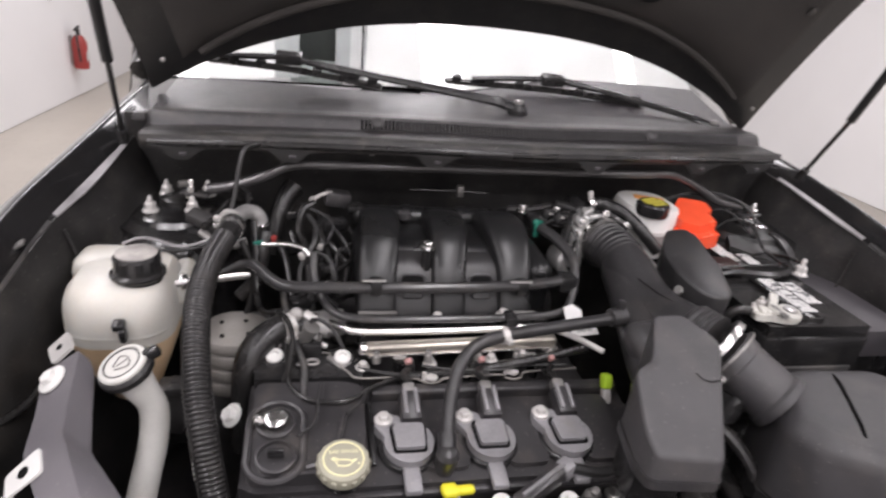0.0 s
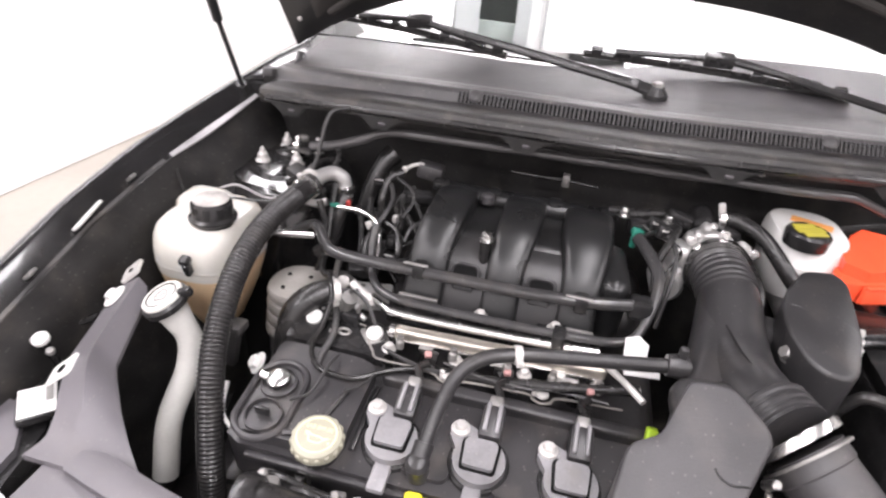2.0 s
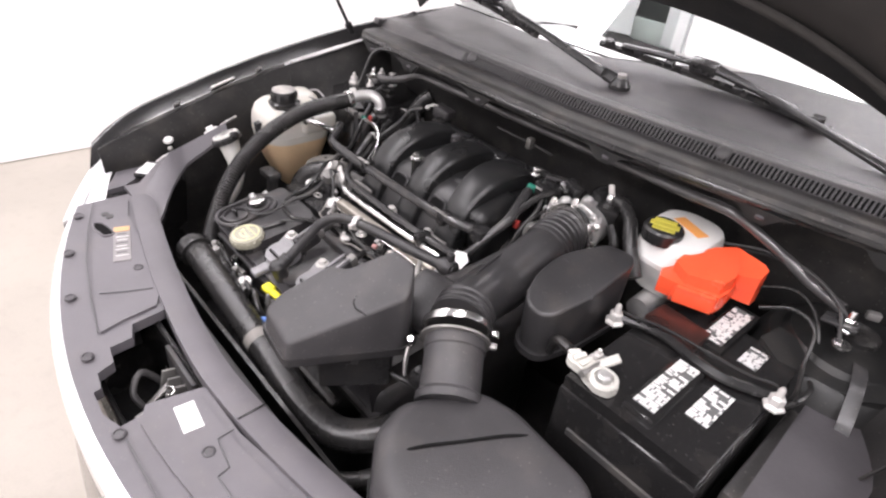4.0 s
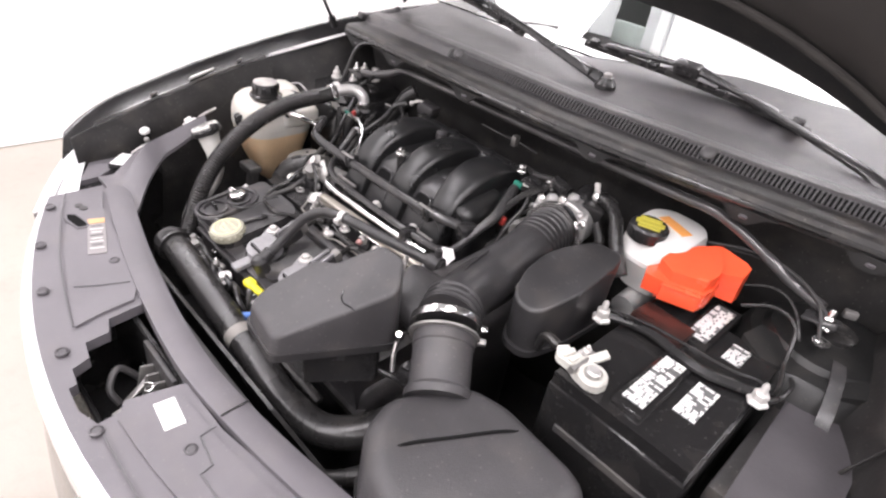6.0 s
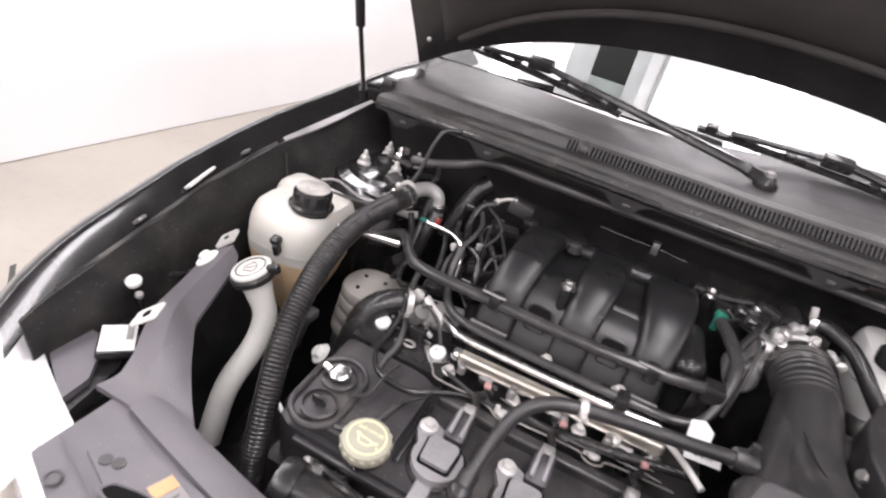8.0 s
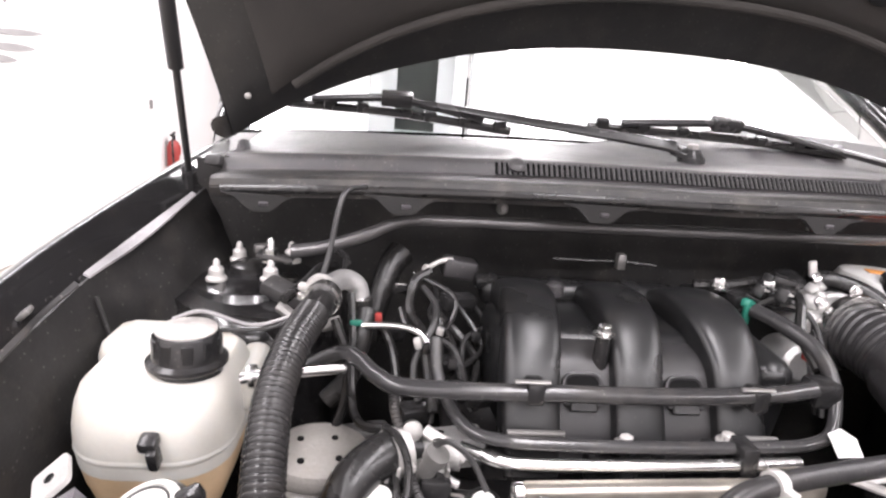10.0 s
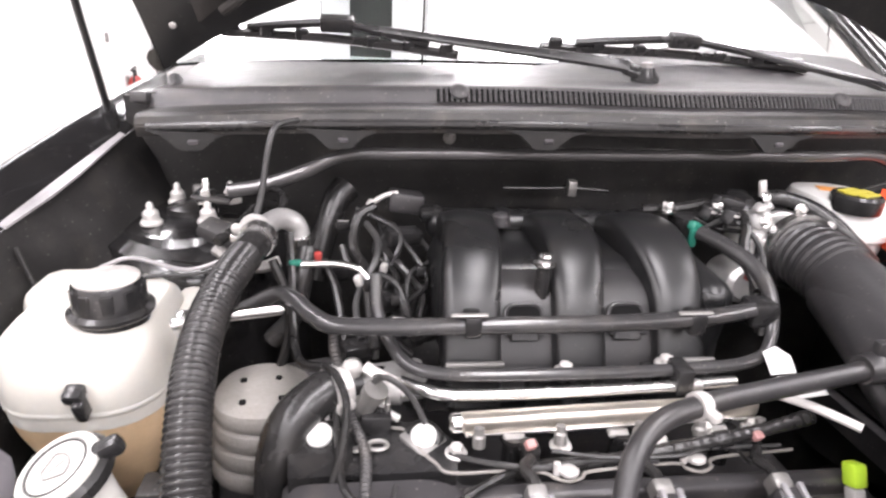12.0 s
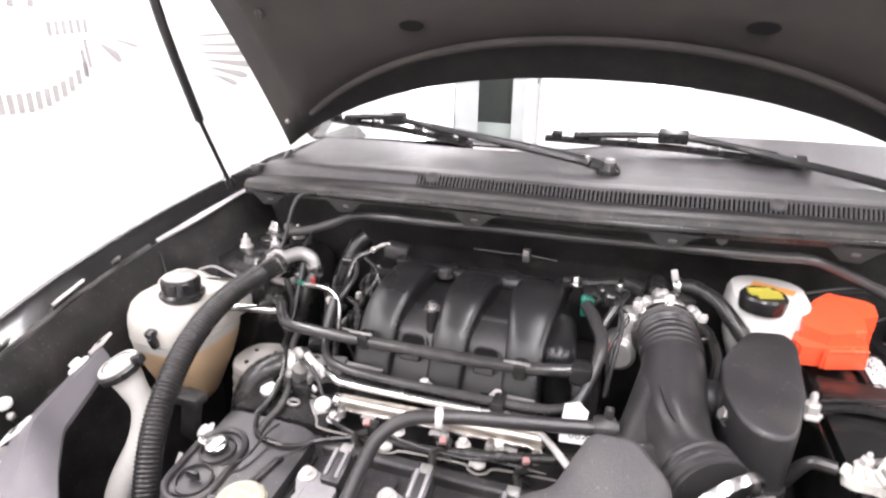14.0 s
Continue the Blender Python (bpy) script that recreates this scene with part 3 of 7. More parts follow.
for side in (-1, 1):
    bm = sheet(arm, 24, 8, 0.008)
    if side > 0:
        for v in bm.verts:
            v.co.x = 2 * CX - v.co.x
    a = part("headlamp_arm", bm, "grey", car, "grey plastic arm rising from the radiator cover")
    f = (lambda p: p) if side < 0 else mirror
    tilt = Vector((0.53 * side, -0.27, 0.76))  # the plate faces outward and up
    on = lambda p, h=0.0: Vector(f(p)) + tilt * h
    seat = aim(on((-0.513, 0.637, 1.0405)), on((-0.513, 0.637, 1.0405), 1))
    part("bolt", join(lathe([(0.017, 0), (0.017, 0.0025), (0.014, 0.004)], seat, 24), lathe([(0.0085, 0.003), (0.0085, 0.010), (0.007, 0.011)], seat, 6)), "white", a, "bright bolt with a wide washer")
    seat = aim(on((-0.516, 0.680, 1.053)), on((-0.516, 0.680, 1.053), 1))
    part("tab", prism(fillet([(-0.018, -0.015), (0.018, -0.015), (0.018, 0.015), (-0.018, 0.015)], 0.006), 0, 0.004, 0.001, seat), "pale", a)
    part("tab_hole", lathe([(0.004, 0.004), (0.004, 0.0052)], seat, 12), "black", a)
    seat = aim(on((-0.503, 0.528, 1.0075)), on((-0.503, 0.528, 1.0075), 1))
    part("ring_tab", prism(fillet([(-0.017, -0.020), (0.012, -0.024), (0.019, 0.018), (-0.015, 0.022)], 0.006), 0, 0.003, 0.001, seat), "white", a, "bright flat tab with a round hole")
    part("hole", lathe([(0.0062, 0.003), (0.0062, 0.0042)], seat, 16), "void", a)
    part("arm_groove", tube([f((-0.452, 0.478, 0.985)), f((-0.446, 0.492, 0.990)), f((-0.436, 0.490, 0.984)), f((-0.43, 0.47, 0.978)), f((-0.425, 0.45, 0.977))], 0.0015, 6, 6), "dark", a)
    # headlamp housing
    lamp = thing("headlamp", f((-0.60, 0.48, 0.9)), "black headlamp housing with a paper label", "headlamp")
    poly = [f((x, y, 0))[:2] for x, y in ((-0.47, 0.345), (-0.60, 0.41), (-0.67, 0.48), (-0.66, 0.55), (-0.56, 0.58), (-0.50, 0.48))]
    def lens_at(u, v, side=side):
        x = -0.452 - 0.215 * u
        w = 0.068 - 0.02 * u
        p = (x, front_y(x) + w - (w + 0.012) * min(1, v * 1.7), 0.966 + 0.008 * u - 0.020 * min(1, v * 1.7) ** 2 - 0.12 * max(0, v - 0.59))
        return p if side < 0 else mirror(p)
    part("lens", sheet(lens_at, 16, 12, 0.004), "lens", lamp, "clear headlamp lens, its bright reflection put into white colour")
    part("housing", prism(poly if side < 0 else poly[::-1], 0.72, 0.955, 0.015, seg=3), "black", lamp)
    poly = [f((x, y, 0))[:2] for x, y in ((-0.495, 0.40), (-0.60, 0.46), (-0.60, 0.50), (-0.545, 0.50), (-0.50, 0.44))]
    part("reflector_cap", prism(poly if side < 0 else poly[::-1], 0.94, 0.966, 0.006, seg=3), "grey", lamp, "grey cap on the headlamp housing")
    L = pose(*f((-0.521, 0.498, 0.973)), 0, 0, -43 * side)
    part("label_stand", rbox(0.046, 0.056, 0.012, L, 0.003), "black", lamp)
    part("label", rbox(0.041, 0.050, 0.0014, L @ pose(0, 0, 0.0066), 0.0005, 1), "paper", lamp, "white paper label")
    part("label_bar", rbox(0.008, 0.03, 0.0008, L @ pose(0.013, 0.01, 0.0076), 0.0002, 1), "dull", lamp)
    part("adjuster", lathe([(0.010, 0.0), (0.011, 0.006), (0.007, 0.010)], pose(*f((-0.563, 0.559, 1.012)), 15), 16), "white", lamp, "bright adjuster screw")
    part("adjuster_stem", lathe([(0.005, -0.06), (0.005, 0)], pose(*f((-0.563, 0.559, 1.012)), 15), 10), "black", lamp)
    part("stop_screw", lathe([(0.005, 0), (0.006, 0.005), (0.004, 0.008)], pose(*f((-0.551, 0.557, 0.998)), 25, 20), 12), "dull", lamp)
    part("yellow_mark", prism([(0, 0), (0.028, 0.004), (0.006, 0.022)], 0, 0.001, 0, pose(*f((-0.60, 0.545, 0.9565)))), "yellow", lamp)
    part("wire", tube([f((-0.60, 0.56, 0.96)), f((-0.585, 0.60, 0.99)), f((-0.56, 0.66, 0.985)), f((-0.555, 0.72, 0.99))], 0.005, 8), "rubber", lamp)

# black panels added to darken the latch opening, and moulded steps on the cover
part("latch_floor", rbox(0.62, 0.13, 0.01, pose(CX, 0.31, 0.80), 0.002, 1), "black", car)
part("latch_wall", rbox(0.5, 0.008, 0.10, pose(CX, 0.245, 0.85), 0.002, 1), "black", car)
part("latch_wall", rbox(0.5, 0.008, 0.18, pose(0.05, 0.345, 0.86), 0.002, 1), "black", car)
for pts in ([(0.214, 0.34), (0.216, 0.318), (0.262, 0.312), (0.266, 0.296), (0.36, 0.298)], [(-0.44, 0.362), (-0.36, 0.332), (-0.25, 0.298), (-0.14, 0.275), (-0.06, 0.262)], [(0.15, 0.232), (0.25, 0.232), (0.36, 0.252)], [(-0.12, 0.36), (-0.135, 0.32), (-0.15, 0.29)]):
    part("mould_line", tube([(x, y, 0.9775) for x, y in pts], 0.0012, 6, 1), "pad_grey", cover)
# push pins, labels and the latch
for x, y in ((-0.405, 0.327), (-0.29, 0.282), (-0.165, 0.252), (-0.019, 0.236), (0.138, 0.228), (0.29, 0.238), (0.227, 0.302), (-0.188, 0.361), (0.42, 0.275), (0.52, 0.36)):
    part("push_pin", lathe([(0.0085, 0.9725), (0.0085, 0.9755), (0.006, 0.977), (0.005, 0.9755), (0.003, 0.9755)], pose(x, y, 0.002), 18), "pin", cover)
# black slab on the cover gives the dark inside of the slot
part("slot", prism(fillet([(-0.026, -0.006), (-0.010, -0.010), (0.024, -0.002), (0.026, 0.012), (0.004, 0.010), (-0.020, 0.004)], 0.005), 0.9765, 0.9785, 0, pose(-0.335, 0.348, 0)), "void", cover, "dark oblong slot")
part("slot_rim", tube([(-0.335 + q.x, 0.348 + q.y, 0.978) for q in fillet([(-0.028, -0.008), (-0.010, -0.012), (0.026, -0.004), (0.028, 0.014), (0.004, 0.012), (-0.022, 0.006), (-0.028, -0.008)], 0.005)], 0.0018, 6, 1), "grey", cover)
for x, y in ((-0.385, 0.368), (-0.372, 0.372)):
    part("dimple", lathe([(0.007, 0.9765), (0.007, 0.978), (0.004, 0.978)], pose(x, y, 0), 14), "dark", cover)
LB = pose(-0.272, 0.362, 0.9776, 0, 0, -17)
tag = part("warning_label", rbox(0.112, 0.028, 0.0014, LB, 0.0004, 1), "dull_label", cover, "dull grey label with a faded orange band")
part("orange_band", rbox(0.016, 0.026, 0.001, LB @ pose(-0.046, 0, 0.0012), 0.0003, 1), "faded", tag)
for k in range(8):
    part("text_bar", rbox(0.002, 0.016 + 0.004 * (k % 2), 0.0008, LB @ pose(-0.030 + 0.010 * k, 0, 0.0011), 0.0002, 1), "paper" if k % 3 else "ink", tag)
LB = pose(0.163, 0.304, 0.9775, 0, 0, -6)
tag = part("paper_label", rbox(0.048, 0.026, 0.0014, LB, 0.0004, 1), "paper", cover, "cream paper label")
part("text_bar", rbox(0.014, 0.012, 0.0008, LB @ pose(-0.011, 0.003, 0.0011), 0.0002, 1), "cream", tag)
latch = thing("hood_latch", (0.05, 0.29, 0.86), "bare steel hood latch inside the cover opening", "hood latch")
part("plate", rbox(0.10, 0.008, 0.12, pose(0.05, 0.335, 0.90), 0.002), "dark", latch)
part("lever", rbox(0.010, 0.05, 0.005, pose(0.045, 0.30, 0.915, 30, 0, 10), 0.002), "dull", latch)
part("spring", tube([(0.07 + 0.006 * math.cos(k), 0.31 + 0.006 * math.sin(k), 0.90 + 0.0015 * k) for k in range(30)], 0.0015, 6, 2), "steel", latch)
part("hook", tube([(0.02, 0.32, 0.90), (0.02, 0.29, 0.945), (0.035, 0.27, 0.93), (0.05, 0.275, 0.91)], 0.005, 8), "dark", latch)
part("catch", rbox(0.045, 0.016, 0.014, pose(0.10, 0.268, 0.925, 0, 0, 10), 0.003), "dull", latch)
for k in range(3):
    part("latch_bar", rbox(0.004, 0.03, 0.05, pose(0.03 + 0.02 * k, 0.322, 0.915, -15), 0.0015, 1), "dull", latch)

# undertray, firewall, radiator wall
part("undertray", rbox(1.36, 0.78, 0.02, pose(CX, 0.74, 0.56), 0.004), "dark", car)
part("firewall", sheet(lambda u, v: (CX - 0.66 + 1.32 * u, 1.13 + 0.03 * math.sin(20 * u) * v, 1.235 - 0.7 * v), 40, 10, 0.01, (0, 1, 0)), "panel", car)
part("radiator", rbox(0.9, 0.04, 0.36, pose(CX, 0.39, 0.75), 0.006), "dark", car)
part("fan_shroud", sheet(lambda u, v: (CX - 0.42 + 0.84 * u, 0.425 + 0.03 * math.sin(math.pi * v), 0.94 - 0.35 * v), 20, 8, 0.006, (0, -1, 0)), "black", car)


# cowl, windscreen
def lip(x):
    d = x - CX
    t = max(0.0, (x - 0.15) / 0.5)
    return 0.963 + 0.19 * d * d + 0.032 * t * t, 1.256 - 0.085 * d * d + 0.020 * t


COWL = [(0.014, -0.022), (0.0, -0.020), (-0.004, -0.008), (0.0, 0.0), (0.008, 0.003), (0.048, 0.003), (0.054, 0.004), (0.065, 0.018), (0.072, 0.0225), (0.094, 0.024), (0.106, 0.022), (0.18, 0.025), (0.31, 0.037)]


def cowl_point(u, v):
    x = CX - 0.615 + 1.23 * u
    k = v * (len(COWL) - 1)
    i = min(int(k), len(COWL) - 2)
    f = k - i
    y, z = lip(x)
    if k > 11:
        g = (k - 11) * max(0, min(1, (x - 0.02) / 0.3))
        y, z = y + 0.045 * g, z + 0.032 * g
        low = (k - 11) * math.exp(-((x + 0.08) / 0.24) ** 2)
        y, z = y - 0.030 * low, z - 0.008 * low
    return (x, y + COWL[i][0] + f * (COWL[i + 1][0] - COWL[i][0]), z + COWL[i][1] + f * (COWL[i + 1][1] - COWL[i][1]))


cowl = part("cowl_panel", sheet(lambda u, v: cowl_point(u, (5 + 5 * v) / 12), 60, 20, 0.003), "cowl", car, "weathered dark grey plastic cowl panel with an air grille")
part("cowl_rear", sheet(lambda u, v: cowl_point(u, (10 + 2 * v) / 12), 60, 12, 0.003), "cowl_rear", cowl, "rear half of the cowl below the glass, its shade put into the colour")
part("cowl_ledge", sheet(lambda u, v: cowl_point(u, 5 * v / 12), 60, 20, 0.003), "ledge", cowl, "dark specked ledge in front of the grille")
part("seal", tube([(x, lip(x)[0] - 0.003, lip(x)[1] - 0.012) for x in np.linspace(CX - 0.6, CX + 0.6, 9)], 0.0055, 10), "rubber", car, "black rubber hood seal along the cowl")
# black strip laid on the cowl as the shade between the slats
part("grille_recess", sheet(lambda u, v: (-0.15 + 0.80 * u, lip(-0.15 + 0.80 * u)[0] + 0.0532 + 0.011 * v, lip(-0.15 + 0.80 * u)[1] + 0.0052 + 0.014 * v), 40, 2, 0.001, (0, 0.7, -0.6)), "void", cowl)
y0, z0 = lip(CX)
slat = part("slat", rbox(0.0030, 0.021, 0.004, pose(CX, y0 + 0.0588, z0 + 0.0122, 51), 0.0008, 1), "cowl", cowl)
for k in range(-38, 81):
    if k:
        x = CX + 0.0067 * k
        y, z = lip(x)
        repeat(slat, (x - CX, y - y0, z - z0))
for x in (-0.122, 0.408):
    y, z = lip(x)
    part("cowl_nut", lathe([(0.012, 0), (0.012, 0.003), (0.009, 0.006), (0.005, 0.007)], pose(x, y + 0.062, z + 0.016, 40), 20), "cowl", cowl)
for x in (-0.44, -0.266, -0.029, 0.263, 0.50, 0.66):
    y, z = lip(x)
    part("tab", prism([(-0.048, 0.004), (0.048, 0.004), (0.030, -0.002), (0.019, -0.012), (0.012, -0.018), (-0.012, -0.018), (-0.019, -0.012), (-0.030, -0.002)], -0.004, 0.004, 0.001, pose(x, y - 0.002, z - 0.022, 90)), "inner", cowl)
    part("rivet", rbox(0.012, 0.005, 0.006, pose(x + 0.004, y - 0.006, z - 0.030, 20, 0, 10), 0.002), "pin", cowl)


def glass_point(u, v):
    x = CX + (2 * u - 1) * (0.675 - 0.05 * v)
    y, z = lip(x)
    return (x, y + 0.29 + 0.80 * v + 0.1 * (x - CX) ** 2, z + 0.036 + 0.46 * v - 0.03 * v * v)


glass = part("windscreen", sheet(glass_point, 24, 12, 0.005, (0, 0.3, -0.95)), "glass", car, "clear windscreen glass with pale reflections")
glass.visible_shadow = False
# cabin behind the glass
part("dashboard", sheet(lambda u, v: (CX - 0.6 + 1.2 * u, 1.30 + 0.52 * v, 1.17 + 0.02 * math.sin(3 * v)), 10, 8, 0.25), "cabin", car)
part("cabin_floor", rbox(1.4, 2.8, 0.03, pose(CX, 3.0, 0.5), 0.004), "cabin", car)
part("headliner", rbox(1.2, 2.2, 0.01, pose(CX, 3.2, 1.63), 0.002), "cabin", car)
for sx in (-0.28, 0.5):
    seat = part("front_seat", join(rbox(0.5, 0.14, 0.6, pose(sx, 2.75, 1.0, -12), 0.05, 3), rbox(0.5, 0.5, 0.16, pose(sx, 2.5, 0.7), 0.05, 3)), "cabin", car)
    part("headrest", rbox(0.25, 0.09, 0.17, pose(sx, 2.85, 1.4), 0.03, 3), "cabin", seat)

def hanging(p, q, y):
    """An added white backing, upright behind the glass, in soft folds, its ends drawn forward."""
    def fn(u, v):
        x = p + (q - p) * u
        yy = y + 0.010 * math.sin(22 * x) * (1 - v) - 0.34 * max(0, (abs(x - CX) - 0.42) / 0.31) ** 1.5
        top = min(1.63, 1.275 + 0.575 * (yy - lip(x)[0] - 0.29 - 0.1 * (x - CX) ** 2) - 0.085 * (x - CX) ** 2)
        return (x, yy, 1.19 + (top - 1.19) * v)
    return sheet(fn, int(60 * (q - p)) + 6, 6, 0.003, (0, 1, 0))


# added backing for the blown-out white of the glass; its greys are painted in
backing_part = part("cabin_sheet", hanging(CX - 0.73, -0.345, 1.86), "backing_white", car, "white backing added behind the windscreen for its blown-out brightness")
part("sheet_panel", hanging(-0.092, CX + 0.73, 1.86), "backing_white", backing_part)
part("sheet_veil", hanging(-0.342, -0.276, 1.865), "backing_tone", backing_part, "grey strip of the added backing")
part("sheet_veil", hanging(-0.172, -0.128, 1.865), "backing_tone", backing_part)
part("sheet_fold", hanging(-0.130, -0.098, 1.858), "backing_grey", backing_part)
part("sheet_seam", rbox(0.006, 0.012, 0.42, pose(-0.088, 1.845, 1.40), 0.002), "backing_tone", backing_part)
# unidentified dark band in the glass, added as an upright panel
part("seat_panel", rbox(0.16, 0.03, 0.44, pose(-0.224, 1.93, 1.455), 0.01), "seat", car, "dark green grey band added behind the windscreen")
# pale foot of the band: reflection in the glass put into its colour
part("seat_panel", rbox(0.16, 0.03, 0.07, pose(-0.224, 1.925, 1.205), 0.01), "band_glare", car)

# wipers
def wiper(pivot, knee, mid, b0, b1):
    w = part("wiper", lathe([(0.02, -0.03), (0.02, 0.006), (0.014, 0.014), (0.012, 0.018)], pose(*pivot), 20), "black", car, "black windscreen wiper")
    part("pivot_nut", lathe([(0.009, 0.018), (0.009, 0.024), (0.005, 0.026)], pose(*pivot), 6), "dull", w)
    p, k, q = Vector(pivot) + Vector((0, 0, 0.008)), Vector(knee), Vector(mid)
    part("arm", tube([p, p.lerp(k, 0.6), k, k.lerp(q, 0.5), q], 0.012, 8, 5, rfun=lambda u, s: 1.1 - 0.65 * u, flat=0.6), "black", w)
    a, b = Vector(b0), Vector(b1)
    n = Vector((0, -0.35, 0.93))
    part("blade_bridge", tube([a.lerp(b, 0.12) + n * 0.012, a.lerp(b, 0.3) + n * 0.022, a.lerp(b, 0.5) + n * 0.030, a.lerp(b, 0.7) + n * 0.022, a.lerp(b, 0.88) + n * 0.012], 0.006, 8, 5), "black", w)
    part("blade_rubber", tube([a, a.lerp(b, 0.5) + n * 0.006, b], 0.007, 6, 10), "rubber", w)
    for f in (0.05, 0.2, 0.35, 0.65, 0.8, 0.95):
        part("claw", rbox(0.02, 0.012, 0.016, pose(*(a.lerp(b, f) + n * 0.008), 20), 0.002, 1), "black", w)
    part("coupling", rbox(0.05, 0.022, 0.022, pose(*(a.lerp(b, 0.5) + n * 0.03), 20, 0, 0), 0.004), "black", w)


wiper((0.16, 1.133, 1.282), (0.105, 1.125, 1.304), (-0.283, 1.24, 1.334), (-0.102, 1.2, 1.300), (-0.455, 1.295, 1.312))
wiper((0.64, 1.19, 1.262), (0.575, 1.2, 1.290), (0.28, 1.24, 1.340), (0.032, 1.24, 1.316), (0.486, 1.235, 1.303))

# ---- hood, propped open ----
HOOD_Y, HOOD_Z, HOOD_A = 1.224, 1.204, radians(66)


def hood_at(x, s, out=0.0):
    """A place on the hood's underside, s along it from the hinge line; out goes away from the engine."""
    return Vector((x, HOOD_Y - s * math.cos(HOOD_A) + out * math.sin(HOOD_A), HOOD_Z + s * math.sin(HOOD_A) + out * math.cos(HOOD_A)))


def arch(x):
    return 0.236 * (1 - min(1, abs((x - CX) / 0.698)) ** 2.24)


def hood_skin(u, v, inset=0.0, extra=0.0, out=0.0, top=0.98):
    t = 2 * u - 1
    s1 = arch(CX + t * 0.632) + extra
    s = s1 + (top - s1) * v
    half = 0.632 + 0.12 * s + 0.25 * min(s, 0.42) ** 2 + 0.06 * max(0, s - 0.42) - 0.25 * max(0, s - 0.75) ** 1.5 - inset
    return hood_at(CX + t * half, s, out)


HOOD_OUT = (0, math.sin(HOOD_A), math.cos(HOOD_A))
hood = part("hood", sheet(lambda u, v: hood_skin(u, v, 0, 0, 0.03), 40, 24, 0.004, HOOD_OUT), "paint", car, "black hood standing open over the engine bay")
part("hood_frame", sheet(lambda u, v: hood_skin(u, v, 0.004, 0.002, 0.006 + 0.02 * (1 - min(1, 10 * min(u, 1 - u, v, 1 - v)))), 60, 40, 0.003, HOOD_OUT), "inner", hood)


def liner(u, v):
    e = min(1, 14 * min(u, 1 - u), 10 * min(v, 1 - v) if v < 0.5 else 1)
    return hood_skin(u, v, 0.085, 0.085, -0.022 * math.sqrt(max(0, e)) + 0.004, 0.9)


part("hood_liner", sheet(liner, 60, 40, 0.01, HOOD_OUT), "pad", hood, "dark brown felt liner with rounded moulded edge")
for x, s in ((-0.175, 0.343), (0.345, 0.349), (0.08, 0.66), (-0.36, 0.6), (0.56, 0.6)):
    c = hood_at(x, s, -0.0188)
    # black discs on the felt give the shade inside its holes
    part("liner_hole", lathe([(0.022, -0.001), (0.022, 0.0012), (0.016, 0.0012)], Matrix.Translation(c) @ Matrix.Rotation(radians(90) + (math.pi / 2 - HOOD_A), 4, "X") @ Matrix.Diagonal((1, 0.42, 1, 1)), 20), "void", hood)
for x, s in ((-0.46, 0.36), (0.68, 0.36)):
    part("liner_pin", lathe([(0.009, 0), (0.009, 0.002), (0.006, 0.003)], Matrix.Translation(hood_at(x, s, -0.0175)) @ Matrix.Rotation(radians(90) + (math.pi / 2 - HOOD_A), 4, "X"), 16), "black", hood)
# the felt's rolled edge along the hood's rear arch
part("felt_edge", tube([hood_skin(u, 0, 0.09, 0.083, -0.006) for u in np.linspace(0.03, 0.97, 25)], 0.007, 10, 2), "pad", hood)
for side in (-1, 1):
    f = (lambda p: p) if side < 0 else mirror
    part("hinge", join(rbox(0.02, 0.10, 0.014, pose(*f((-0.515, 1.13, 1.232)), -10), 0.003), tube([f((-0.50, 1.10, 1.235)), f((-0.49, 1.15, 1.24)), f((-0.50, 1.19, 1.25))], 0.01, 8)), "dark", hood)
    part("hinge_pin", lathe([(0.0045, 0), (0.0045, 0.004), (0.003, 0.005)], pose(*f((-0.49, 1.172, 1.322)), 90), 14), "dull", hood)
    strut = part("gas_strut", tube([f((-0.520, 1.007, 1.228)), f((-0.506, 0.93, 1.357))], 0.004, 10, 1), "satin", car, "black gas strut holding the hood")
    part("cylinder", tube([f((-0.5065, 0.933, 1.352)), f((-0.502, 0.873, 1.50)), f((-0.505, 0.845, 1.62))], 0.0078, 14, 3), "satin", strut)
    part("socket", lathe([(0.009, -0.012), (0.009, 0.012)], aim(f((-0.520, 1.007, 1.228)), f((-0.506, 0.93, 1.357))), 12), "black", strut)
    part("strut_bracket", tube([f((-0.505, 0.845, 1.62)), f((-0.56, 0.95, 1.64)), f((-0.62, 1.03, 1.66))], 0.012, 10, 4), "dark", strut)

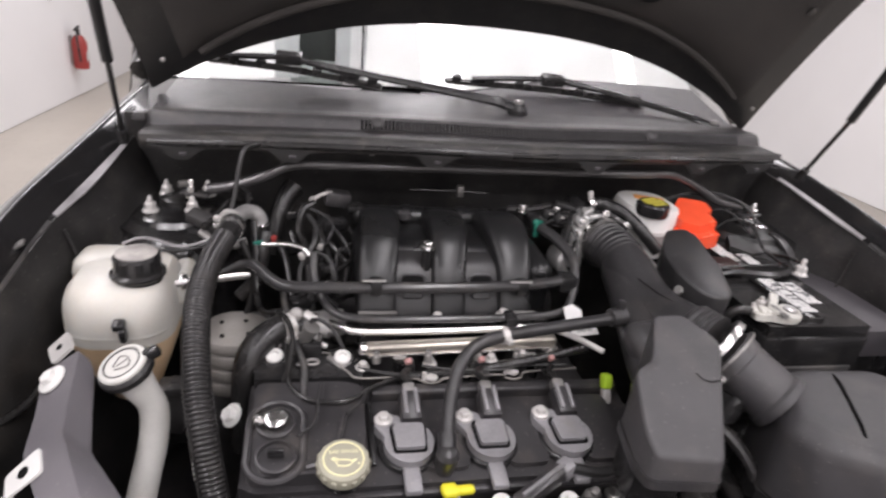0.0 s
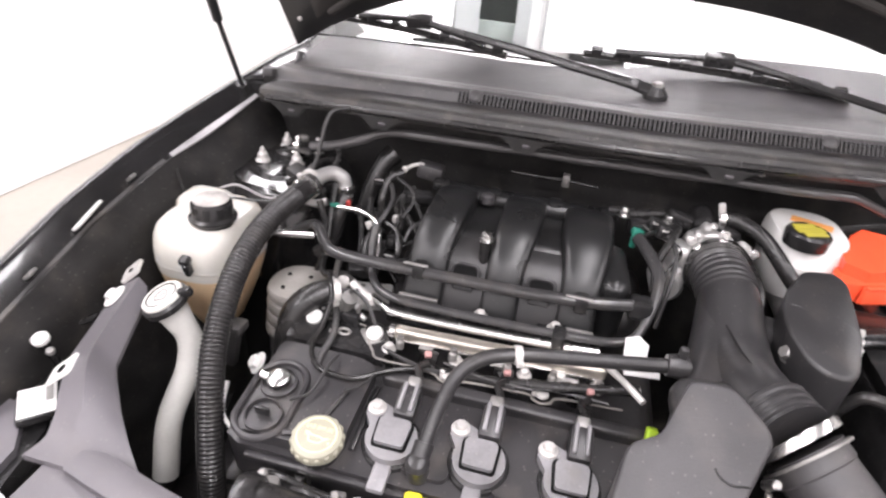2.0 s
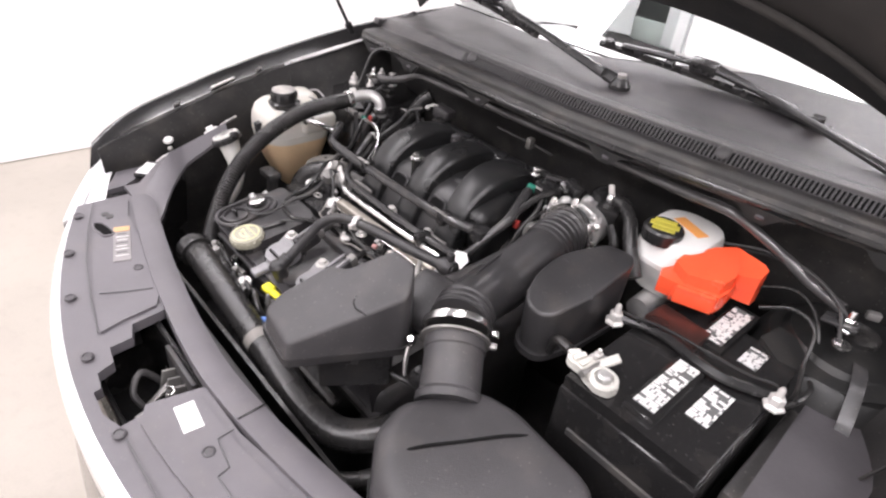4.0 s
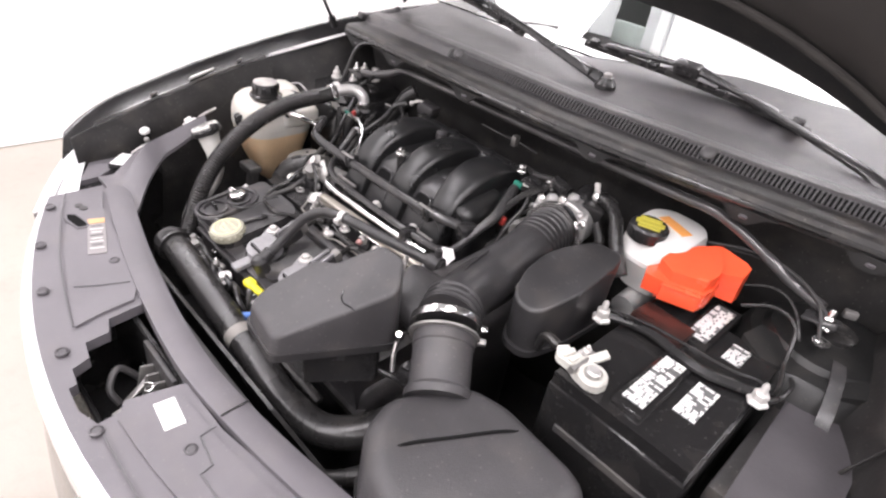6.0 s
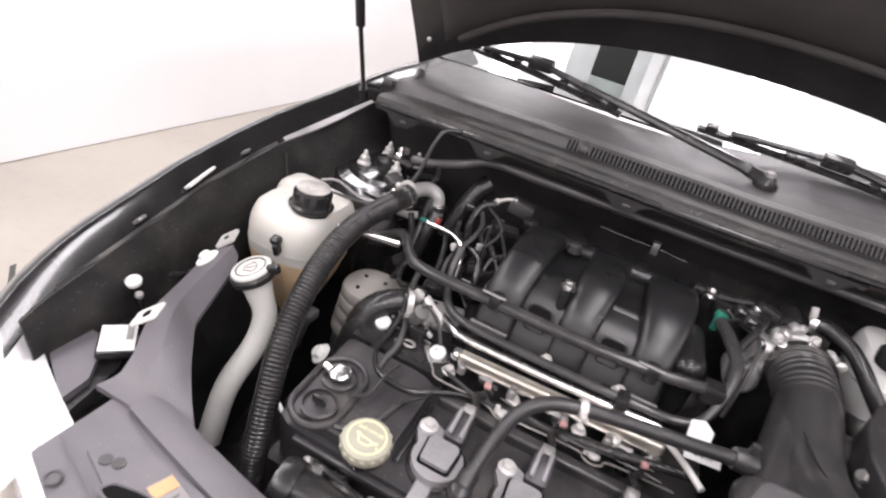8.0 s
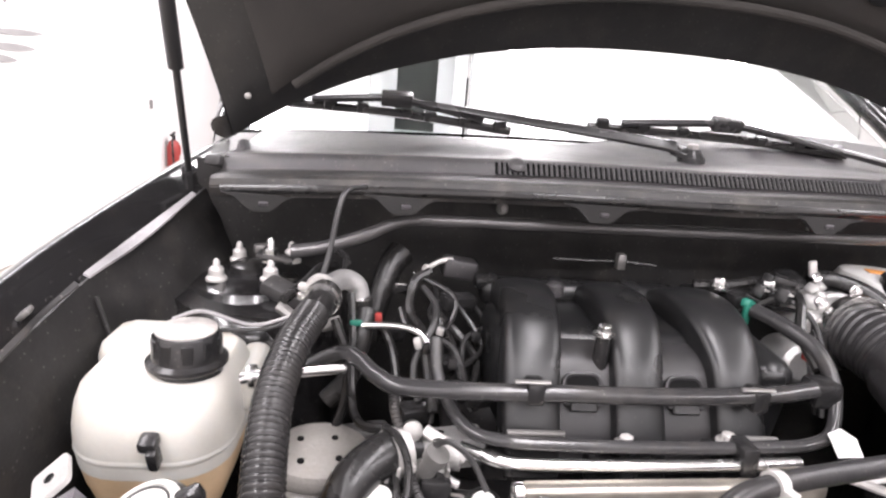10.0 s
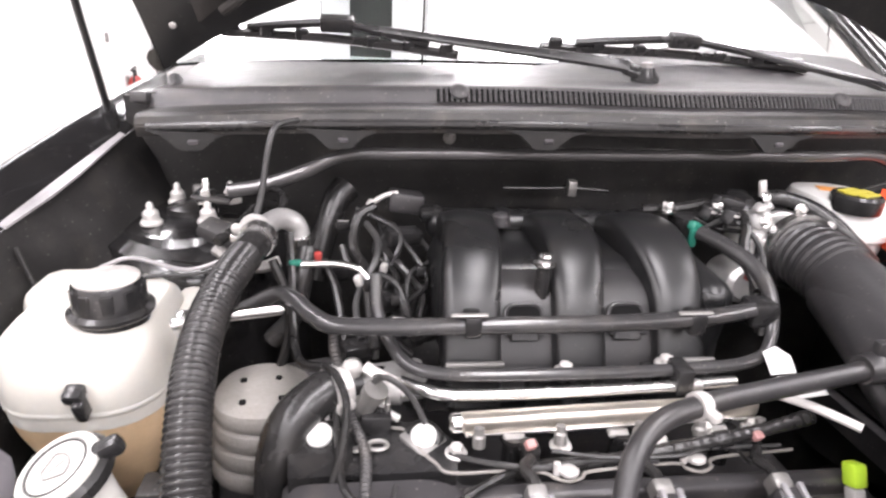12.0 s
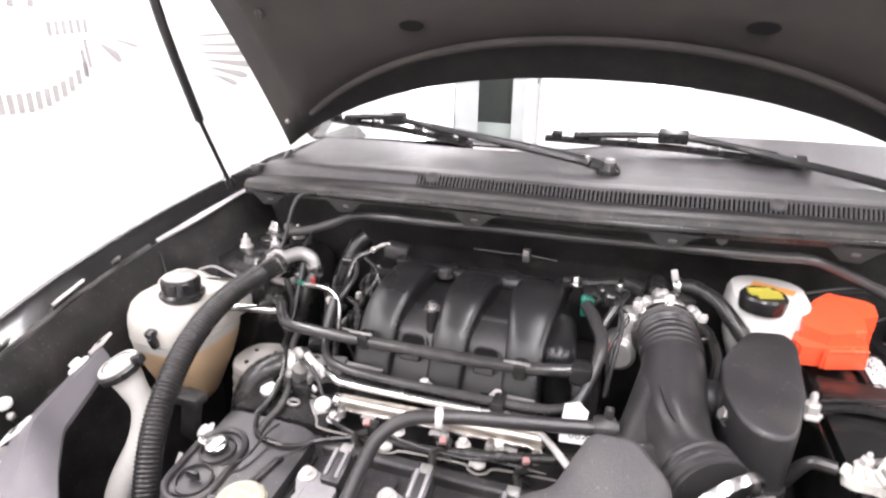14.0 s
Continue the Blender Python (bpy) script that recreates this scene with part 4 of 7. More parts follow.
# ---- strut towers and brace ----
for side in (-1, 1):
    f = (lambda p: p) if side < 0 else mirror
    c = f((-0.455, 1.045, 0))
    tower = part("strut_tower", lathe([(0.15, 0.70), (0.14, 0.95), (0.125, 1.04), (0.112, 1.075), (0.105, 1.082), (0.09, 1.084), (0.082, 1.098), (0.06, 1.104), (0.02, 1.106)], pose(*c), 40), "paint" if side < 0 else "inner", car, "glossy black strut tower with bright studs")
    for p in ((-0.489, 1.0, 1.104), (-0.480, 1.078, 1.106), (-0.424, 1.002, 1.106), (-0.407, 1.054, 1.116)) if side < 0 else ():
        part("stud", join(lathe([(0.013, 0), (0.013, 0.003), (0.0095, 0.006), (0.009, 0.014), (0.0065, 0.017)], pose(*f(p)), 12), lathe([(0.0050, 0.012), (0.0042, 0.024), (0.002, 0.027)], pose(*f(p)), 10)), "pale", tower)
    part("top_mount", lathe([(0.028, 1.100), (0.028, 1.113), (0.02, 1.117)], pose(*c), 24), "rubber", tower)
    ledge = [f((x, y, 0))[:2] for x, y in ((-0.545, 0.975), (-0.50, 0.945), (-0.40, 0.935), (-0.365, 0.955), (-0.375, 0.985), (-0.46, 0.978), (-0.52, 1.0))]
    part("tower_ledge", prism(ledge if side < 0 else ledge[::-1], 1.05, 1.09, 0.010, seg=3, top=lambda x, y: 1.098 - 0.35 * max(0, 0.985 - y)), "paint" if side < 0 else "inner", tower)
    if side < 0:
        part("tower_bracket", rbox(0.06, 0.03, 0.02, pose(*f((-0.40, 0.975, 1.10)), 10, -15 * side, 20 * side), 0.006), "dusty", tower)
    part("bracket_clip", rbox(0.02, 0.012, 0.014, pose(*f((-0.455, 1.095, 1.12)), 0, 0, 25), 0.004), "dull", tower)

brace = thing("strut_brace", (CX, 1.02, 1.14), "satin black tubular brace between the strut towers", "brace")
pts = [(-0.40, 1.013, 1.142), (-0.36, 1.012, 1.150), (-0.31, 1.014, 1.168), (-0.26, 1.017, 1.189), (-0.18, 1.018, 1.193), (0.11, 1.02, 1.198), (0.38, 1.022, 1.204), (0.45, 1.023, 1.207), (0.485, 1.027, 1.199), (0.545, 1.038, 1.173), (0.595, 1.043, 1.150), (0.645, 1.030, 1.143)]
part("tube", tube(pts, 0.0082, 14, 6, rfun=lambda u, s: 1.15 if u < 0.2 or u > 0.82 else 1.0), "brace", brace)
for x in (-0.42, 0.652):
    part("end_plate", rbox(0.045, 0.028, 0.006, pose(x, 1.014, 1.134, 0, 8 if x < 0 else -8), 0.0025), "bar", brace)
    part("nut", stud_shape((x - 0.006 if x < 0 else x + 0.008, 1.013, 1.128), 0.026), "steel", brace)

# ---- coolant tank ----
tank = thing("coolant_tank", (-0.505, 0.82, 0.80), "translucent white coolant tank with amber lower half", "coolant tank")


def tank_loop(z, k=1.0, r=0.05):
    return rrect(-0.480, 0.815, z, 0.138 * k, 0.168 * k, r * k, 6)


part("upper_shell", loft([tank_loop(1.014, 0.975), tank_loop(1.034, 1.0), tank_loop(1.052), tank_loop(1.068, 0.97), tank_loop(1.083, 0.9), tank_loop(1.092, 0.78), tank_loop(1.095, 0.5)]), "tank", tank)
part("lower_shell", loft([tank_loop(0.885, 0.3), tank_loop(0.895, 0.42), tank_loop(0.93, 0.62), tank_loop(0.965, 0.80), tank_loop(1.0, 0.935), tank_loop(1.0138, 0.968)]), "coolant", tank, "amber stained lower shell")
part("seam", loft([tank_loop(1.026, 0.985), tank_loop(1.029, 1.006), tank_loop(1.032, 1.006), tank_loop(1.035, 0.99)]), "tank", tank)
part("shoulder", rbox(0.08, 0.07, 0.05, pose(-0.518, 0.862, 1.072), 0.02, 3), "tank", tank)
part("ear", rbox(0.03, 0.09, 0.04, pose(-0.415, 0.85, 1.055), 0.012, 3), "tank", tank)
part("neck", lathe([(0.03, 1.07), (0.03, 1.095), (0.033, 1.098), (0.033, 1.103)], pose(-0.455, 0.788, 0), 32), "black", tank)
cap = part("cap", lathe([(0.033, 1.098), (0.035, 1.10), (0.035, 1.103), (0.0300, 1.106), (0.0280, 1.127), (0.0262, 1.130), (0.016, 1.131)], pose(-0.455, 0.788, 0), 36), "black", tank, "black screw cap with a worn grey top")
part("cap_top", lathe([(0.0262, 1.1298), (0.026, 1.1312), (0.022, 1.1320)], pose(-0.455, 0.788, 0), 32), "worn", cap)
for k in range(10):
    a = 2 * math.pi * k / 10
    part("rib", rbox(0.003, 0.010, 0.018, pose(-0.455 + 0.0282 * math.cos(a), 0.788 + 0.0282 * math.sin(a), 1.117, 0, 0, math.degrees(a)), 0.0012, 1), "black", cap)
part("level_knob", join(rbox(0.015, 0.015, 0.012, pose(-0.467, 0.726, 1.056, 20), 0.003), rbox(0.009, 0.014, 0.022, pose(-0.463, 0.725, 1.043, 20), 0.003)), "black", tank)
part("outlet", tube([(-0.42, 0.81, 1.07), (-0.385, 0.817, 1.075), (-0.35, 0.828, 1.074), (-0.318, 0.840, 1.072)], 0.0062, 12), "steel", tank, "bright outlet pipe")
part("outlet_clip", clip_band((-0.405, 0.813, 1.073), (-0.39, 0.815, 1.0745), 0.0095, 0.006), "steel", tank)

# ---- washer filler ----
wash = thing("washer_filler", (-0.44, 0.60, 0.75), "white washer fluid filler neck with a round hinged cap", "filler neck")
WC = aim((-0.437, 0.637, 1.058), (-0.437 - 0.34, 0.637 - 0.24, 1.058 + 0.91))
part("neck", tube([(-0.434, 0.639, 1.048), (-0.425, 0.642, 1.025), (-0.412, 0.643, 0.99), (-0.414, 0.630, 0.945), (-0.424, 0.590, 0.885), (-0.427, 0.565, 0.80)], 0.0155, 18, 6, rfun=lambda u, s: 1.5 - 0.42 * min(1, 3.2 * u) + 0.10 * max(0, u - 0.35)), "capgrey", wash)
lid = part("cap", lathe([(0.025, -0.004), (0.028, -0.002), (0.028, 0.004), (0.026, 0.006), (0.0225, 0.0065), (0.022, 0.005), (0.012, 0.005)], WC, 32), "capgrey", wash, "pale round cap")
part("gasket", lathe([(0.026, -0.014), (0.031, -0.011), (0.0318, -0.003), (0.029, 0.001), (0.027, 0.001)], WC, 32), "rubber", wash)
part("hinge", rbox(0.012, 0.020, 0.014, WC @ pose(0.012, 0.030, 0.0, 0, 0, -20), 0.004), "black", wash)
part("cap_groove", tube([WC @ Vector((0.0205 * math.cos(q), 0.0205 * math.sin(q), 0.0056)) for q in np.linspace(0, 2 * math.pi, 21)], 0.0009, 6, 2), "dusty", lid)
part("fan_mark", tube([WC @ Vector((0.013 * math.cos(q), 0.013 * math.sin(q) - 0.004, 0.0056)) for q in np.linspace(0.5, 2.64, 9)], 0.0010, 6, 2), "dull", lid)
part("fan_mark", tube([WC @ Vector((-0.011, 0.002, 0.0056)), WC @ Vector((-0.004, -0.009, 0.0056)), WC @ Vector((0.004, -0.009, 0.0056)), WC @ Vector((0.011, 0.002, 0.0056))], 0.0010, 6, 1), "dull", lid)
part("jet_mark", tube([WC @ Vector((0, -0.006, 0.0056)), WC @ Vector((0, 0.007, 0.0056))], 0.0010, 6, 1), "dull", lid)

# ---- large corrugated hose ----
hose = thing("loom_hose", (-0.34, 0.60, 0.82), "thick black corrugated hose arching over the engine", "hose")
HP = [(-0.345, 0.895, 1.128), (-0.352, 0.865, 1.124), (-0.364, 0.80, 1.114), (-0.370, 0.74, 1.094), (-0.366, 0.68, 1.066), (-0.357, 0.625, 1.026), (-0.345, 0.585, 0.985), (-0.332, 0.553, 0.935), (-0.322, 0.53, 0.885), (-0.315, 0.51, 0.80)]
part("sleeve", tube(HP, 0.0158, 20, 110, rfun=lambda u, s: 1.0 + (0.115 * (0.5 - 0.5 * math.cos(2 * math.pi * s / 0.0056)) ** 0.6 if u > 0.13 else 0.05)), "loom", hose)
part("end_band", clip_band((-0.347, 0.89, 1.128), (-0.344, 0.91, 1.13), 0.0178, 0.012), "steel", hose)
elbow = thing("pipe_elbow", (-0.335, 0.95, 1.06), "cast aluminium hose elbow with a bright clip", "pipe elbow")
part("elbow", tube([(-0.345, 0.895, 1.129), (-0.341, 0.916, 1.134), (-0.329, 0.938, 1.134), (-0.315, 0.948, 1.124), (-0.311, 0.95, 1.108), (-0.31, 0.952, 1.09)], 0.0118, 16, 6), "alu", elbow)
part("collar", clip_band((-0.352, 0.905, 1.133), (-0.35, 0.915, 1.134), 0.0145, 0.010), "pale", elbow)
part("ferrule", lathe([(0.013, -0.008), (0.016, -0.005), (0.016, 0.005), (0.012, 0.008)], pose(-0.311, 0.951, 1.104), 20), "steel", elbow)
solo("ground_wire", tube([(-0.352, 0.905, 1.14), (-0.345, 0.92, 1.17), (-0.338, 0.935, 1.215), (-0.33, 0.95, 1.235), (-0.31, 0.97, 1.238)], 0.0032, 8), "wire", (-0.35, 0.91, 1.13), "thin grey wire rising to the cowl", "wire")
solo("vacuum_pipe", tube([(-0.50, 0.88, 1.10), (-0.47, 0.885, 1.108), (-0.42, 0.885, 1.095), (-0.38, 0.89, 1.105)], 0.0022, 8), "edge", (-0.45, 0.88, 1.09), "thin metal pipe beside the coolant tank", "pipe")
solo("vacuum_pipe", tube([(-0.51, 0.86, 1.085), (-0.46, 0.865, 1.095), (-0.40, 0.872, 1.098), (-0.365, 0.885, 1.112)], 0.0022, 8), "wire", (-0.44, 0.87, 1.08), "thin metal pipe beside the coolant tank", "pipe")

# ---- engine ----
eng = thing("engine", (-0.03, 0.75, 0.57), "transverse engine with black intake manifold and grey valve cover", "engine")
part("block", rbox(0.54, 0.40, 0.34, pose(-0.03, 0.75, 0.745), 0.03, 3), "dark", eng)
part("rear_bank", rbox(0.40, 0.16, 0.12, pose(0.0, 0.95, 0.965), 0.03, 3), "dark", eng)

# front valve cover: a sloped moulding with ribs
VT = pose(0, 0.605, 0.955, 8)


def vc(x, y, z=0.0):
    return VT @ Vector((x, y, z))


cover_poly = [(-0.305, -0.056), (-0.285, -0.066), (0.225, -0.066), (0.23, 0.075), (0.20, 0.095), (-0.15, 0.095), (-0.165, 0.125), (-0.285, 0.125), (-0.305, 0.10)]
vcover = part("valve_cover", prism(cover_poly, -0.09, 0.0, 0.010, VT, 3), "lamp_grey", eng, "grey plastic valve cover")
part("raised_end", prism(fillet([(-0.297, -0.058), (-0.158, -0.058), (-0.155, 0.078), (-0.18, 0.088), (-0.297, 0.088)], 0.014), -0.01, 0.02, 0.006, VT, 3), "lamp_grey", vcover)
for x, w in ((-0.055, 0.058), (0.053, 0.056), (0.165, 0.066)):
    part("raised_pad", prism(fillet([(x - w / 2, -0.052), (x + w / 2, -0.052), (x + w / 2, 0.058), (x - w / 2, 0.058)], 0.014), -0.01, 0.008, 0.005, VT, 3), "lamp_grey", vcover)
part("rear_rail", rbox(0.37, 0.018, 0.022, VT @ pose(0.04, 0.076, 0.005), 0.005, 3), "lamp_grey", vcover)
part("front_lip", rbox(0.49, 0.010, 0.010, VT @ pose(-0.03, -0.070, -0.012), 0.003, 2), "lamp_grey", vcover)
part("flange", prism([(-0.315, -0.074), (0.235, -0.074), (0.24, 0.085), (-0.315, 0.13)], -0.096, -0.08, 0.003, VT), "dark", vcover)
part("end_slot", rbox(0.008, 0.10, 0.006, VT @ pose(-0.148, 0.01, 0.004), 0.002), "black", vcover)
for x in (-0.20, -0.05, 0.06, 0.17):
    part("cover_bolt", bolt(vc(x, -0.078, -0.035), 0.008, 0.016), "steel", vcover)
oval = [(-0.2655 + 0.033 * math.cos(a), -0.009 + (0.026 if math.sin(a) > 0 else -0.026) + 0.033 * math.sin(a)) for a in np.linspace(0, 2 * math.pi, 33)[:-1]]
part("well_wall", tube([vc(x, y, 0.0225) for x, y in oval + oval[:1]], 0.0045, 8, 1), "lamp_grey", vcover)
for x, y in ((-0.267, 0.016), (-0.264, -0.034)):
    well = part("plug_well", lathe([(0.024, 0.018), (0.024, 0.025), (0.021, 0.026), (0.0205, 0.0205), (0.012, 0.0205)], VT @ pose(x, y, 0), 28), "lamp_grey", vcover)
    if y > 0:
        part("plug", join(lathe([(0.015, 0.020), (0.015, 0.034), (0.012, 0.036), (0.004, 0.036)], VT @ pose(x, y, 0), 20), lathe([(0.006, 0), (0.006, 0.014), (0.004, 0.016)], VT @ pose(x - 0.012, y, 0.028, 0, -70), 10)), "steel", well)
    else:
        part("plug", rbox(0.02, 0.005, 0.014, VT @ pose(x, y, 0.03), 0.002), "black", well)
part("groove", tube([vc(-0.23, -0.05, 0.022), vc(-0.20, -0.04, 0.023), vc(-0.19, -0.01, 0.023), vc(-0.18, 0.03, 0.023)], 0.004, 6), "lamp_grey", vcover)

# oil filler cap with its printed mark
CT = VT @ pose(-0.186, -0.048, 0.022) @ Matrix.Scale(0.76, 4)
oil = part("oil_cap", lathe([(0.030, -0.012), (0.040, -0.010), (0.041, 0.004), (0.039, 0.010), (0.036, 0.012), (0.015, 0.0125)], CT, 40), "oilcap", eng, "round olive grey oil cap with a cream oil can symbol")
for k in range(16):
    a = 2 * math.pi * k / 16
    part("grip", rbox(0.006, 0.009, 0.012, CT @ pose(0.0400 * math.cos(a), 0.0400 * math.sin(a), 0.0, 0, 0, math.degrees(a)), 0.0025), "oilcap", oil)
part("rubber_foot", lathe([(0.034, -0.03), (0.036, -0.012), (0.03, -0.010)], CT, 28), "black", oil)
part("printed_ring", tube([CT @ Vector((0.031 * math.cos(a), 0.031 * math.sin(a), 0.0128)) for a in np.linspace(0, 2 * math.pi, 17)], 0.0013, 6, 3), "cream", oil)
can = [(-0.019, 0.004), (-0.012, 0.0), (-0.008, -0.009), (0.008, -0.009), (0.013, -0.003), (0.021, 0.002), (0.012, -0.001), (0.008, 0.001), (-0.002, 0.002), (-0.008, 0.002), (-0.014, 0.006)]
part("oil_can_mark", tube([CT @ Vector((x, y - 0.004, 0.0128)) for x, y in can + can[:1]], 0.0012, 6, 2), "cream", oil)
part("oil_drop", lathe([(0.0018, 0), (0.0018, 0.0008)], CT @ pose(0.023, -0.010, 0.0125), 10), "cream", oil)
txt = bpy.data.curves.new("oil_grade", "FONT")
txt.body, txt.size, txt.align_x, txt.extrude = "SAE 5W-20", 0.0095, "CENTER", 0.0003
tob = new("printed_grade", txt)
dg = bpy.context.evaluated_depsgraph_get()
tme = bpy.data.meshes.new_from_object(tob.evaluated_get(dg))
bpy.data.objects.remove(tob)
tb = bmesh.new()
tb.from_mesh(tme)
bmesh.ops.transform(tb, matrix=CT @ pose(0, 0.010, 0.0128), verts=tb.verts)
part("printed_grade", tb, "cream", oil)

# ignition coils
for k in range(3):
    x = -0.106 + 0.108 * k
    K = VT @ pose(x + 0.003, -0.016, 0.001) @ Matrix.Scale(1.06, 4)
    coil = part("ignition_coil", lathe([(0.036, -0.006), (0.036, 0.006), (0.034, 0.008), (0.03, 0.008)], K, 36), "black", eng, "grey ignition coil with a bright bolt")
    ear = [(0.030 * math.cos(a), 0.030 * math.sin(a) - 0.003) for a in np.linspace(radians(-195), radians(72), 20)] + [(-0.012, 0.036), (-0.026, 0.042), (-0.038, 0.036), (-0.039, 0.022)]
    part("cup", prism(ear, 0.004, 0.019, 0.003, K), "coil", coil)
    part("seam", prism(fillet([(-0.020, -0.020), (0.020, -0.020), (0.0225, 0.017), (0.017, 0.0225), (-0.017, 0.0225), (-0.0225, 0.017)], 0.005), 0.018, 0.0205, 0, K), "void", coil)
    part("body", prism(fillet([(-0.017, -0.017), (0.017, -0.017), (0.019, 0.014), (0.015, 0.019), (-0.015, 0.019), (-0.019, 0.014)], 0.004), 0.018, 0.026, 0.003, K, 3), "coil", coil)
    part("ear_bolt", join(bolt(K @ Vector((-0.028, 0.030, 0.019)), 0.0075, 0.010), lathe([(0.011, 0.019), (0.011, 0.021), (0.008, 0.022)], K @ pose(-0.028, 0.030, 0), 18)), "pale", coil)
    part("tail", rbox(0.020, 0.036, 0.010, K @ pose(0, -0.046, 0.004), 0.003), "coil", coil)
    con = part("connector", rbox(0.026, 0.040, 0.024, K @ pose(0.006, 0.042, 0.024, 12), 0.004), "lamp_grey", coil)
    for sx in (-0.007, 0.007):
        part("lock_rib", rbox(0.005, 0.036, 0.006, K @ pose(0.006 + sx, 0.043, 0.037, 12), 0.002), "coil", con)
    part("connector_neck", rbox(0.016, 0.016, 0.018, K @ pose(0.006, 0.068, 0.028, 12), 0.003), "dull", con)
    part("lead", tube([K @ Vector((0.006, 0.070, 0.028)), K @ Vector((0.008, 0.082, 0.030)), K @ Vector((0.003, 0.096, 0.028)), K @ Vector((0.012, 0.108, 0.026))], 0.005, 8), "rubber", con)
    part("splice", rbox(0.009, 0.008, 0.008, K @ pose(0.011, 0.112, 0.037, 20, 0, 15), 0.002), "pink", con)

# wiring across the valve cover
part("coil_harness", tube([(-0.10, 0.712, 0.968), (-0.072, 0.706, 0.979), (-0.015, 0.705, 0.985), (0.041, 0.705, 0.993), (0.096, 0.706, 1.003), (0.149, 0.708, 1.014), (0.185, 0.714, 1.018)], 0.0068, 12, 16, rfun=lambda u, s: 1.0 + 0.07 * math.sin(s / 0.0016) + 0.10 * math.sin(s / 0.021)), "loom", eng)
for p, q in (((-0.03, 0.705, 0.984), (-0.016, 0.705, 0.985)), ((0.052, 0.705, 0.995), (0.062, 0.705, 0.997)), ((0.094, 0.706, 1.0025), (0.106, 0.706, 1.0047))):
    part("tape_wrap", lathe([(0.0078, -0.007), (0.0084, -0.005), (0.0080, 0.001), (0.0084, 0.005), (0.0078, 0.007)], aim(p, q), 14), "rubber", eng)
# cover gasket edge, pale highlight put into its grey, dipping round its bolts
part("gasket_edge", tube([(-0.268, 0.748, 0.986), (-0.252, 0.756, 0.987), (-0.201, 0.756, 0.987), (-0.186, 0.728, 0.986), (-0.173, 0.710, 0.985), (-0.160, 0.697, 0.985), (-0.102, 0.697, 0.985), (-0.078, 0.692, 0.985), (-0.070, 0.685, 0.985), (-0.058, 0.681, 0.985), (-0.046, 0.685, 0.985), (-0.034, 0.692, 0.985), (0.045, 0.697, 0.985), (0.054, 0.690, 0.985), (0.066, 0.685, 0.985), (0.078, 0.690, 0.985), (0.090, 0.702, 0.985), (0.17, 0.706, 0.987)], 0.0017, 8, 4), "mount", eng)
for x, z in ((-0.153, 0.984), (-0.055, 0.988), (0.038, 0.993), (0.085, 0.998), (0.135, 1.0)):
    part("rail_bolt", bolt((x, 0.722, z), 0.0065, 0.010), "pale", eng)
for x in (-0.10, 0.0, 0.10):
    part("injector_clip", join(rbox(0.020, 0.010, 0.004, pose(x, 0.724, 1.000, 20), 0.0012, 1), rbox(0.003, 0.008, 0.020, pose(x + 0.010, 0.716, 0.990, 20), 0.001, 1)), "dull", eng)
    part("injector_lead", tube([(x + 0.004, 0.716, 0.995), (x + 0.012, 0.706, 0.990), (x + 0.022, 0.702, 0.980), (x + 0.034, 0.708, 0.972)], 0.0022, 8), "wire", eng)
part("thin_wire", tube([vc(-0.21, 0.075, 0.03), vc(-0.215, 0.05, 0.032), vc(-0.22, 0.01, 0.028), vc(-0.24, -0.01, 0.03)], 0.002, 6), "wire", eng)
part("thin_wire", tube([vc(-0.15, 0.075, 0.02), vc(-0.16, 0.04, 0.03), vc(-0.18, 0.02, 0.03)], 0.002, 6), "wire", eng)
for x, y in ((-0.058, 0.688), (0.066, 0.697)):
    part("white_eye", join(lathe([(0.007, 0), (0.009, 0.002), (0.009, 0.005), (0.006, 0.007), (0.002, 0.007)], pose(x, y, 0.986, -10, 0, 0), 18), lathe([(0.0035, 0), (0.0035, 0.012), (0.002, 0.013)], pose(x - 0.010, y + 0.002, 0.984, -10), 10)), "pale", eng)
part("eye_wire", tube([(-0.07, 0.705, 0.998), (-0.02, 0.695, 0.997), (0.045, 0.692, 0.998), (0.075, 0.70, 0.998), (0.15, 0.70, 0.998)], 0.002, 6), "wire", eng)

# bracket with two big white bolts, behind the left end of the cover
part("lifting_plate", prism([(-0.30, 0.70), (-0.155, 0.70), (-0.15, 0.735), (-0.17, 0.765), (-0.21, 0.77), (-0.25, 0.77), (-0.285, 0.765), (-0.305, 0.74)], 0.93, 0.985, 0.006), "black", eng)
for x, y in ((-0.181, 0.742), (-0.277, 0.748)):
    part("white_bolt", join(lathe([(0.0122, -0.006), (0.0122, 0.004), (0.0108, 0.006), (0.006, 0.0065), (0.005, 0.003), (0.0015, 0.003)], pose(x, y, 0.988, 22), 24)), "white", eng)
    part("bolt_collar", lathe([(0.019, -0.008), (0.019, -0.001), (0.016, 0.001), (0.013, 0.001)], pose(x, y, 0.988, 22), 24), "rubber", eng)
part("lug", join(tube([(-0.224 + 0.009 * math.cos(q), 0.731 + 0.006 * math.sin(q), 0.9895) for q in np.linspace(0, 2 * math.pi, 13)], 0.0022, 8, 2), rbox(0.016, 0.008, 0.003, pose(-0.238, 0.729, 0.988, 0, 0, 8), 0.001, 1)), "dull", eng, "worn eyelet of a ground lead")
part("washer_plate", rbox(0.034, 0.034, 0.006, pose(-0.181, 0.742, 0.985, 10, 0, 40), 0.002), "dull", eng)
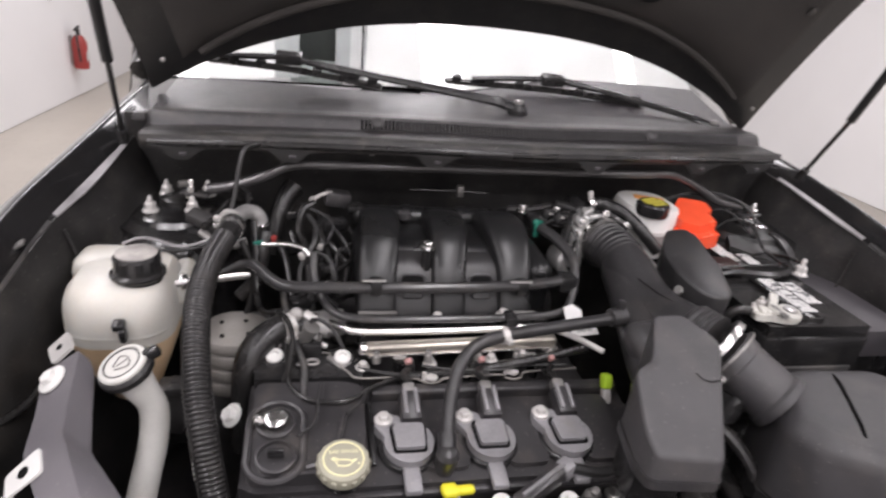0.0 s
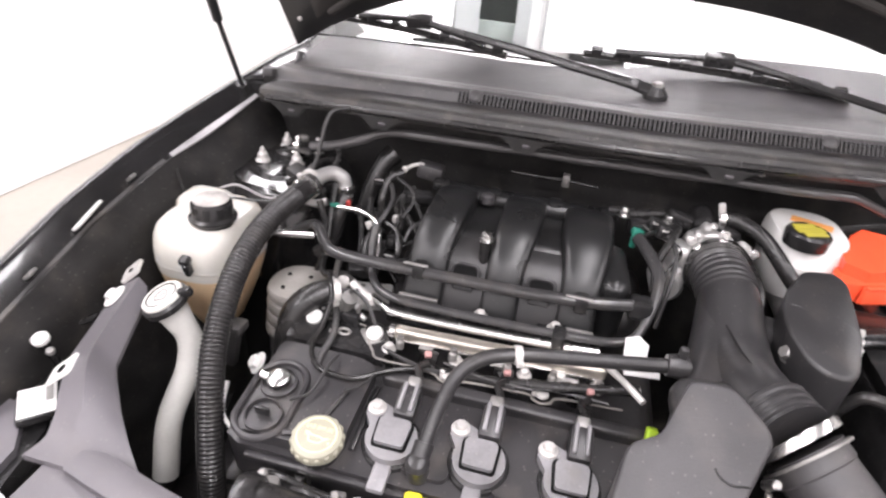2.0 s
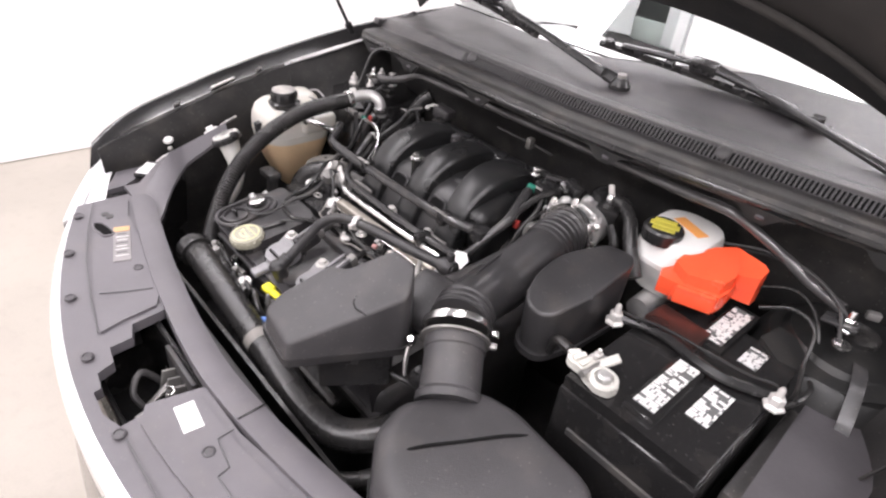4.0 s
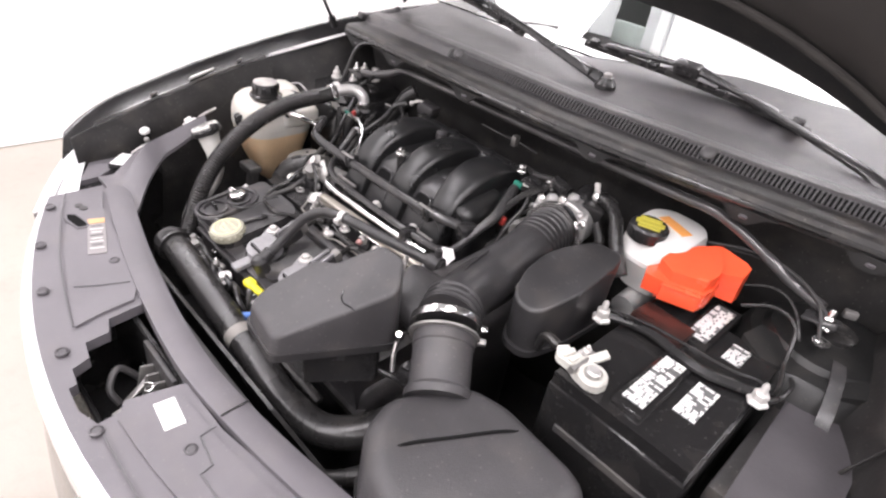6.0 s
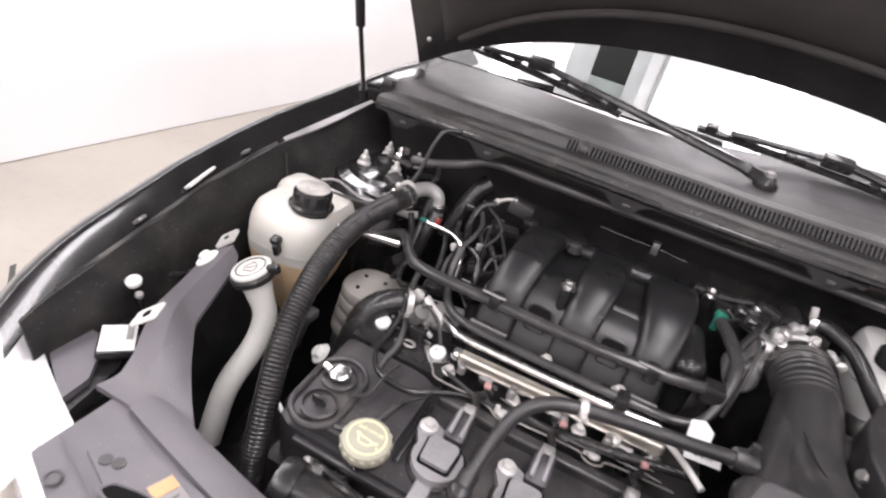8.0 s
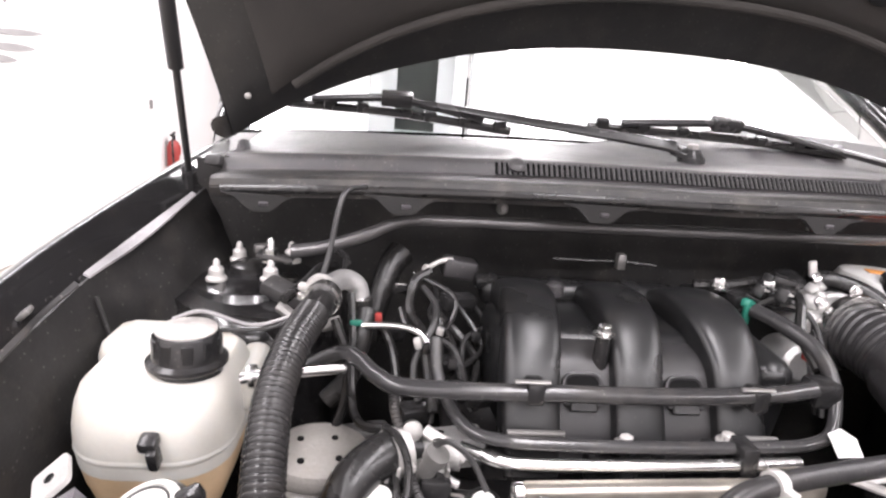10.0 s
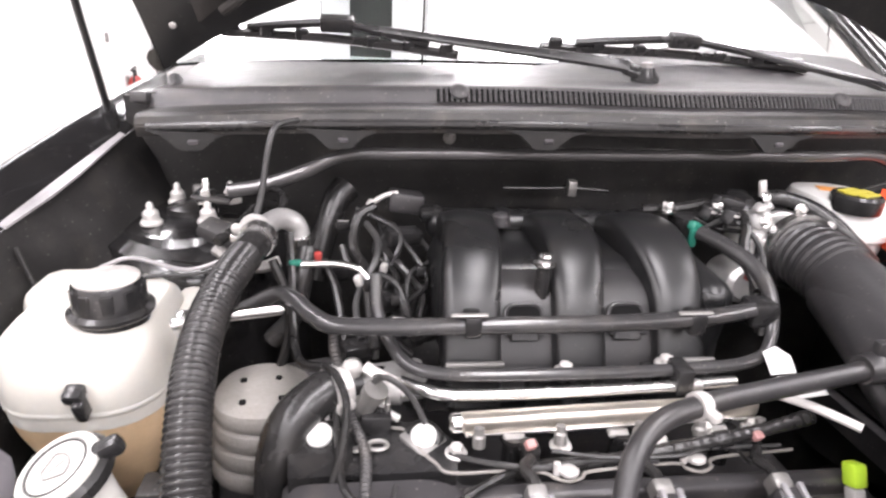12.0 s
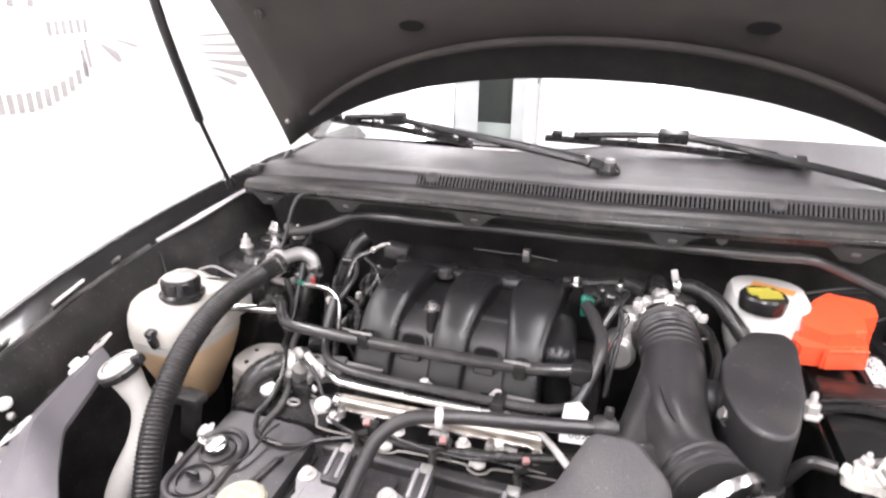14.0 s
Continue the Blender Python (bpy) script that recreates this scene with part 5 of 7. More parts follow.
part("harness_wire", tube([(-0.268, 0.800, 1.018), (-0.262, 0.758, 0.998), (-0.257, 0.716, 0.990), (-0.252, 0.683, 0.986), (-0.230, 0.655, 0.985), (-0.200, 0.648, 0.985), (-0.175, 0.651, 0.985), (-0.140, 0.676, 0.986), (-0.112, 0.692, 0.985), (-0.085, 0.703, 0.982)], 0.0038, 8, 8), "rubber", eng)
part("braided_lead", tube([(-0.268, 0.83, 1.055), (-0.265, 0.803, 1.042), (-0.256, 0.782, 1.026), (-0.247, 0.757, 1.001), (-0.237, 0.728, 0.993), (-0.234, 0.705, 0.990), (-0.235, 0.675, 0.987), (-0.232, 0.655, 0.980)], 0.0046, 10, 40, rfun=lambda u, s: 1.0 + 0.16 * math.sin(s / 0.0007)), "dusty", eng, "ribbed grey ground lead")
part("cast_strap", tube([(-0.236, 0.792, 1.034), (-0.222, 0.785, 1.028), (-0.205, 0.778, 1.022), (-0.196, 0.776, 1.014)], 0.0062, 10, 4, flat=0.5), "pale", eng)
part("cast_strap", tube([(-0.218, 0.780, 1.024), (-0.221, 0.774, 1.010), (-0.215, 0.766, 1.0), (-0.203, 0.762, 0.994)], 0.0042, 10, 4), "alu", eng)
part("cast_boss", join(rbox(0.024, 0.018, 0.028, pose(-0.236, 0.772, 0.999, 10, 0, 20), 0.004), rbox(0.005, 0.022, 0.034, pose(-0.216, 0.770, 0.996, 0, 8, 0), 0.0015, 1), lathe([(0.010, -0.012), (0.011, 0), (0.010, 0.010), (0.006, 0.012)], pose(-0.248, 0.795, 1.030, 60), 14)), "dull", eng)
part("sensor", join(rbox(0.03, 0.03, 0.03, pose(-0.225, 0.765, 0.99), 0.005), rbox(0.05, 0.014, 0.016, pose(-0.235, 0.79, 1.01, 0, 0, 20), 0.003)), "black", eng)
part("thermostat_neck", tube([(-0.245, 0.80, 1.005), (-0.225, 0.79, 1.01), (-0.20, 0.785, 1.012)], 0.016, 14), "alu", eng)
part("cast_flange", rbox(0.06, 0.03, 0.035, pose(-0.205, 0.80, 1.01, 0, 0, 12), 0.006), "alu", eng)
part("radiator_pipe", tube([(-0.245, 0.795, 1.008), (-0.275, 0.78, 1.012), (-0.305, 0.755, 0.995), (-0.315, 0.735, 0.95), (-0.315, 0.72, 0.85)], 0.021, 16), "rubber", eng)
part("pipe_clamp", clip_band((-0.262, 0.787, 1.012), (-0.272, 0.782, 1.012), 0.0225, 0.017), "pale", eng, "pale spring clamp on the hose end")
for d in (-0.005, 0.006):
    part("clamp_ear", rbox(0.005, 0.004, 0.030, pose(-0.266 + d, 0.764, 0.998, 12, 0, 20), 0.0015, 1), "pale", eng)
part("hose_nipple", lathe([(0.013, -0.012), (0.014, 0), (0.012, 0.012)], aim((-0.270, 0.772, 0.974), (-0.262, 0.775, 0.960)), 14), "dull", eng)

# intake manifold: three broad runners curling over a plenum
man = part("intake_manifold", rbox(0.30, 0.14, 0.13, pose(-0.01, 0.93, 1.045), 0.03, 3), "satin", eng, "black moulded intake manifold with three broad runners")
RUN = [(0.79, 0.99), (0.80, 1.022), (0.818, 1.058), (0.838, 1.092), (0.862, 1.113), (0.89, 1.125), (0.925, 1.129), (0.965, 1.122), (0.995, 1.10)]


def run_at(u):
    """The runners' side curve: place (y, z) and outward normal at share u."""
    k = u * (len(RUN_LINE) - 1)
    i = min(int(k), len(RUN_LINE) - 2)
    p = RUN_LINE[i].lerp(RUN_LINE[i + 1], k - i)
    t = (RUN_LINE[min(i + 2, len(RUN_LINE) - 1)] - RUN_LINE[max(i - 1, 0)]).normalized()
    return p.y, p.z, -t.z, t.y


RUN_LINE = smooth_path([(0, y, z) for y, z in RUN], 6)


def runner(x_low, x_high, w_low, w_high):
    def fn(u, v):
        y, z, ny, nz = run_at(u)
        a = math.pi * v
        g = max(0, min(1, (u - 0.25) / 0.5))
        g = g * g * (3 - 2 * g)
        x = x_low + (x_high - x_low) * g
        w = w_low + (w_high - w_low) * g
        lift = 0.026 * max(0, math.sin(a)) ** 0.22 - 0.010
        return (x - w / 2 * math.cos(a), y + ny * lift, z + nz * lift)
    return sheet(fn, 36, 20, 0.010, (0, 0.5, -0.85))


for a, b, w, w2 in ((-0.129, -0.119, 0.060, 0.062), (-0.016, -0.009, 0.054, 0.064), (0.093, 0.090, 0.054, 0.074)):
    part("runner", runner(a, b, w, w2), "satin", man)
for x in (-0.073, 0.038):
    def web(u, v):
        y, z, ny, nz = run_at(0.05 + 0.62 * u)
        d = -0.002 - 0.05 * max(0, u - 0.5)
        return (x - 0.031 + 0.062 * v, y + ny * d, z + nz * d)
    rec = part("web", sheet(web, 20, 6, 0.006, (0, 0.6, -0.8)), "web", man, "smooth web between the runners")
    y, z, ny, nz = run_at(0.275)
    SL = pose(x, y - 0.0012 * ny, z - 0.0012 * nz, math.degrees(math.atan2(-ny, nz)))
    slot = fillet([(-0.018, -0.018), (0.018, -0.018), (0.018, 0.010), (0.012, 0.016), (-0.012, 0.016), (-0.018, 0.010)], 0.006)
    # black slab on the web stands for the shaded inside of the slot
    part("web_slot", prism(slot, 0, 0.0025, 0, SL), "void", rec)
    part("slot_rim", tube([SL @ Vector((p.x * 1.1, p.y * 1.08, 0.0015)) for p in slot if p.y > -0.012], 0.0026, 8, 1), "web", rec)
    part("slot_tongue", rbox(0.030, 0.014, 0.004, SL @ pose(0.0, -0.014, 0.003), 0.0015, 1), "black", rec)
part("end_block", rbox(0.045, 0.11, 0.12, pose(0.134, 0.875, 1.05, 8, 0, 6), 0.02, 3), "satin", man)
part("rear_ridge", rbox(0.29, 0.034, 0.036, pose(-0.016, 0.994, 1.111, 12), 0.014, 3), "satin", man)
for x, w in ((-0.155, 0.03), (-0.065, 0.02), (0.035, 0.024), (0.12, 0.03)):
    part("rear_lug", rbox(w, 0.022, 0.018, pose(x, 0.992, 1.124, 8, 0, 5), 0.006, 2), "satin", man)
part("rear_boss", lathe([(0.012, 0), (0.011, 0.012), (0.007, 0.015)], pose(-0.072, 0.965, 1.120), 16), "lamp_grey", man)
part("manifold_bolt", join(bolt((-0.051, 0.843, 1.120), 0.0075, 0.011)), "steel", man)
part("bolt_post", lathe([(0.009, -0.05), (0.008, 0.0)], pose(-0.051, 0.843, 1.1195), 16), "black", man)
for x in (-0.13, 0.09):
    part("lower_rail", rbox(0.058, 0.006, 0.006, pose(x, 0.778, 1.042), 0.002), "dull", man)
for x in (-0.155, -0.05, 0.03, 0.11):
    part("lower_tab", rbox(0.045, 0.02, 0.03, pose(x, 0.79, 1.0), 0.004), "black", man)

# coolant pipe in front of the manifold
part("coolant_pipe", tube([(-0.36, 0.862, 1.060), (-0.325, 0.852, 1.082), (-0.305, 0.835, 1.085), (-0.285, 0.81, 1.080), (-0.25, 0.792, 1.078), (-0.10, 0.787, 1.080), (0.02, 0.786, 1.082), (0.11, 0.789, 1.086), (0.165, 0.797, 1.090)], 0.0088, 14, 6), "bar", eng)
for x in (-0.134, 0.094):
    part("pipe_clip", rbox(0.018, 0.024, 0.024, pose(x, 0.790, 1.081), 0.004), "black", eng)
    # thin pale bar stands in for the highlight on top of the clip
    part("clip_plate", rbox(0.036, 0.005, 0.003, pose(x - 0.004, 0.783, 1.0935, 10), 0.001, 1), "dull", eng)
part("pipe_seat", rbox(0.03, 0.03, 0.028, pose(0.172, 0.802, 1.085), 0.006), "black", eng)
# clutter in front of the valve cover
for k in range(5):
    x = -0.24 + 0.085 * k
    part("front_bracket", rbox(0.022, 0.02, 0.03, pose(x, 0.505, 0.880 + 0.006 * (k % 2), 0, 0, 15 * (k % 3 - 1)), 0.004), ("dull", "black", "dusty")[k % 3], eng)
    part("front_wire", tube([(x - 0.03, 0.49, 0.88), (x, 0.505, 0.925 + 0.008 * (k % 3)), (x + 0.035, 0.497, 0.93), (x + 0.07, 0.505, 0.89)], 0.0035 + 0.0006 * (k % 3), 8), ("rubber", "wire", "rubber")[k % 3], eng)
for x, z in ((0.095, 0.925), (0.005, 0.93), (-0.12, 0.92)):
    part("front_bolt", bolt((x, 0.512, z), 0.009, 0.012, True, (0, -0.5, 0.8)), "white", eng)
# second pipe that climbs to the green connector
part("vapour_pipe", tube([(-0.225, 0.865, 1.097), (-0.222, 0.835, 1.067), (-0.20, 0.79, 1.042), (-0.165, 0.772, 1.037), (-0.10, 0.768, 1.036), (0.02, 0.766, 1.038), (0.10, 0.766, 1.041), (0.145, 0.766, 1.046), (0.172, 0.775, 1.057), (0.188, 0.805, 1.090), (0.192, 0.845, 1.112), (0.178, 0.885, 1.124), (0.163, 0.92, 1.128)], 0.0066, 12, 6, rfun=lambda u, s: 1.0 + 0.45 * max(0, min(1, (u - 0.72) * 8))), "bar", eng)
part("vapour_clip", rbox(0.018, 0.030, 0.030, pose(0.074, 0.762, 1.034, 0, -3), 0.004), "black", eng)
for x, z in ((-0.038, 1.031), (0.067, 1.037)):
    part("vapour_bolt", bolt((x, 0.779, z), 0.007, 0.010), "pale", eng)
    part("vapour_foot", rbox(0.034, 0.012, 0.006, pose(x - 0.008, 0.780, z - 0.003), 0.002), "black", eng)
# bright fuel pipe and rail
part("fuel_pipe", tube([(-0.20, 0.785, 1.020), (-0.175, 0.762, 1.024), (-0.145, 0.757, 1.022), (-0.05, 0.756, 1.023), (0.05, 0.756, 1.026), (0.13, 0.756, 1.031)], 0.0065, 12, 6), "steel", eng)
part("fuel_rail", rbox(0.292, 0.018, 0.017, pose(-0.003, 0.736, 1.0125, 0, -2), 0.005, 3), "rail", eng, "nickel plated square fuel rail")
part("rail_lip", rbox(0.285, 0.004, 0.004, pose(-0.003, 0.7265, 1.0052, 0, -2), 0.0015, 2), "steel", eng)
part("rail_end", lathe([(0.0095, 0), (0.0095, 0.008), (0.006, 0.011)], pose(-0.148, 0.736, 1.0075, 0, -90), 16), "steel", eng)
for x in (-0.10, 0.005, 0.11):
    part("injector", join(lathe([(0.009, 0.96), (0.009, 0.99), (0.012, 0.995), (0.012, 1.0)], pose(x, 0.726, 0), 14), rbox(0.016, 0.018, 0.014, pose(x + 0.012, 0.712, 0.995), 0.003)), "black", eng)
part("silver_rod", tube([(0.132, 0.712, 1.050), (0.155, 0.684, 1.053), (0.178, 0.655, 1.052)], 0.0042, 10, 3), "pale", eng, "bright round rod")
TG = pose(0.181, 0.729, 1.043, 32, 0, 8)
tag = part("paper_tag", rbox(0.046, 0.024, 0.0012, TG, 0.0005, 1), "paper", eng, "white paper tag with printed letters")
code = bpy.data.curves.new("tag_code", "FONT")
code.body, code.size, code.align_x, code.align_y, code.extrude = "K90", 0.015, "CENTER", "CENTER", 0.0003
cob = new("printed_code", code)
cme = bpy.data.meshes.new_from_object(cob.evaluated_get(bpy.context.evaluated_depsgraph_get()))
bpy.data.objects.remove(cob)
cb = bmesh.new()
cb.from_mesh(cme)
bmesh.ops.transform(cb, matrix=TG @ pose(0, 0, 0.0012, 0, 0, 180), verts=cb.verts)
part("printed_code", cb, "ink", tag)
part("paper_scrap", prism([(-0.016, -0.012), (0.014, -0.014), (0.018, 0.004), (0.006, 0.016), (-0.012, 0.012)], 0, 0.001, 0, pose(0.172, 0.757, 1.052, 35, 0, 10)), "paper", eng, "creased white paper scrap")
# breather hose with its white tee
part("breather_hose", tube([(0.225, 0.696, 1.086), (0.17, 0.687, 1.082), (0.09, 0.672, 1.08), (0.03, 0.657, 1.08), (-0.012, 0.645, 1.073), (-0.038, 0.626, 1.055), (-0.051, 0.602, 1.024), (-0.057, 0.578, 0.998), (-0.060, 0.562, 0.984)], 0.0088, 14, 6), "duct", eng)
part("breather_tee", clip_band((0.026, 0.656, 1.08), (0.012, 0.652, 1.08), 0.0098, 0.009), "pale", eng)
part("breather_foot", join(lathe([(0.0115, -0.012), (0.012, 0.012)], aim((-0.060, 0.562, 0.985), (-0.056, 0.59, 1.01)), 16), lathe([(0.012, -0.03), (0.014, -0.004), (0.0145, 0.008), (0.010, 0.014), (0.004, 0.016)], pose(-0.061, 0.551, 0.974, 15), 20)), "duct", eng)
part("breather_end", join(lathe([(0.013, -0.012), (0.015, 0), (0.013, 0.012)], aim((0.21, 0.694, 1.085), (0.23, 0.696, 1.086)), 16), rbox(0.01, 0.01, 0.022, pose(0.213, 0.696, 1.100), 0.002)), "duct", eng)
# dipstick, front wiring
dip = part("dipstick", tube([(-0.05, 0.515, 0.80), (-0.05, 0.522, 0.92), (-0.05, 0.528, 0.938)], 0.005, 8), "dull", eng)
part("dipstick_handle", join(rbox(0.042, 0.013, 0.011, pose(-0.046, 0.530, 0.940, 0, 8, 10), 0.005, 3), rbox(0.022, 0.02, 0.013, pose(-0.058, 0.529, 0.942, 0, 8, 10), 0.006, 3)), "yellow", dip, "bright yellow dipstick handle")
part("front_connector", rbox(0.085, 0.020, 0.020, pose(0.058, 0.520, 0.950, 0, -16, 24), 0.004), "lamp_grey", eng)
part("connector_rib", rbox(0.07, 0.005, 0.004, pose(0.058, 0.520, 0.961, 0, -16, 24), 0.001, 1), "coil", eng)
part("connector_end", rbox(0.02, 0.022, 0.022, pose(0.092, 0.535, 0.960, 0, -16, 24), 0.004), "coil", eng)
part("front_lead", tube([(0.10, 0.53, 0.965), (0.14, 0.525, 0.96), (0.18, 0.535, 0.965), (0.215, 0.57, 0.975)], 0.007, 10), "rubber", eng)
part("blue_sleeve", tube([(0.01, 0.495, 0.935), (-0.01, 0.485, 0.925), (-0.03, 0.487, 0.915)], 0.006, 8), "blue", eng)
part("front_lead", tube([(-0.20, 0.49, 0.90), (-0.10, 0.485, 0.915), (0.0, 0.482, 0.918), (0.10, 0.49, 0.92), (0.2, 0.5, 0.90)], 0.008, 10), "rubber", eng)
part("front_lead", tube([(-0.22, 0.505, 0.91), (-0.19, 0.50, 0.945), (-0.15, 0.495, 0.945), (-0.13, 0.50, 0.91)], 0.005, 8), "rubber", eng)
part("front_plug", rbox(0.03, 0.024, 0.03, pose(-0.225, 0.50, 0.93, 0, 0, 15), 0.005), "dull", eng)
part("lime_connector", rbox(0.014, 0.016, 0.022, pose(0.203, 0.668, 0.990, -25), 0.003), "lime", eng, "lime and white connector")
part("lime_base", rbox(0.012, 0.014, 0.022, pose(0.203, 0.659, 0.970, -25), 0.003), "pale", eng)
# connectors round the throttle
part("green_connector", join(rbox(0.020, 0.012, 0.012, pose(0.162, 0.932, 1.132, 0, 20, 30), 0.004), rbox(0.009, 0.009, 0.024, pose(0.158, 0.926, 1.120), 0.003)), "green", eng)
part("map_sensor", join(rbox(0.05, 0.035, 0.025, pose(0.175, 0.965, 1.125, 0, 0, 10), 0.006), lathe([(0.014, 0), (0.014, 0.02)], pose(0.20, 0.95, 1.125), 14)), "black", eng)
for x, y in ((0.14, 0.965), (0.205, 0.962)):
    part("bright_nut", bolt((x, y, 1.14), 0.007, 0.014), "steel", eng)
part("red_clip", rbox(0.01, 0.01, 0.014, pose(0.197, 0.86, 1.10), 0.002), "red", eng)
for k, r in enumerate((0.0028, 0.0032)):
    o = 0.012 * k
    j = random.Random(40 + k)
    part("throttle_wire", tube([(x + j.uniform(-0.010, 0.010), y - o, z + j.uniform(-0.014, 0.010)) for x, y, z in ((0.17, 0.95, 1.13), (0.20, 0.93, 1.138), (0.213, 0.90, 1.128), (0.21, 0.865, 1.10), (0.20, 0.84, 1.04))], r, 8), ("rubber", "wire")[k], eng)

# left side hoses, wires and clips behind the coolant tank
part("boot", tube([(-0.30, 1.0, 1.03), (-0.29, 1.02, 1.075), (-0.275, 1.045, 1.12), (-0.262, 1.06, 1.135)], 0.017, 14, 5, rfun=lambda u, s: 0.8 + 0.35 * u), "rubber", eng)
part("canister", rbox(0.045, 0.03, 0.026, pose(-0.185, 1.03, 1.128, 0, 8, 5), 0.005), "cowl", eng)
part("canister_nozzle", join(tube([(-0.195, 1.02, 1.142), (-0.212, 1.02, 1.138), (-0.232, 1.02, 1.125)], 0.0034, 8), rbox(0.010, 0.010, 0.010, pose(-0.229, 1.02, 1.127, 0, 30), 0.002, 1)), "pale", eng, "white cable tie with a long tail")
part("wire_loom", tube([(-0.225, 1.0, 1.13), (-0.245, 0.985, 1.12), (-0.25, 0.96, 1.09), (-0.235, 0.92, 1.08), (-0.232, 0.88, 1.07), (-0.225, 0.83, 1.03)], 0.006, 8), "rubber", eng)
part("wire_loom", tube([(-0.20, 0.99, 1.11), (-0.215, 0.97, 1.09), (-0.195, 0.94, 1.075), (-0.17, 0.92, 1.05), (-0.175, 0.89, 1.03)], 0.0055, 8), "rubber", eng)
part("wire_loom", tube([(-0.32, 0.93, 1.12), (-0.315, 0.90, 1.08), (-0.312, 0.87, 1.03), (-0.30, 0.83, 1.015), (-0.265, 0.81, 1.02), (-0.24, 0.79, 1.02)], 0.005, 8), "rubber", eng)
part("bright_pipe", tube([(-0.305, 0.905, 1.092), (-0.265, 0.90, 1.095), (-0.24, 0.893, 1.09), (-0.228, 0.883, 1.072), (-0.224, 0.872, 1.045), (-0.225, 0.86, 1.0)], 0.0047, 12, 5), "steel", eng, "bright bent metal pipe")
part("red_clip", rbox(0.008, 0.008, 0.009, pose(-0.287, 0.905, 1.103), 0.002), "red", eng)
part("green_clip", rbox(0.014, 0.008, 0.006, pose(-0.312, 0.907, 1.094), 0.002), "green", eng)
part("heater_pipe", tube([(-0.34, 0.90, 1.0), (-0.315, 0.905, 1.03), (-0.305, 0.91, 1.075), (-0.30, 0.93, 1.10)], 0.012, 12), "rubber", eng)
for k in range(5):
    j = random.Random(70 + k)
    ends = (j.uniform(-0.245, -0.165), j.uniform(-0.24, -0.16))
    mid = [(ends[0] + (ends[1] - ends[0]) * f + j.uniform(-0.028, 0.028), 1.0 - 0.15 * f, 1.105 - 0.085 * f + j.uniform(-0.012, 0.022)) for f in (0, 0.25, 0.5, 0.75, 1)]
    part("thin_lead", tube(mid, j.uniform(0.0028, 0.0048), 8), j.choice(("rubber", "rubber", "wire", "black")), eng)
for k in range(5):
    j = random.Random(90 + k)
    part("lead_clip", rbox(0.010, 0.008, 0.012, pose(j.uniform(-0.25, -0.165), j.uniform(0.86, 0.98), j.uniform(1.05, 1.10), j.uniform(-30, 30), 0, j.uniform(0, 90)), 0.002), j.choice(("dull", "black", "pale")), eng)
for x, y, z, w in ((-0.19, 0.975, 1.10, 0.045), (-0.205, 0.90, 1.05, 0.03), (-0.175, 0.85, 1.04, 0.03), (-0.27, 0.96, 1.06, 0.03), (-0.245, 0.845, 1.02, 0.035)):
    part("plug", rbox(w, 0.022, 0.02, pose(x, y, z, 10, 5, 25), 0.004), "black", eng)

# rear firewall small pieces
part("rear_line", tube([(-0.05, 1.06, 1.14), (0.0, 1.06, 1.14), (0.05, 1.06, 1.141), (0.10, 1.06, 1.138)], 0.0025, 8), "black", eng)
part("rear_line_clip", rbox(0.012, 0.014, 0.022, pose(0.045, 1.055, 1.143), 0.002), "dull", eng)
for x in (-0.122, 0.35):
    solo("firewall_stud", bolt((x, 1.10, 1.198), 0.0055, 0.012, True, (0, -1, 0.2)), "dull", (x, 1.10, 1.19), "small dull bolt on the firewall", "bolt", "firewall bolts")

# ---- engine mount ----
mnt = thing("engine_mount", (-0.345, 0.82, 0.70), "dusty cast grey engine mount with stepped ribs", "engine mount")
mc = Vector((-0.338, 0.825, 0))


def mount_ring(z, r):
    """A rounded, slightly uneven outline of the mount at one height."""
    return [Vector((mc.x + r * (1.04 + 0.03 * math.cos(3 * a + 0.6)) * math.cos(a), mc.y + r * (1.0 + 0.04 * math.cos(2 * a)) * math.sin(a), z + 0.05 * (r * math.sin(a)))) for a in np.linspace(0, 2 * math.pi, 33)[:-1]]


for k in range(4):
    z, r = 0.990 - 0.023 * k, 0.049 + 0.0022 * k
    part("step" if k else "cap", loft([mount_ring(z - 0.021, r * 0.97), mount_ring(z - 0.018, r), mount_ring(z - 0.008, r), mount_ring(z - 0.003, r * 0.96), mount_ring(z, r * 0.86), mount_ring(z + 0.001, r * 0.3)]), "mount", mnt)
part("pedestal", loft([mount_ring(0.70, 0.055), mount_ring(0.91, 0.05)]), "dark", mnt)
for x, y in ((-0.355, 0.80), (-0.318, 0.805), (-0.36, 0.835), (-0.325, 0.838)):
    part("pin_hole", lathe([(0.0035, 0.987), (0.0035, 0.9925 + 0.05 * (y - 0.825))], pose(x, y, 0), 10), "void", mnt)
part("strap", rbox(0.07, 0.03, 0.03, pose(-0.30, 0.865, 0.975, 0, 0, 15), 0.01, 3), "dusty", mnt)
solo("tank_bracket", join(rbox(0.03, 0.016, 0.09, pose(-0.405, 0.72, 0.93, 0, 12), 0.004), rbox(0.05, 0.03, 0.016, pose(-0.40, 0.715, 0.965), 0.004)), "dusty", (-0.405, 0.72, 0.88), "grey bracket with a clamp below the coolant tank", "bracket")
solo("clip_bolt", bolt((-0.325, 0.665, 0.955), 0.010, 0.012, True, (-0.6, -0.4, 0.6)), "white", (-0.325, 0.665, 0.95), "bright bolt beside the valve cover", "bolt")
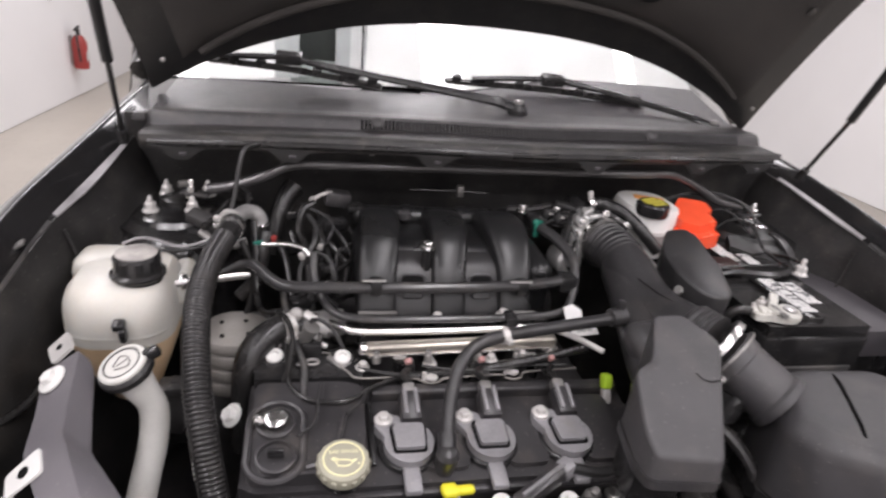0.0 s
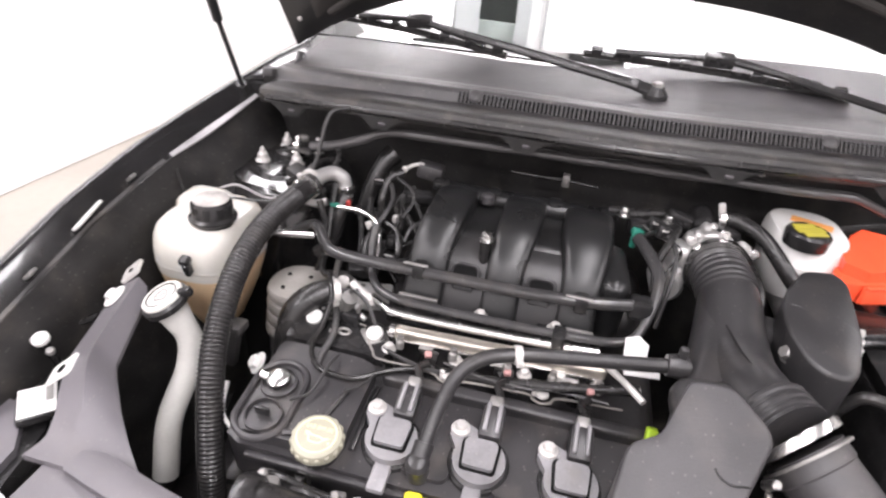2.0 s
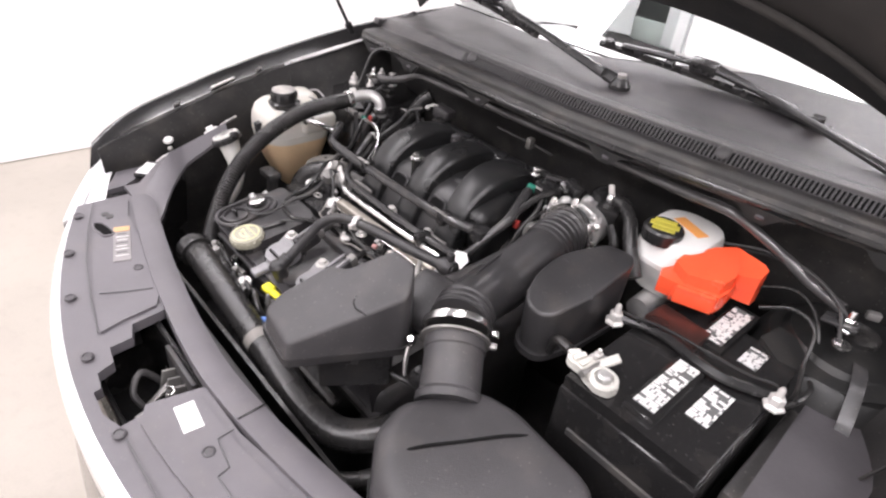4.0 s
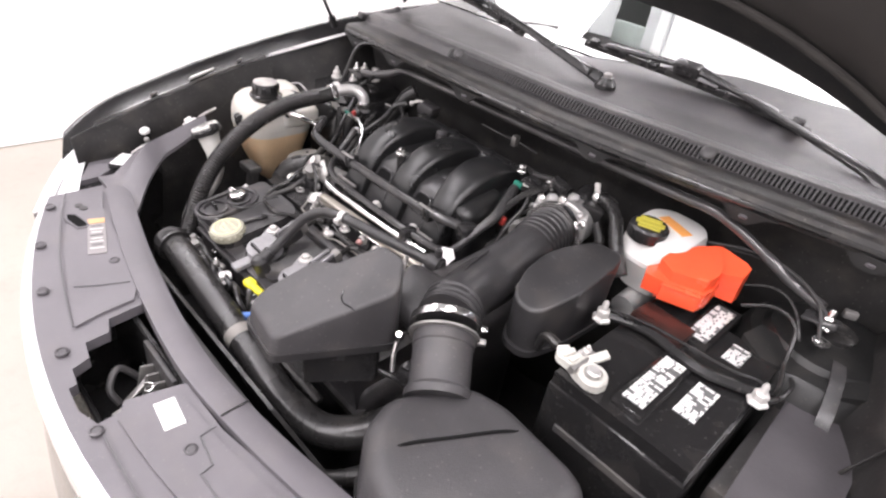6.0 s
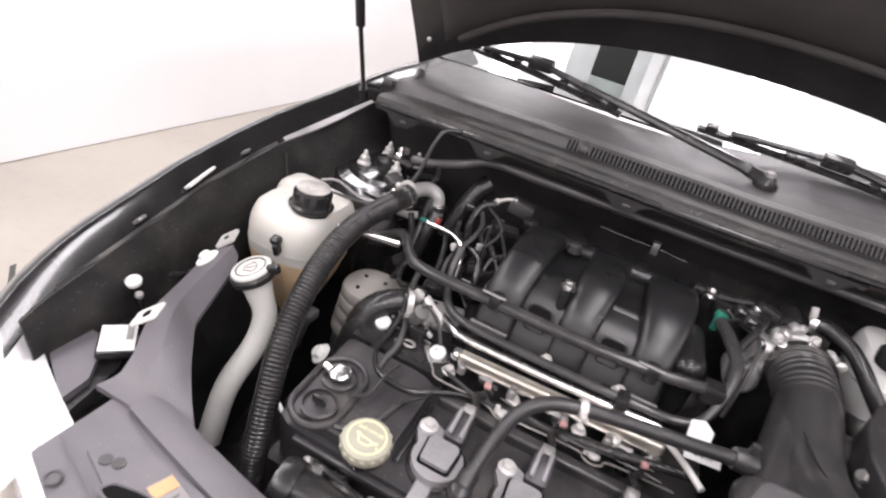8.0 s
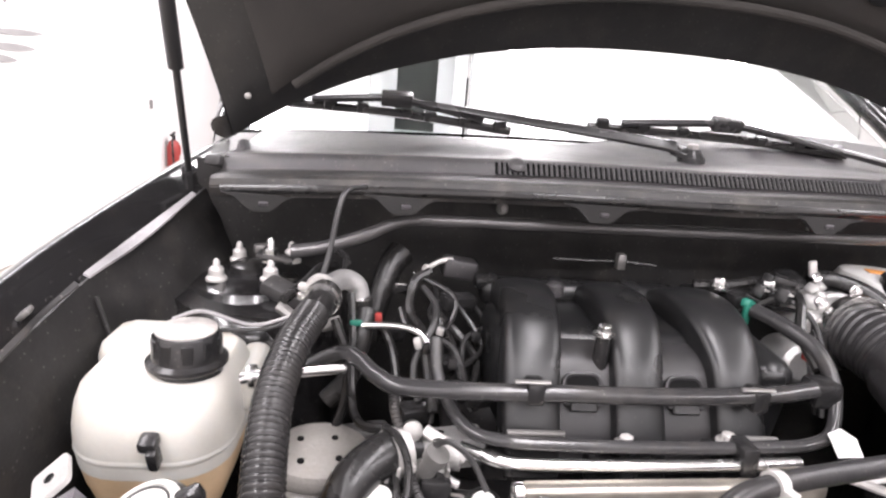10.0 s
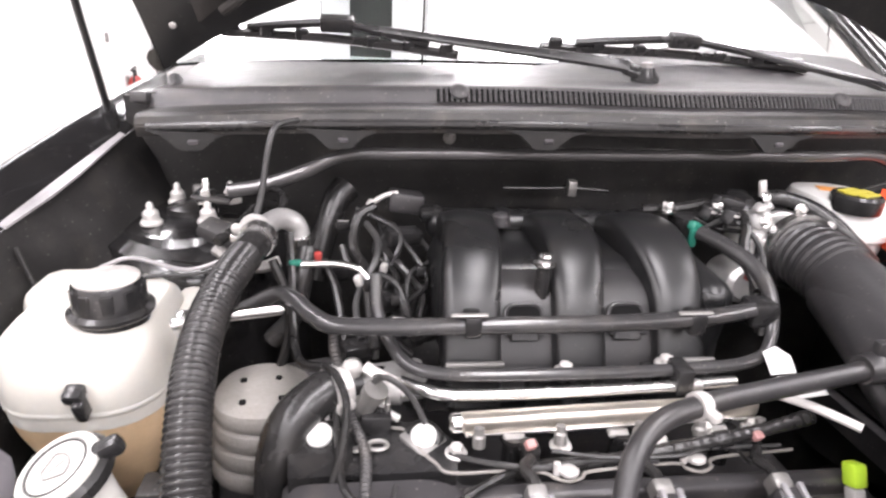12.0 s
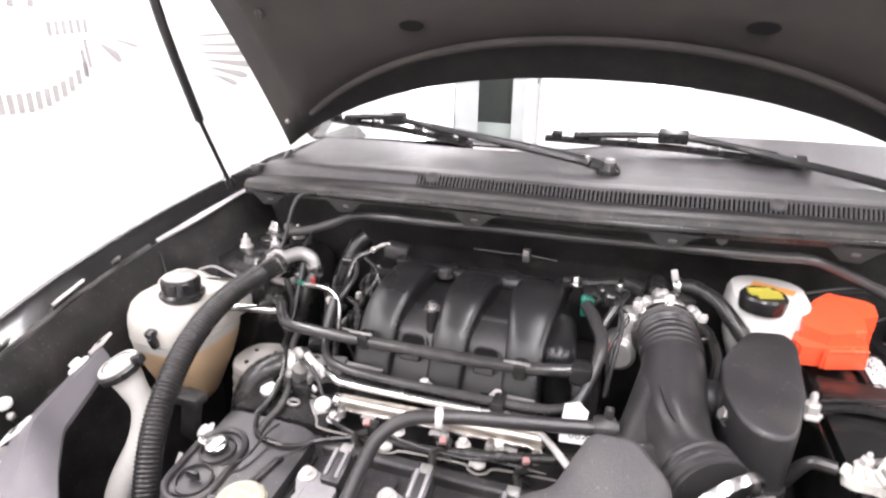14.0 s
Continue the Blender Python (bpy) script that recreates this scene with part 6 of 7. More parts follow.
solo("bent_rod", tube([(-0.375, 0.66, 0.91), (-0.365, 0.625, 0.885), (-0.34, 0.61, 0.875)], 0.0035, 8), "white", (-0.37, 0.63, 0.87), "pale bent wire rod beside the filler neck", "rod")

# ---- upper radiator hose ----
rad = thing("radiator_hose", (0.05, 0.47, 0.85), "thick black radiator hose running behind the radiator cover", "hose")
part("hose", tube([(-0.235, 0.47, 0.945), (-0.20, 0.471, 0.945), (-0.13, 0.47, 0.935), (0.0, 0.466, 0.92), (0.10, 0.462, 0.91), (0.18, 0.46, 0.902), (0.245, 0.475, 0.898), (0.285, 0.515, 0.905), (0.30, 0.56, 0.912), (0.295, 0.62, 0.91)], 0.0245, 18, 8), "rubber", rad)
part("hose_end", lathe([(0.03, -0.012), (0.032, 0), (0.03, 0.012)], aim((-0.232, 0.47, 0.945), (-0.2, 0.472, 0.945)), 20), "black", rad)
part("wear_band", lathe([(0.0248, -0.010), (0.0252, 0), (0.0248, 0.010)], aim((0.03, 0.465, 0.9175), (0.1, 0.462, 0.91)), 20), "mount", rad)
solo("lower_hose", tube([(0.26, 0.43, 0.86), (0.31, 0.45, 0.88), (0.345, 0.50, 0.90), (0.35, 0.56, 0.91)], 0.013, 12), "rubber", (0.3, 0.47, 0.84), "short black hose below the air box", "hose")

# ---- air intake ----
air = thing("air_intake", (0.33, 0.66, 0.80), "black air intake duct with filter box and resonator", "air intake")
part("throttle_body", join(lathe([(0.034, -0.05), (0.038, -0.035), (0.036, -0.012), (0.041, -0.010), (0.043, -0.004), (0.043, 0.006), (0.040, 0.008), (0.040, 0.03)], aim((0.271, 0.93, 1.110), (0.275, 0.86, 1.117)), 28), rbox(0.03, 0.04, 0.045, pose(0.226, 0.918, 1.112, 0, 0, 10), 0.008, 3)), "alu", air, "bright cast aluminium throttle body")
for p, s, r in (((0.240, 0.925, 1.140), 0.024, 20), ((0.306, 0.922, 1.138), 0.022, -20), ((0.228, 0.905, 1.088), 0.026, 10), ((0.312, 0.915, 1.088), 0.02, 0), ((0.262, 0.955, 1.146), 0.02, 35)):
    part("throttle_boss", join(rbox(s, s * 0.9, s * 0.7, pose(*p, 10, r, 25), s * 0.2, 2), lathe([(s * 0.3, 0), (s * 0.3, s * 0.6), (s * 0.2, s * 0.7)], pose(*p, 20, r), 10)), "alu", air)
part("rear_plug", rbox(0.04, 0.03, 0.03, pose(0.29, 0.975, 1.13, 0, 10, 20), 0.005), "black", air)
part("rear_plug", rbox(0.03, 0.02, 0.02, pose(0.225, 0.965, 1.15, 0, 10, -20), 0.004), "black", air)
part("throttle_motor", lathe([(0.022, 0), (0.024, 0.004), (0.024, 0.05), (0.018, 0.056)], aim((0.215, 0.94, 1.07), (0.215, 0.88, 1.075)), 24), "alu", air)
part("throttle_band", clip_band((0.2735, 0.893, 1.116), (0.275, 0.87, 1.1175), 0.0445, 0.012), "steel", air)
for dx, dz in ((-0.04, 0.035), (0.045, 0.03), (0.0, 0.052)):
    part("throttle_bolt", bolt((0.272 + dx, 0.905, 1.113 + dz), 0.0045, 0.008, True, (0, -1, 0.2)), "steel", air)
DP = [(0.273, 0.905, 1.115), (0.279, 0.86, 1.114), (0.283, 0.82, 1.105), (0.283, 0.775, 1.090), (0.284, 0.74, 1.081), (0.287, 0.70, 1.081), (0.299, 0.655, 1.087), (0.317, 0.619, 1.086)]
part("duct", tube(DP, 0.0375, 28, 24, rfun=lambda u, s: (1.03 + (0.04 if (s / 0.0095) % 1 < 0.55 else -0.015)) * (1.0 if u < 0.5 else 1.08) if u < 0.23 or u > 0.87 else 0.99 + 0.10 * math.sin(math.pi * (u - 0.2) / 0.7)), "duct", air)
part("duct_branch", tube([(0.280, 0.82, 1.096), (0.270, 0.77, 1.084), (0.258, 0.715, 1.070), (0.245, 0.665, 1.060), (0.233, 0.615, 1.050), (0.225, 0.57, 1.046)], 0.036, 24, 8, rfun=lambda u, s: 1.0 - 0.12 * u), "duct", air)
part("branch_crease", tube([(0.264, 0.750, 1.119), (0.274, 0.70, 1.119), (0.286, 0.665, 1.121)], 0.0012, 6), "black", air)
part("duct_clamp", clip_band((0.321, 0.612, 1.085), (0.334, 0.598, 1.077), 0.0462, 0.010), "steel", air, "bright steel hose clamp")
part("clamp_rim", clip_band((0.332, 0.600, 1.0785), (0.340, 0.591, 1.073), 0.0455, 0.003), "dull", air)
part("clamp_screw", join(lathe([(0.004, -0.010), (0.0055, -0.008), (0.0055, 0.008), (0.004, 0.010)], pose(0.291, 0.560, 1.070, 30, 20), 10), tube([(0.291, 0.556, 1.062), (0.294, 0.550, 1.045), (0.300, 0.545, 1.022)], 0.0035, 8)), "steel", air)
part("meter_lug", join(rbox(0.016, 0.012, 0.03, pose(0.318, 0.552, 1.035, 20, 25, 30), 0.003), rbox(0.04, 0.006, 0.006, pose(0.305, 0.540, 1.018, 0, 15, 30), 0.002)), "black", air)
part("flow_meter", lathe([(0.041, 0), (0.041, 0.02), (0.039, 0.022), (0.039, 0.075), (0.043, 0.08), (0.043, 0.09)], aim((0.329, 0.604, 1.080), (0.390, 0.540, 1.038)), 28), "lid", air, "smooth black air flow meter tube")
part("meter_plug", rbox(0.03, 0.03, 0.035, pose(0.322, 0.560, 1.025, 0, 30, 20), 0.006), "black", air)
part("meter_lead", tube([(0.32, 0.57, 0.995), (0.345, 0.53, 0.97), (0.36, 0.50, 0.93), (0.35, 0.48, 0.88)], 0.009, 10), "rubber", air)
BOX = [(0.350, 0.492), (0.372, 0.55), (0.402, 0.592), (0.45, 0.602), (0.57, 0.590), (0.59, 0.572), (0.575, 0.50), (0.535, 0.42), (0.49, 0.39), (0.42, 0.405), (0.368, 0.445)]
fbox = part("filter_lid", soft_box(BOX, 0.95, r=0.013, edge=0.026, draft=0.03, top=lambda x, y: 1.066 - 0.06 * max(0, 0.424 + 0.55 * (y - 0.46) - x)), "lid", air, "black filter box lid with a moulded seam")
# black bead on the lid stands for the shade in its groove
part("lid_crease", tube([(0.405, 0.425, 1.050), (0.424, 0.46, 1.0672), (0.449, 0.505, 1.0682), (0.475, 0.553, 1.0680), (0.493, 0.585, 1.060)], 0.0022, 8), "void", fbox, "dark moulded crease")
part("filter_body", prism([(0.48 + (x - 0.48) * 1.05, 0.50 + (y - 0.50) * 1.05) for x, y in BOX], 0.80, 0.948, 0.006), "black", air)
part("lid_latch", rbox(0.02, 0.012, 0.04, pose(0.52, 0.612, 0.96), 0.003), "steel", fbox)
# resonator in front of the duct
RES = [(0.131, 0.433), (0.207, 0.423), (0.275, 0.558), (0.270, 0.572), (0.240, 0.602), (0.198, 0.600), (0.177, 0.552), (0.170, 0.540), (0.142, 0.526), (0.127, 0.458)]
rez = part("resonator", soft_box(RES, 1.045, lambda x, y: 1.0745 + 0.43 * (y - 0.43), 0.010, 0.006, 0.03), "lid", air, "black resonator box with a sloping flat top")
part("resonator_rim", prism(fillet([(0.2 + (x - 0.2) * 1.07, 0.515 + (y - 0.515) * 1.06) for x, y in RES], 0.010), 1.034, 1.046, 0.003), "duct", rez)
part("resonator_base", prism([(0.2 + (x - 0.2) * 0.8, 0.54 + (y - 0.54) * 0.6) for x, y in RES], 0.965, 1.035, 0.006), "black", rez)
part("resonator_line", tube([(x, y, 1.0762 + 0.43 * (y - 0.43) - d) for x, y, d in ((0.219, 0.520, 0), (0.224, 0.513, 0), (0.234, 0.509, 0), (0.245, 0.511, 0.001), (0.252, 0.514, 0.005))], 0.0011, 6), "black", rez)
part("resonator_neck", rbox(0.085, 0.09, 0.045, pose(0.246, 0.630, 1.070, 20, 0, 10), 0.018, 3), "duct", rez)
# side chamber beside the battery
SIDE = [(0.346, 0.714), (0.332, 0.752), (0.331, 0.795), (0.341, 0.822), (0.368, 0.864), (0.408, 0.870), (0.420, 0.852), (0.417, 0.765), (0.402, 0.707), (0.388, 0.696), (0.362, 0.698)]
side_box = part("side_chamber", soft_box(SIDE, 1.045, lambda x, y: 1.117 + 0.24 * (y - 0.70), 0.011, 0.005, -0.04), "duct", air, "black side chamber with a flat creased lid")
part("chamber_rim", prism(fillet([(0.385 + (x - 0.385) * 1.03, 0.79 + (y - 0.79) * 1.03) for x, y in SIDE], 0.014), 1.035, 1.045, 0.003), "duct", side_box)
part("chamber_line", tube([(x, y, 1.117 + 0.24 * (y - 0.70) - d) for x, y, d in ((0.336, 0.795, 0.003), (0.345, 0.794, 0), (0.372, 0.789, 0), (0.398, 0.781, 0), (0.412, 0.770, 0.001), (0.417, 0.764, 0.004))], 0.0012, 6), "lamp_grey", side_box)
part("chamber_neck", rbox(0.06, 0.05, 0.05, pose(0.325, 0.80, 1.08, 0, 0, 10), 0.02, 3), "duct", side_box)
part("chamber_nut", bolt((0.342, 0.745, 1.10), 0.008, 0.012, True, (-0.8, -0.3, 0.4)), "dull", side_box)

# ---- brake fluid reservoir ----
res = thing("brake_reservoir", (0.415, 1.0, 1.03), "white brake fluid reservoir with black and yellow cap", "fluid reservoir")
part("body", loft([rrect(0.412, 1.008, z + 0.015, 0.114 * k, 0.140 * k, 0.045 * k, 6) for z, k in ((1.04, 0.75), (1.06, 0.85), (1.09, 0.92), (1.094, 1.0), (1.102, 1.0), (1.106, 0.96), (1.13, 0.93), (1.14, 0.86), (1.143, 0.6))]), "white", res)
rcap = part("cap", lathe([(0.03, 1.146), (0.031, 1.150), (0.031, 1.165), (0.028, 1.169), (0.015, 1.169)], pose(0.397, 0.963, 0), 28), "black", res)
part("yellow_print", join(rbox(0.044, 0.014, 0.002, pose(0.397, 0.963, 1.170, 0, 0, 20), 0.0008, 1), rbox(0.034, 0.010, 0.002, pose(0.392, 0.975, 1.170, 0, 0, 20), 0.0008, 1), rbox(0.034, 0.010, 0.002, pose(0.402, 0.950, 1.170, 0, 0, 20), 0.0008, 1)), "mustard", rcap)
part("orange_patch", rbox(0.058, 0.021, 0.0016, pose(0.417, 1.014, 1.1590, 0, 0, -22), 0.0006, 1), "patch", res)
part("master_cylinder", lathe([(0.02, 0), (0.022, 0.1), (0.03, 0.11), (0.03, 0.13)], aim((0.415, 0.93, 1.03), (0.415, 1.1, 1.04)), 20), "alu", res)
solo("brake_hose", tube([(0.285, 0.995, 1.15), (0.31, 0.99, 1.152), (0.338, 0.968, 1.146), (0.358, 0.945, 1.132), (0.378, 0.928, 1.112), (0.40, 0.915, 1.09)], 0.0115, 12), "rubber", (0.33, 0.97, 1.08), "black rubber hose curving past the brake reservoir", "hose")
hc = thing("hose_clip", (0.282, 0.993, 1.13), "bright spring clip on a rubber hose", "hose clip")
part("band", clip_band((0.287, 0.994, 1.15), (0.295, 0.993, 1.151), 0.012, 0.01), "steel", hc)
part("ear", rbox(0.010, 0.006, 0.022, pose(0.281, 0.99, 1.166, 0, -15), 0.002), "pale", hc)
solo("vacuum_valve", join(lathe([(0.018, -0.02), (0.02, 0), (0.014, 0.02)], pose(0.26, 1.0, 1.14, 90), 16), tube([(0.26, 0.99, 1.14), (0.255, 0.97, 1.12), (0.25, 0.95, 1.10)], 0.01, 10)), "black", (0.26, 1.0, 1.09), "black vacuum valve behind the throttle body", "valve")

# ---- battery ----
bat = thing("car_battery", (0.553, 0.815, 0.87), "black car battery with white warning labels in its tray", "battery")
part("case", rbox(0.194, 0.29, 0.19, pose(0.553, 0.815, 0.965), 0.006), "gloss", bat)
part("top", prism([(0.46, 0.674), (0.646, 0.674), (0.646, 0.956), (0.46, 0.956)], 1.058, 1.078, 0.004), "gloss", bat)
part("front_groove", rbox(0.15, 0.004, 0.012, pose(0.56, 0.669, 1.0), 0.001, 1), "dusty", bat)
for x, y, w, d, raised in ((0.545, 0.938, 0.029, 0.106, 1), (0.5525, 0.758, 0.029, 0.112, 1), (0.602, 0.781, 0.029, 0.075, 0), (0.597, 0.912, 0.026, 0.045, 0)):
    top = 1.078
    if raised:
        part("vent_cover", rbox(w + 0.014, d + 0.024, 0.012, pose(x, y, 1.080), 0.004), "gloss", bat)
        top = 1.0865
    lab = part("label", rbox(w, d, 0.0010, pose(x, y, top + 0.0004), 0.0003, 1), "ink", bat, "black label with dense white print")
    rng = random.Random(int(x * 1000))
    rows = int(d / 0.0056)
    for k in range(rows):
        at = -0.5
        while at < 0.42:
            bw = min(rng.uniform(0.15, 0.6), 0.5 - at)
            if rng.random() < 0.8:
                part("text_bar", rbox(w * bw, rng.choice((0.0038, 0.0046, 0.0052)), 0.0008, pose(x + w * (at + bw / 2), y - d * 0.5 + 0.0028 + 0.0056 * k, top + 0.0013), 0.0002, 1), "paper", lab)
            at += bw + 0.07
NT = pose(0.490, 0.696, 1.080, 0, 0, -8)
neg = part("negative_clamp", prism(fillet([(-0.046, -0.010), (-0.036, -0.015), (-0.018, -0.012), (-0.006, -0.017), (0.014, -0.018), (0.028, -0.010), (0.029, 0.007), (0.016, 0.014), (-0.004, 0.011), (-0.018, 0.014), (-0.044, 0.010)], 0.004), 0.0, 0.011, 0.003, NT, 2), "oxide", bat, "pale oxidised lead clamp on the negative post")
part("clamp_ring", lathe([(0.019, 0.008), (0.019, 0.015), (0.0165, 0.018), (0.0125, 0.018), (0.0115, 0.014)], NT @ pose(0.010, -0.002, 0, 4, 3), 20), "oxide", neg)
part("post", lathe([(0.0112, 0.0), (0.0098, 0.020), (0.007, 0.0225), (0.002, 0.0225)], NT @ pose(0.010, -0.002, 0), 20), "alu", neg)
part("clamp_tab", rbox(0.013, 0.030, 0.006, NT @ pose(-0.004, 0.020, 0.020, 24, 6, -24), 0.002, 2), "oxide", neg)
for k in range(4):
    part("crimp", rbox(0.008, 0.024 - 0.002 * k, 0.007, NT @ pose(-0.013 - 0.010 * k, -0.001 + 0.002 * (k % 2), 0.0135 - 0.002 * (k % 2), 5 * (k % 3 - 1), 8, 14 - 11 * k), 0.0022, 2), "oxide", neg)
part("clamp_bolt", lathe([(0.005, -0.030), (0.005, -0.024), (0.003, -0.023), (0.003, 0.010), (0.006, 0.011), (0.006, 0.017), (0.003, 0.018)], aim(NT @ Vector((-0.010, 0.006, 0.016)), NT @ Vector((-0.012, 0.030, 0.016))), 8), "dull", neg)
part("clamp_nut", join(bolt(NT @ Vector((-0.022, 0.022, 0.006)), 0.007, 0.012), lathe([(0.003, 0.010), (0.003, 0.018), (0.002, 0.019)], NT @ pose(-0.022, 0.022, 0.006), 10)), "pale", neg, "bright clamp nut")
part("ground_cable", tube([NT @ Vector((-0.05, 0, 0.010)), NT @ Vector((-0.075, 0.002, 0.006)), NT @ Vector((-0.09, 0.01, -0.03))], 0.007, 10), "rubber", neg)
hold = part("hold_down", sheet(lambda u, v: (0.437 + 0.218 * u, 0.808 + 0.034 * u + 0.012 * math.sin(7 * u) + 0.018 * v, 1.092 + 0.003 * math.sin(math.pi * u) - 0.004 * abs(2 * v - 1)), 20, 4, 0.004), "black", bat, "thin black hold-down strap across the battery")
for x, y in ((0.438, 0.808), (0.652, 0.842)):
    part("hold_nut", stud_shape((x, y, 1.083), 0.028, 0.0045), "pale", hold)
part("cable", tube([(0.44, 0.82, 1.097), (0.50, 0.838, 1.099), (0.56, 0.842, 1.100), (0.61, 0.85, 1.098), (0.64, 0.87, 1.092), (0.655, 0.86, 1.09)], 0.0022, 8), "black", bat)


ocap = part("terminal_cover", prism([(0.440, 0.902), (0.468, 0.906), (0.521, 0.925), (0.523, 0.946), (0.520, 0.984), (0.545, 0.991), (0.545, 1.011), (0.535, 1.018), (0.490, 1.026), (0.444, 0.955), (0.432, 0.921)], 1.100, 1.130, 0.002, seg=3, top=lambda x, y: 1.127 + 0.03 * (y - 0.90)), "orange", bat, "orange red positive terminal cover")
part("cover_hump", prism([(0.444, 0.930), (0.472, 0.914), (0.517, 0.931), (0.521, 0.960), (0.514, 0.984), (0.489, 1.023), (0.468, 1.000), (0.445, 0.953)], 1.124, 1.150, 0.0025, seg=3, top=lambda x, y: 1.144 + 0.14 * (y - 0.914) - 0.06 * max(0, 0.462 - x)), "orange", ocap)
part("cover_wing", prism([(0.508, 0.978), (0.522, 0.978), (0.545, 0.989), (0.545, 1.010), (0.535, 1.017), (0.490, 1.024)], 1.124, 1.150, 0.004, seg=3, top=lambda x, y: 1.143 + 0.32 * (y - 0.972)), "orange", ocap)
FL = pose(0.4935, 0.911, 1.113, -4, 0, 20.5)
part("cover_flap", rbox(0.056, 0.008, 0.026, FL, 0.0022, 2), "orange", ocap)
part("cover_lip", rbox(0.054, 0.007, 0.004, FL @ pose(0, -0.003, 0.013, 10), 0.0015, 2), "orange", ocap)
part("cover_seam", rbox(0.002, 0.004, 0.024, FL @ pose(-0.030, -0.001, 0, 0, 6), 0.0006, 1), "orange", ocap)
part("fuse_block", rbox(0.08, 0.05, 0.02, pose(0.50, 0.872, 1.082, 0, 0, -3), 0.004), "maroon", bat)
solo("battery_wire", tube([(0.56, 0.985, 1.11), (0.60, 0.99, 1.13), (0.635, 0.975, 1.125), (0.648, 0.94, 1.09), (0.66, 0.90, 1.08), (0.662, 0.86, 1.08)], 0.003, 10), "rubber", (0.61, 0.95, 1.07), "grey wire looping past the battery", "wire")
solo("battery_wire", tube([(0.53, 1.005, 1.12), (0.58, 1.02, 1.14), (0.62, 1.01, 1.13), (0.655, 0.98, 1.09)], 0.0022, 8), "rubber", (0.6, 1.0, 1.08), "black wire looping behind the battery", "wire")
solo("battery_tray", prism([(0.44, 0.655), (0.665, 0.655), (0.665, 0.975), (0.44, 0.975)], 0.83, 0.868, 0.006), "dark", (0.553, 0.815, 0.83), "black moulded tray under the battery", "tray")
solo("tray_rail", rbox(0.03, 0.30, 0.03, pose(0.678, 0.87, 1.02, 0, 0, 0), 0.004), "dusty", (0.678, 0.87, 1.0), "dusty rail beside the battery", "rail")

# ---- fuse box ----
fuse = thing("fuse_box", (0.735, 0.84, 0.86), "dark grey fuse box lid beside the battery", "fuse box")
part("lid", prism([(0.684, 0.70), (0.78, 0.70), (0.776, 0.978), (0.672, 0.978)], 1.0, 1.05, 0.006, seg=3), "pin", fuse)
part("body", prism([(0.695, 0.71), (0.77, 0.71), (0.765, 0.975), (0.69, 0.975)], 0.86, 1.0, 0.004), "black", fuse)
part("lid_latch", rbox(0.02, 0.02, 0.03, pose(0.70, 0.992, 1.02), 0.004), "dusty", fuse)

# ---- loose wiring and small fittings ----
def cable(pts, r, material="rubber", name="cable", parent=None):
    return part(name, tube(pts, r, 8, 6), material, parent or eng)


# behind the coolant tank and round the left tower
cable([(-0.39, 0.90, 1.12), (-0.37, 0.94, 1.13), (-0.36, 0.975, 1.135), (-0.345, 1.0, 1.13)], 0.006)
cable([(-0.345, 0.92, 1.125), (-0.33, 0.945, 1.14), (-0.33, 0.97, 1.15), (-0.345, 1.0, 1.15), (-0.37, 1.02, 1.145)], 0.0045)
cable([(-0.40, 0.93, 1.10), (-0.375, 0.915, 1.09), (-0.35, 0.915, 1.085), (-0.33, 0.92, 1.09)], 0.007, "dull", "heater_line")
cable([(-0.335, 0.90, 1.10), (-0.32, 0.89, 1.06), (-0.318, 0.875, 1.02), (-0.33, 0.86, 0.98)], 0.0055)
cable([(-0.285, 0.945, 1.08), (-0.27, 0.92, 1.06), (-0.262, 0.895, 1.03), (-0.255, 0.86, 1.0)], 0.005)
cable([(-0.262, 0.94, 1.10), (-0.25, 0.915, 1.085), (-0.205, 0.90, 1.075), (-0.19, 0.875, 1.05), (-0.195, 0.845, 1.035)], 0.0045)
cable([(-0.235, 0.965, 1.12), (-0.222, 0.935, 1.11), (-0.225, 0.905, 1.095), (-0.245, 0.88, 1.06), (-0.24, 0.85, 1.03)], 0.004, "wire")
for x, y, z, r in ((-0.262, 0.985, 1.11, 30), (-0.235, 0.905, 1.065, -20), (-0.20, 0.86, 1.045, 15)):
    part("fir_clip", rbox(0.022, 0.012, 0.012, pose(x, y, z, 15, 10, r), 0.003), "black", eng)
    # small dull bar in place of a highlight along the clip
    part("clip_glint", rbox(0.016, 0.002, 0.003, pose(x, y - 0.005, z + 0.007, 15, 10, r), 0.001, 1), "dull", eng)
# sensor pigtail and bracket between manifold and thermostat
part("coolant_sensor", lathe([(0.009, 0), (0.009, 0.018), (0.012, 0.02), (0.012, 0.03)], pose(-0.235, 0.765, 1.005, 15, 20), 14), "dull", eng)
part("spring_clip", clip_band((-0.222, 0.79, 1.012), (-0.21, 0.787, 1.012), 0.018, 0.008), "steel", eng)
cable([(-0.228, 0.765, 1.035), (-0.215, 0.755, 1.045), (-0.195, 0.75, 1.03), (-0.18, 0.74, 1.005)], 0.003, "wire")
cable([(-0.275, 0.80, 1.03), (-0.262, 0.775, 1.035), (-0.252, 0.75, 1.02), (-0.255, 0.72, 0.995), (-0.262, 0.69, 0.985)], 0.004)
# along the rail
for x in (-0.135, -0.06, 0.015, 0.075, 0.135):
    part("rail_stud", lathe([(0.006, 0), (0.006, 0.010), (0.0045, 0.012), (0.0045, 0.018)], pose(x, 0.712, 1.0, -10), 10), "dull", eng)
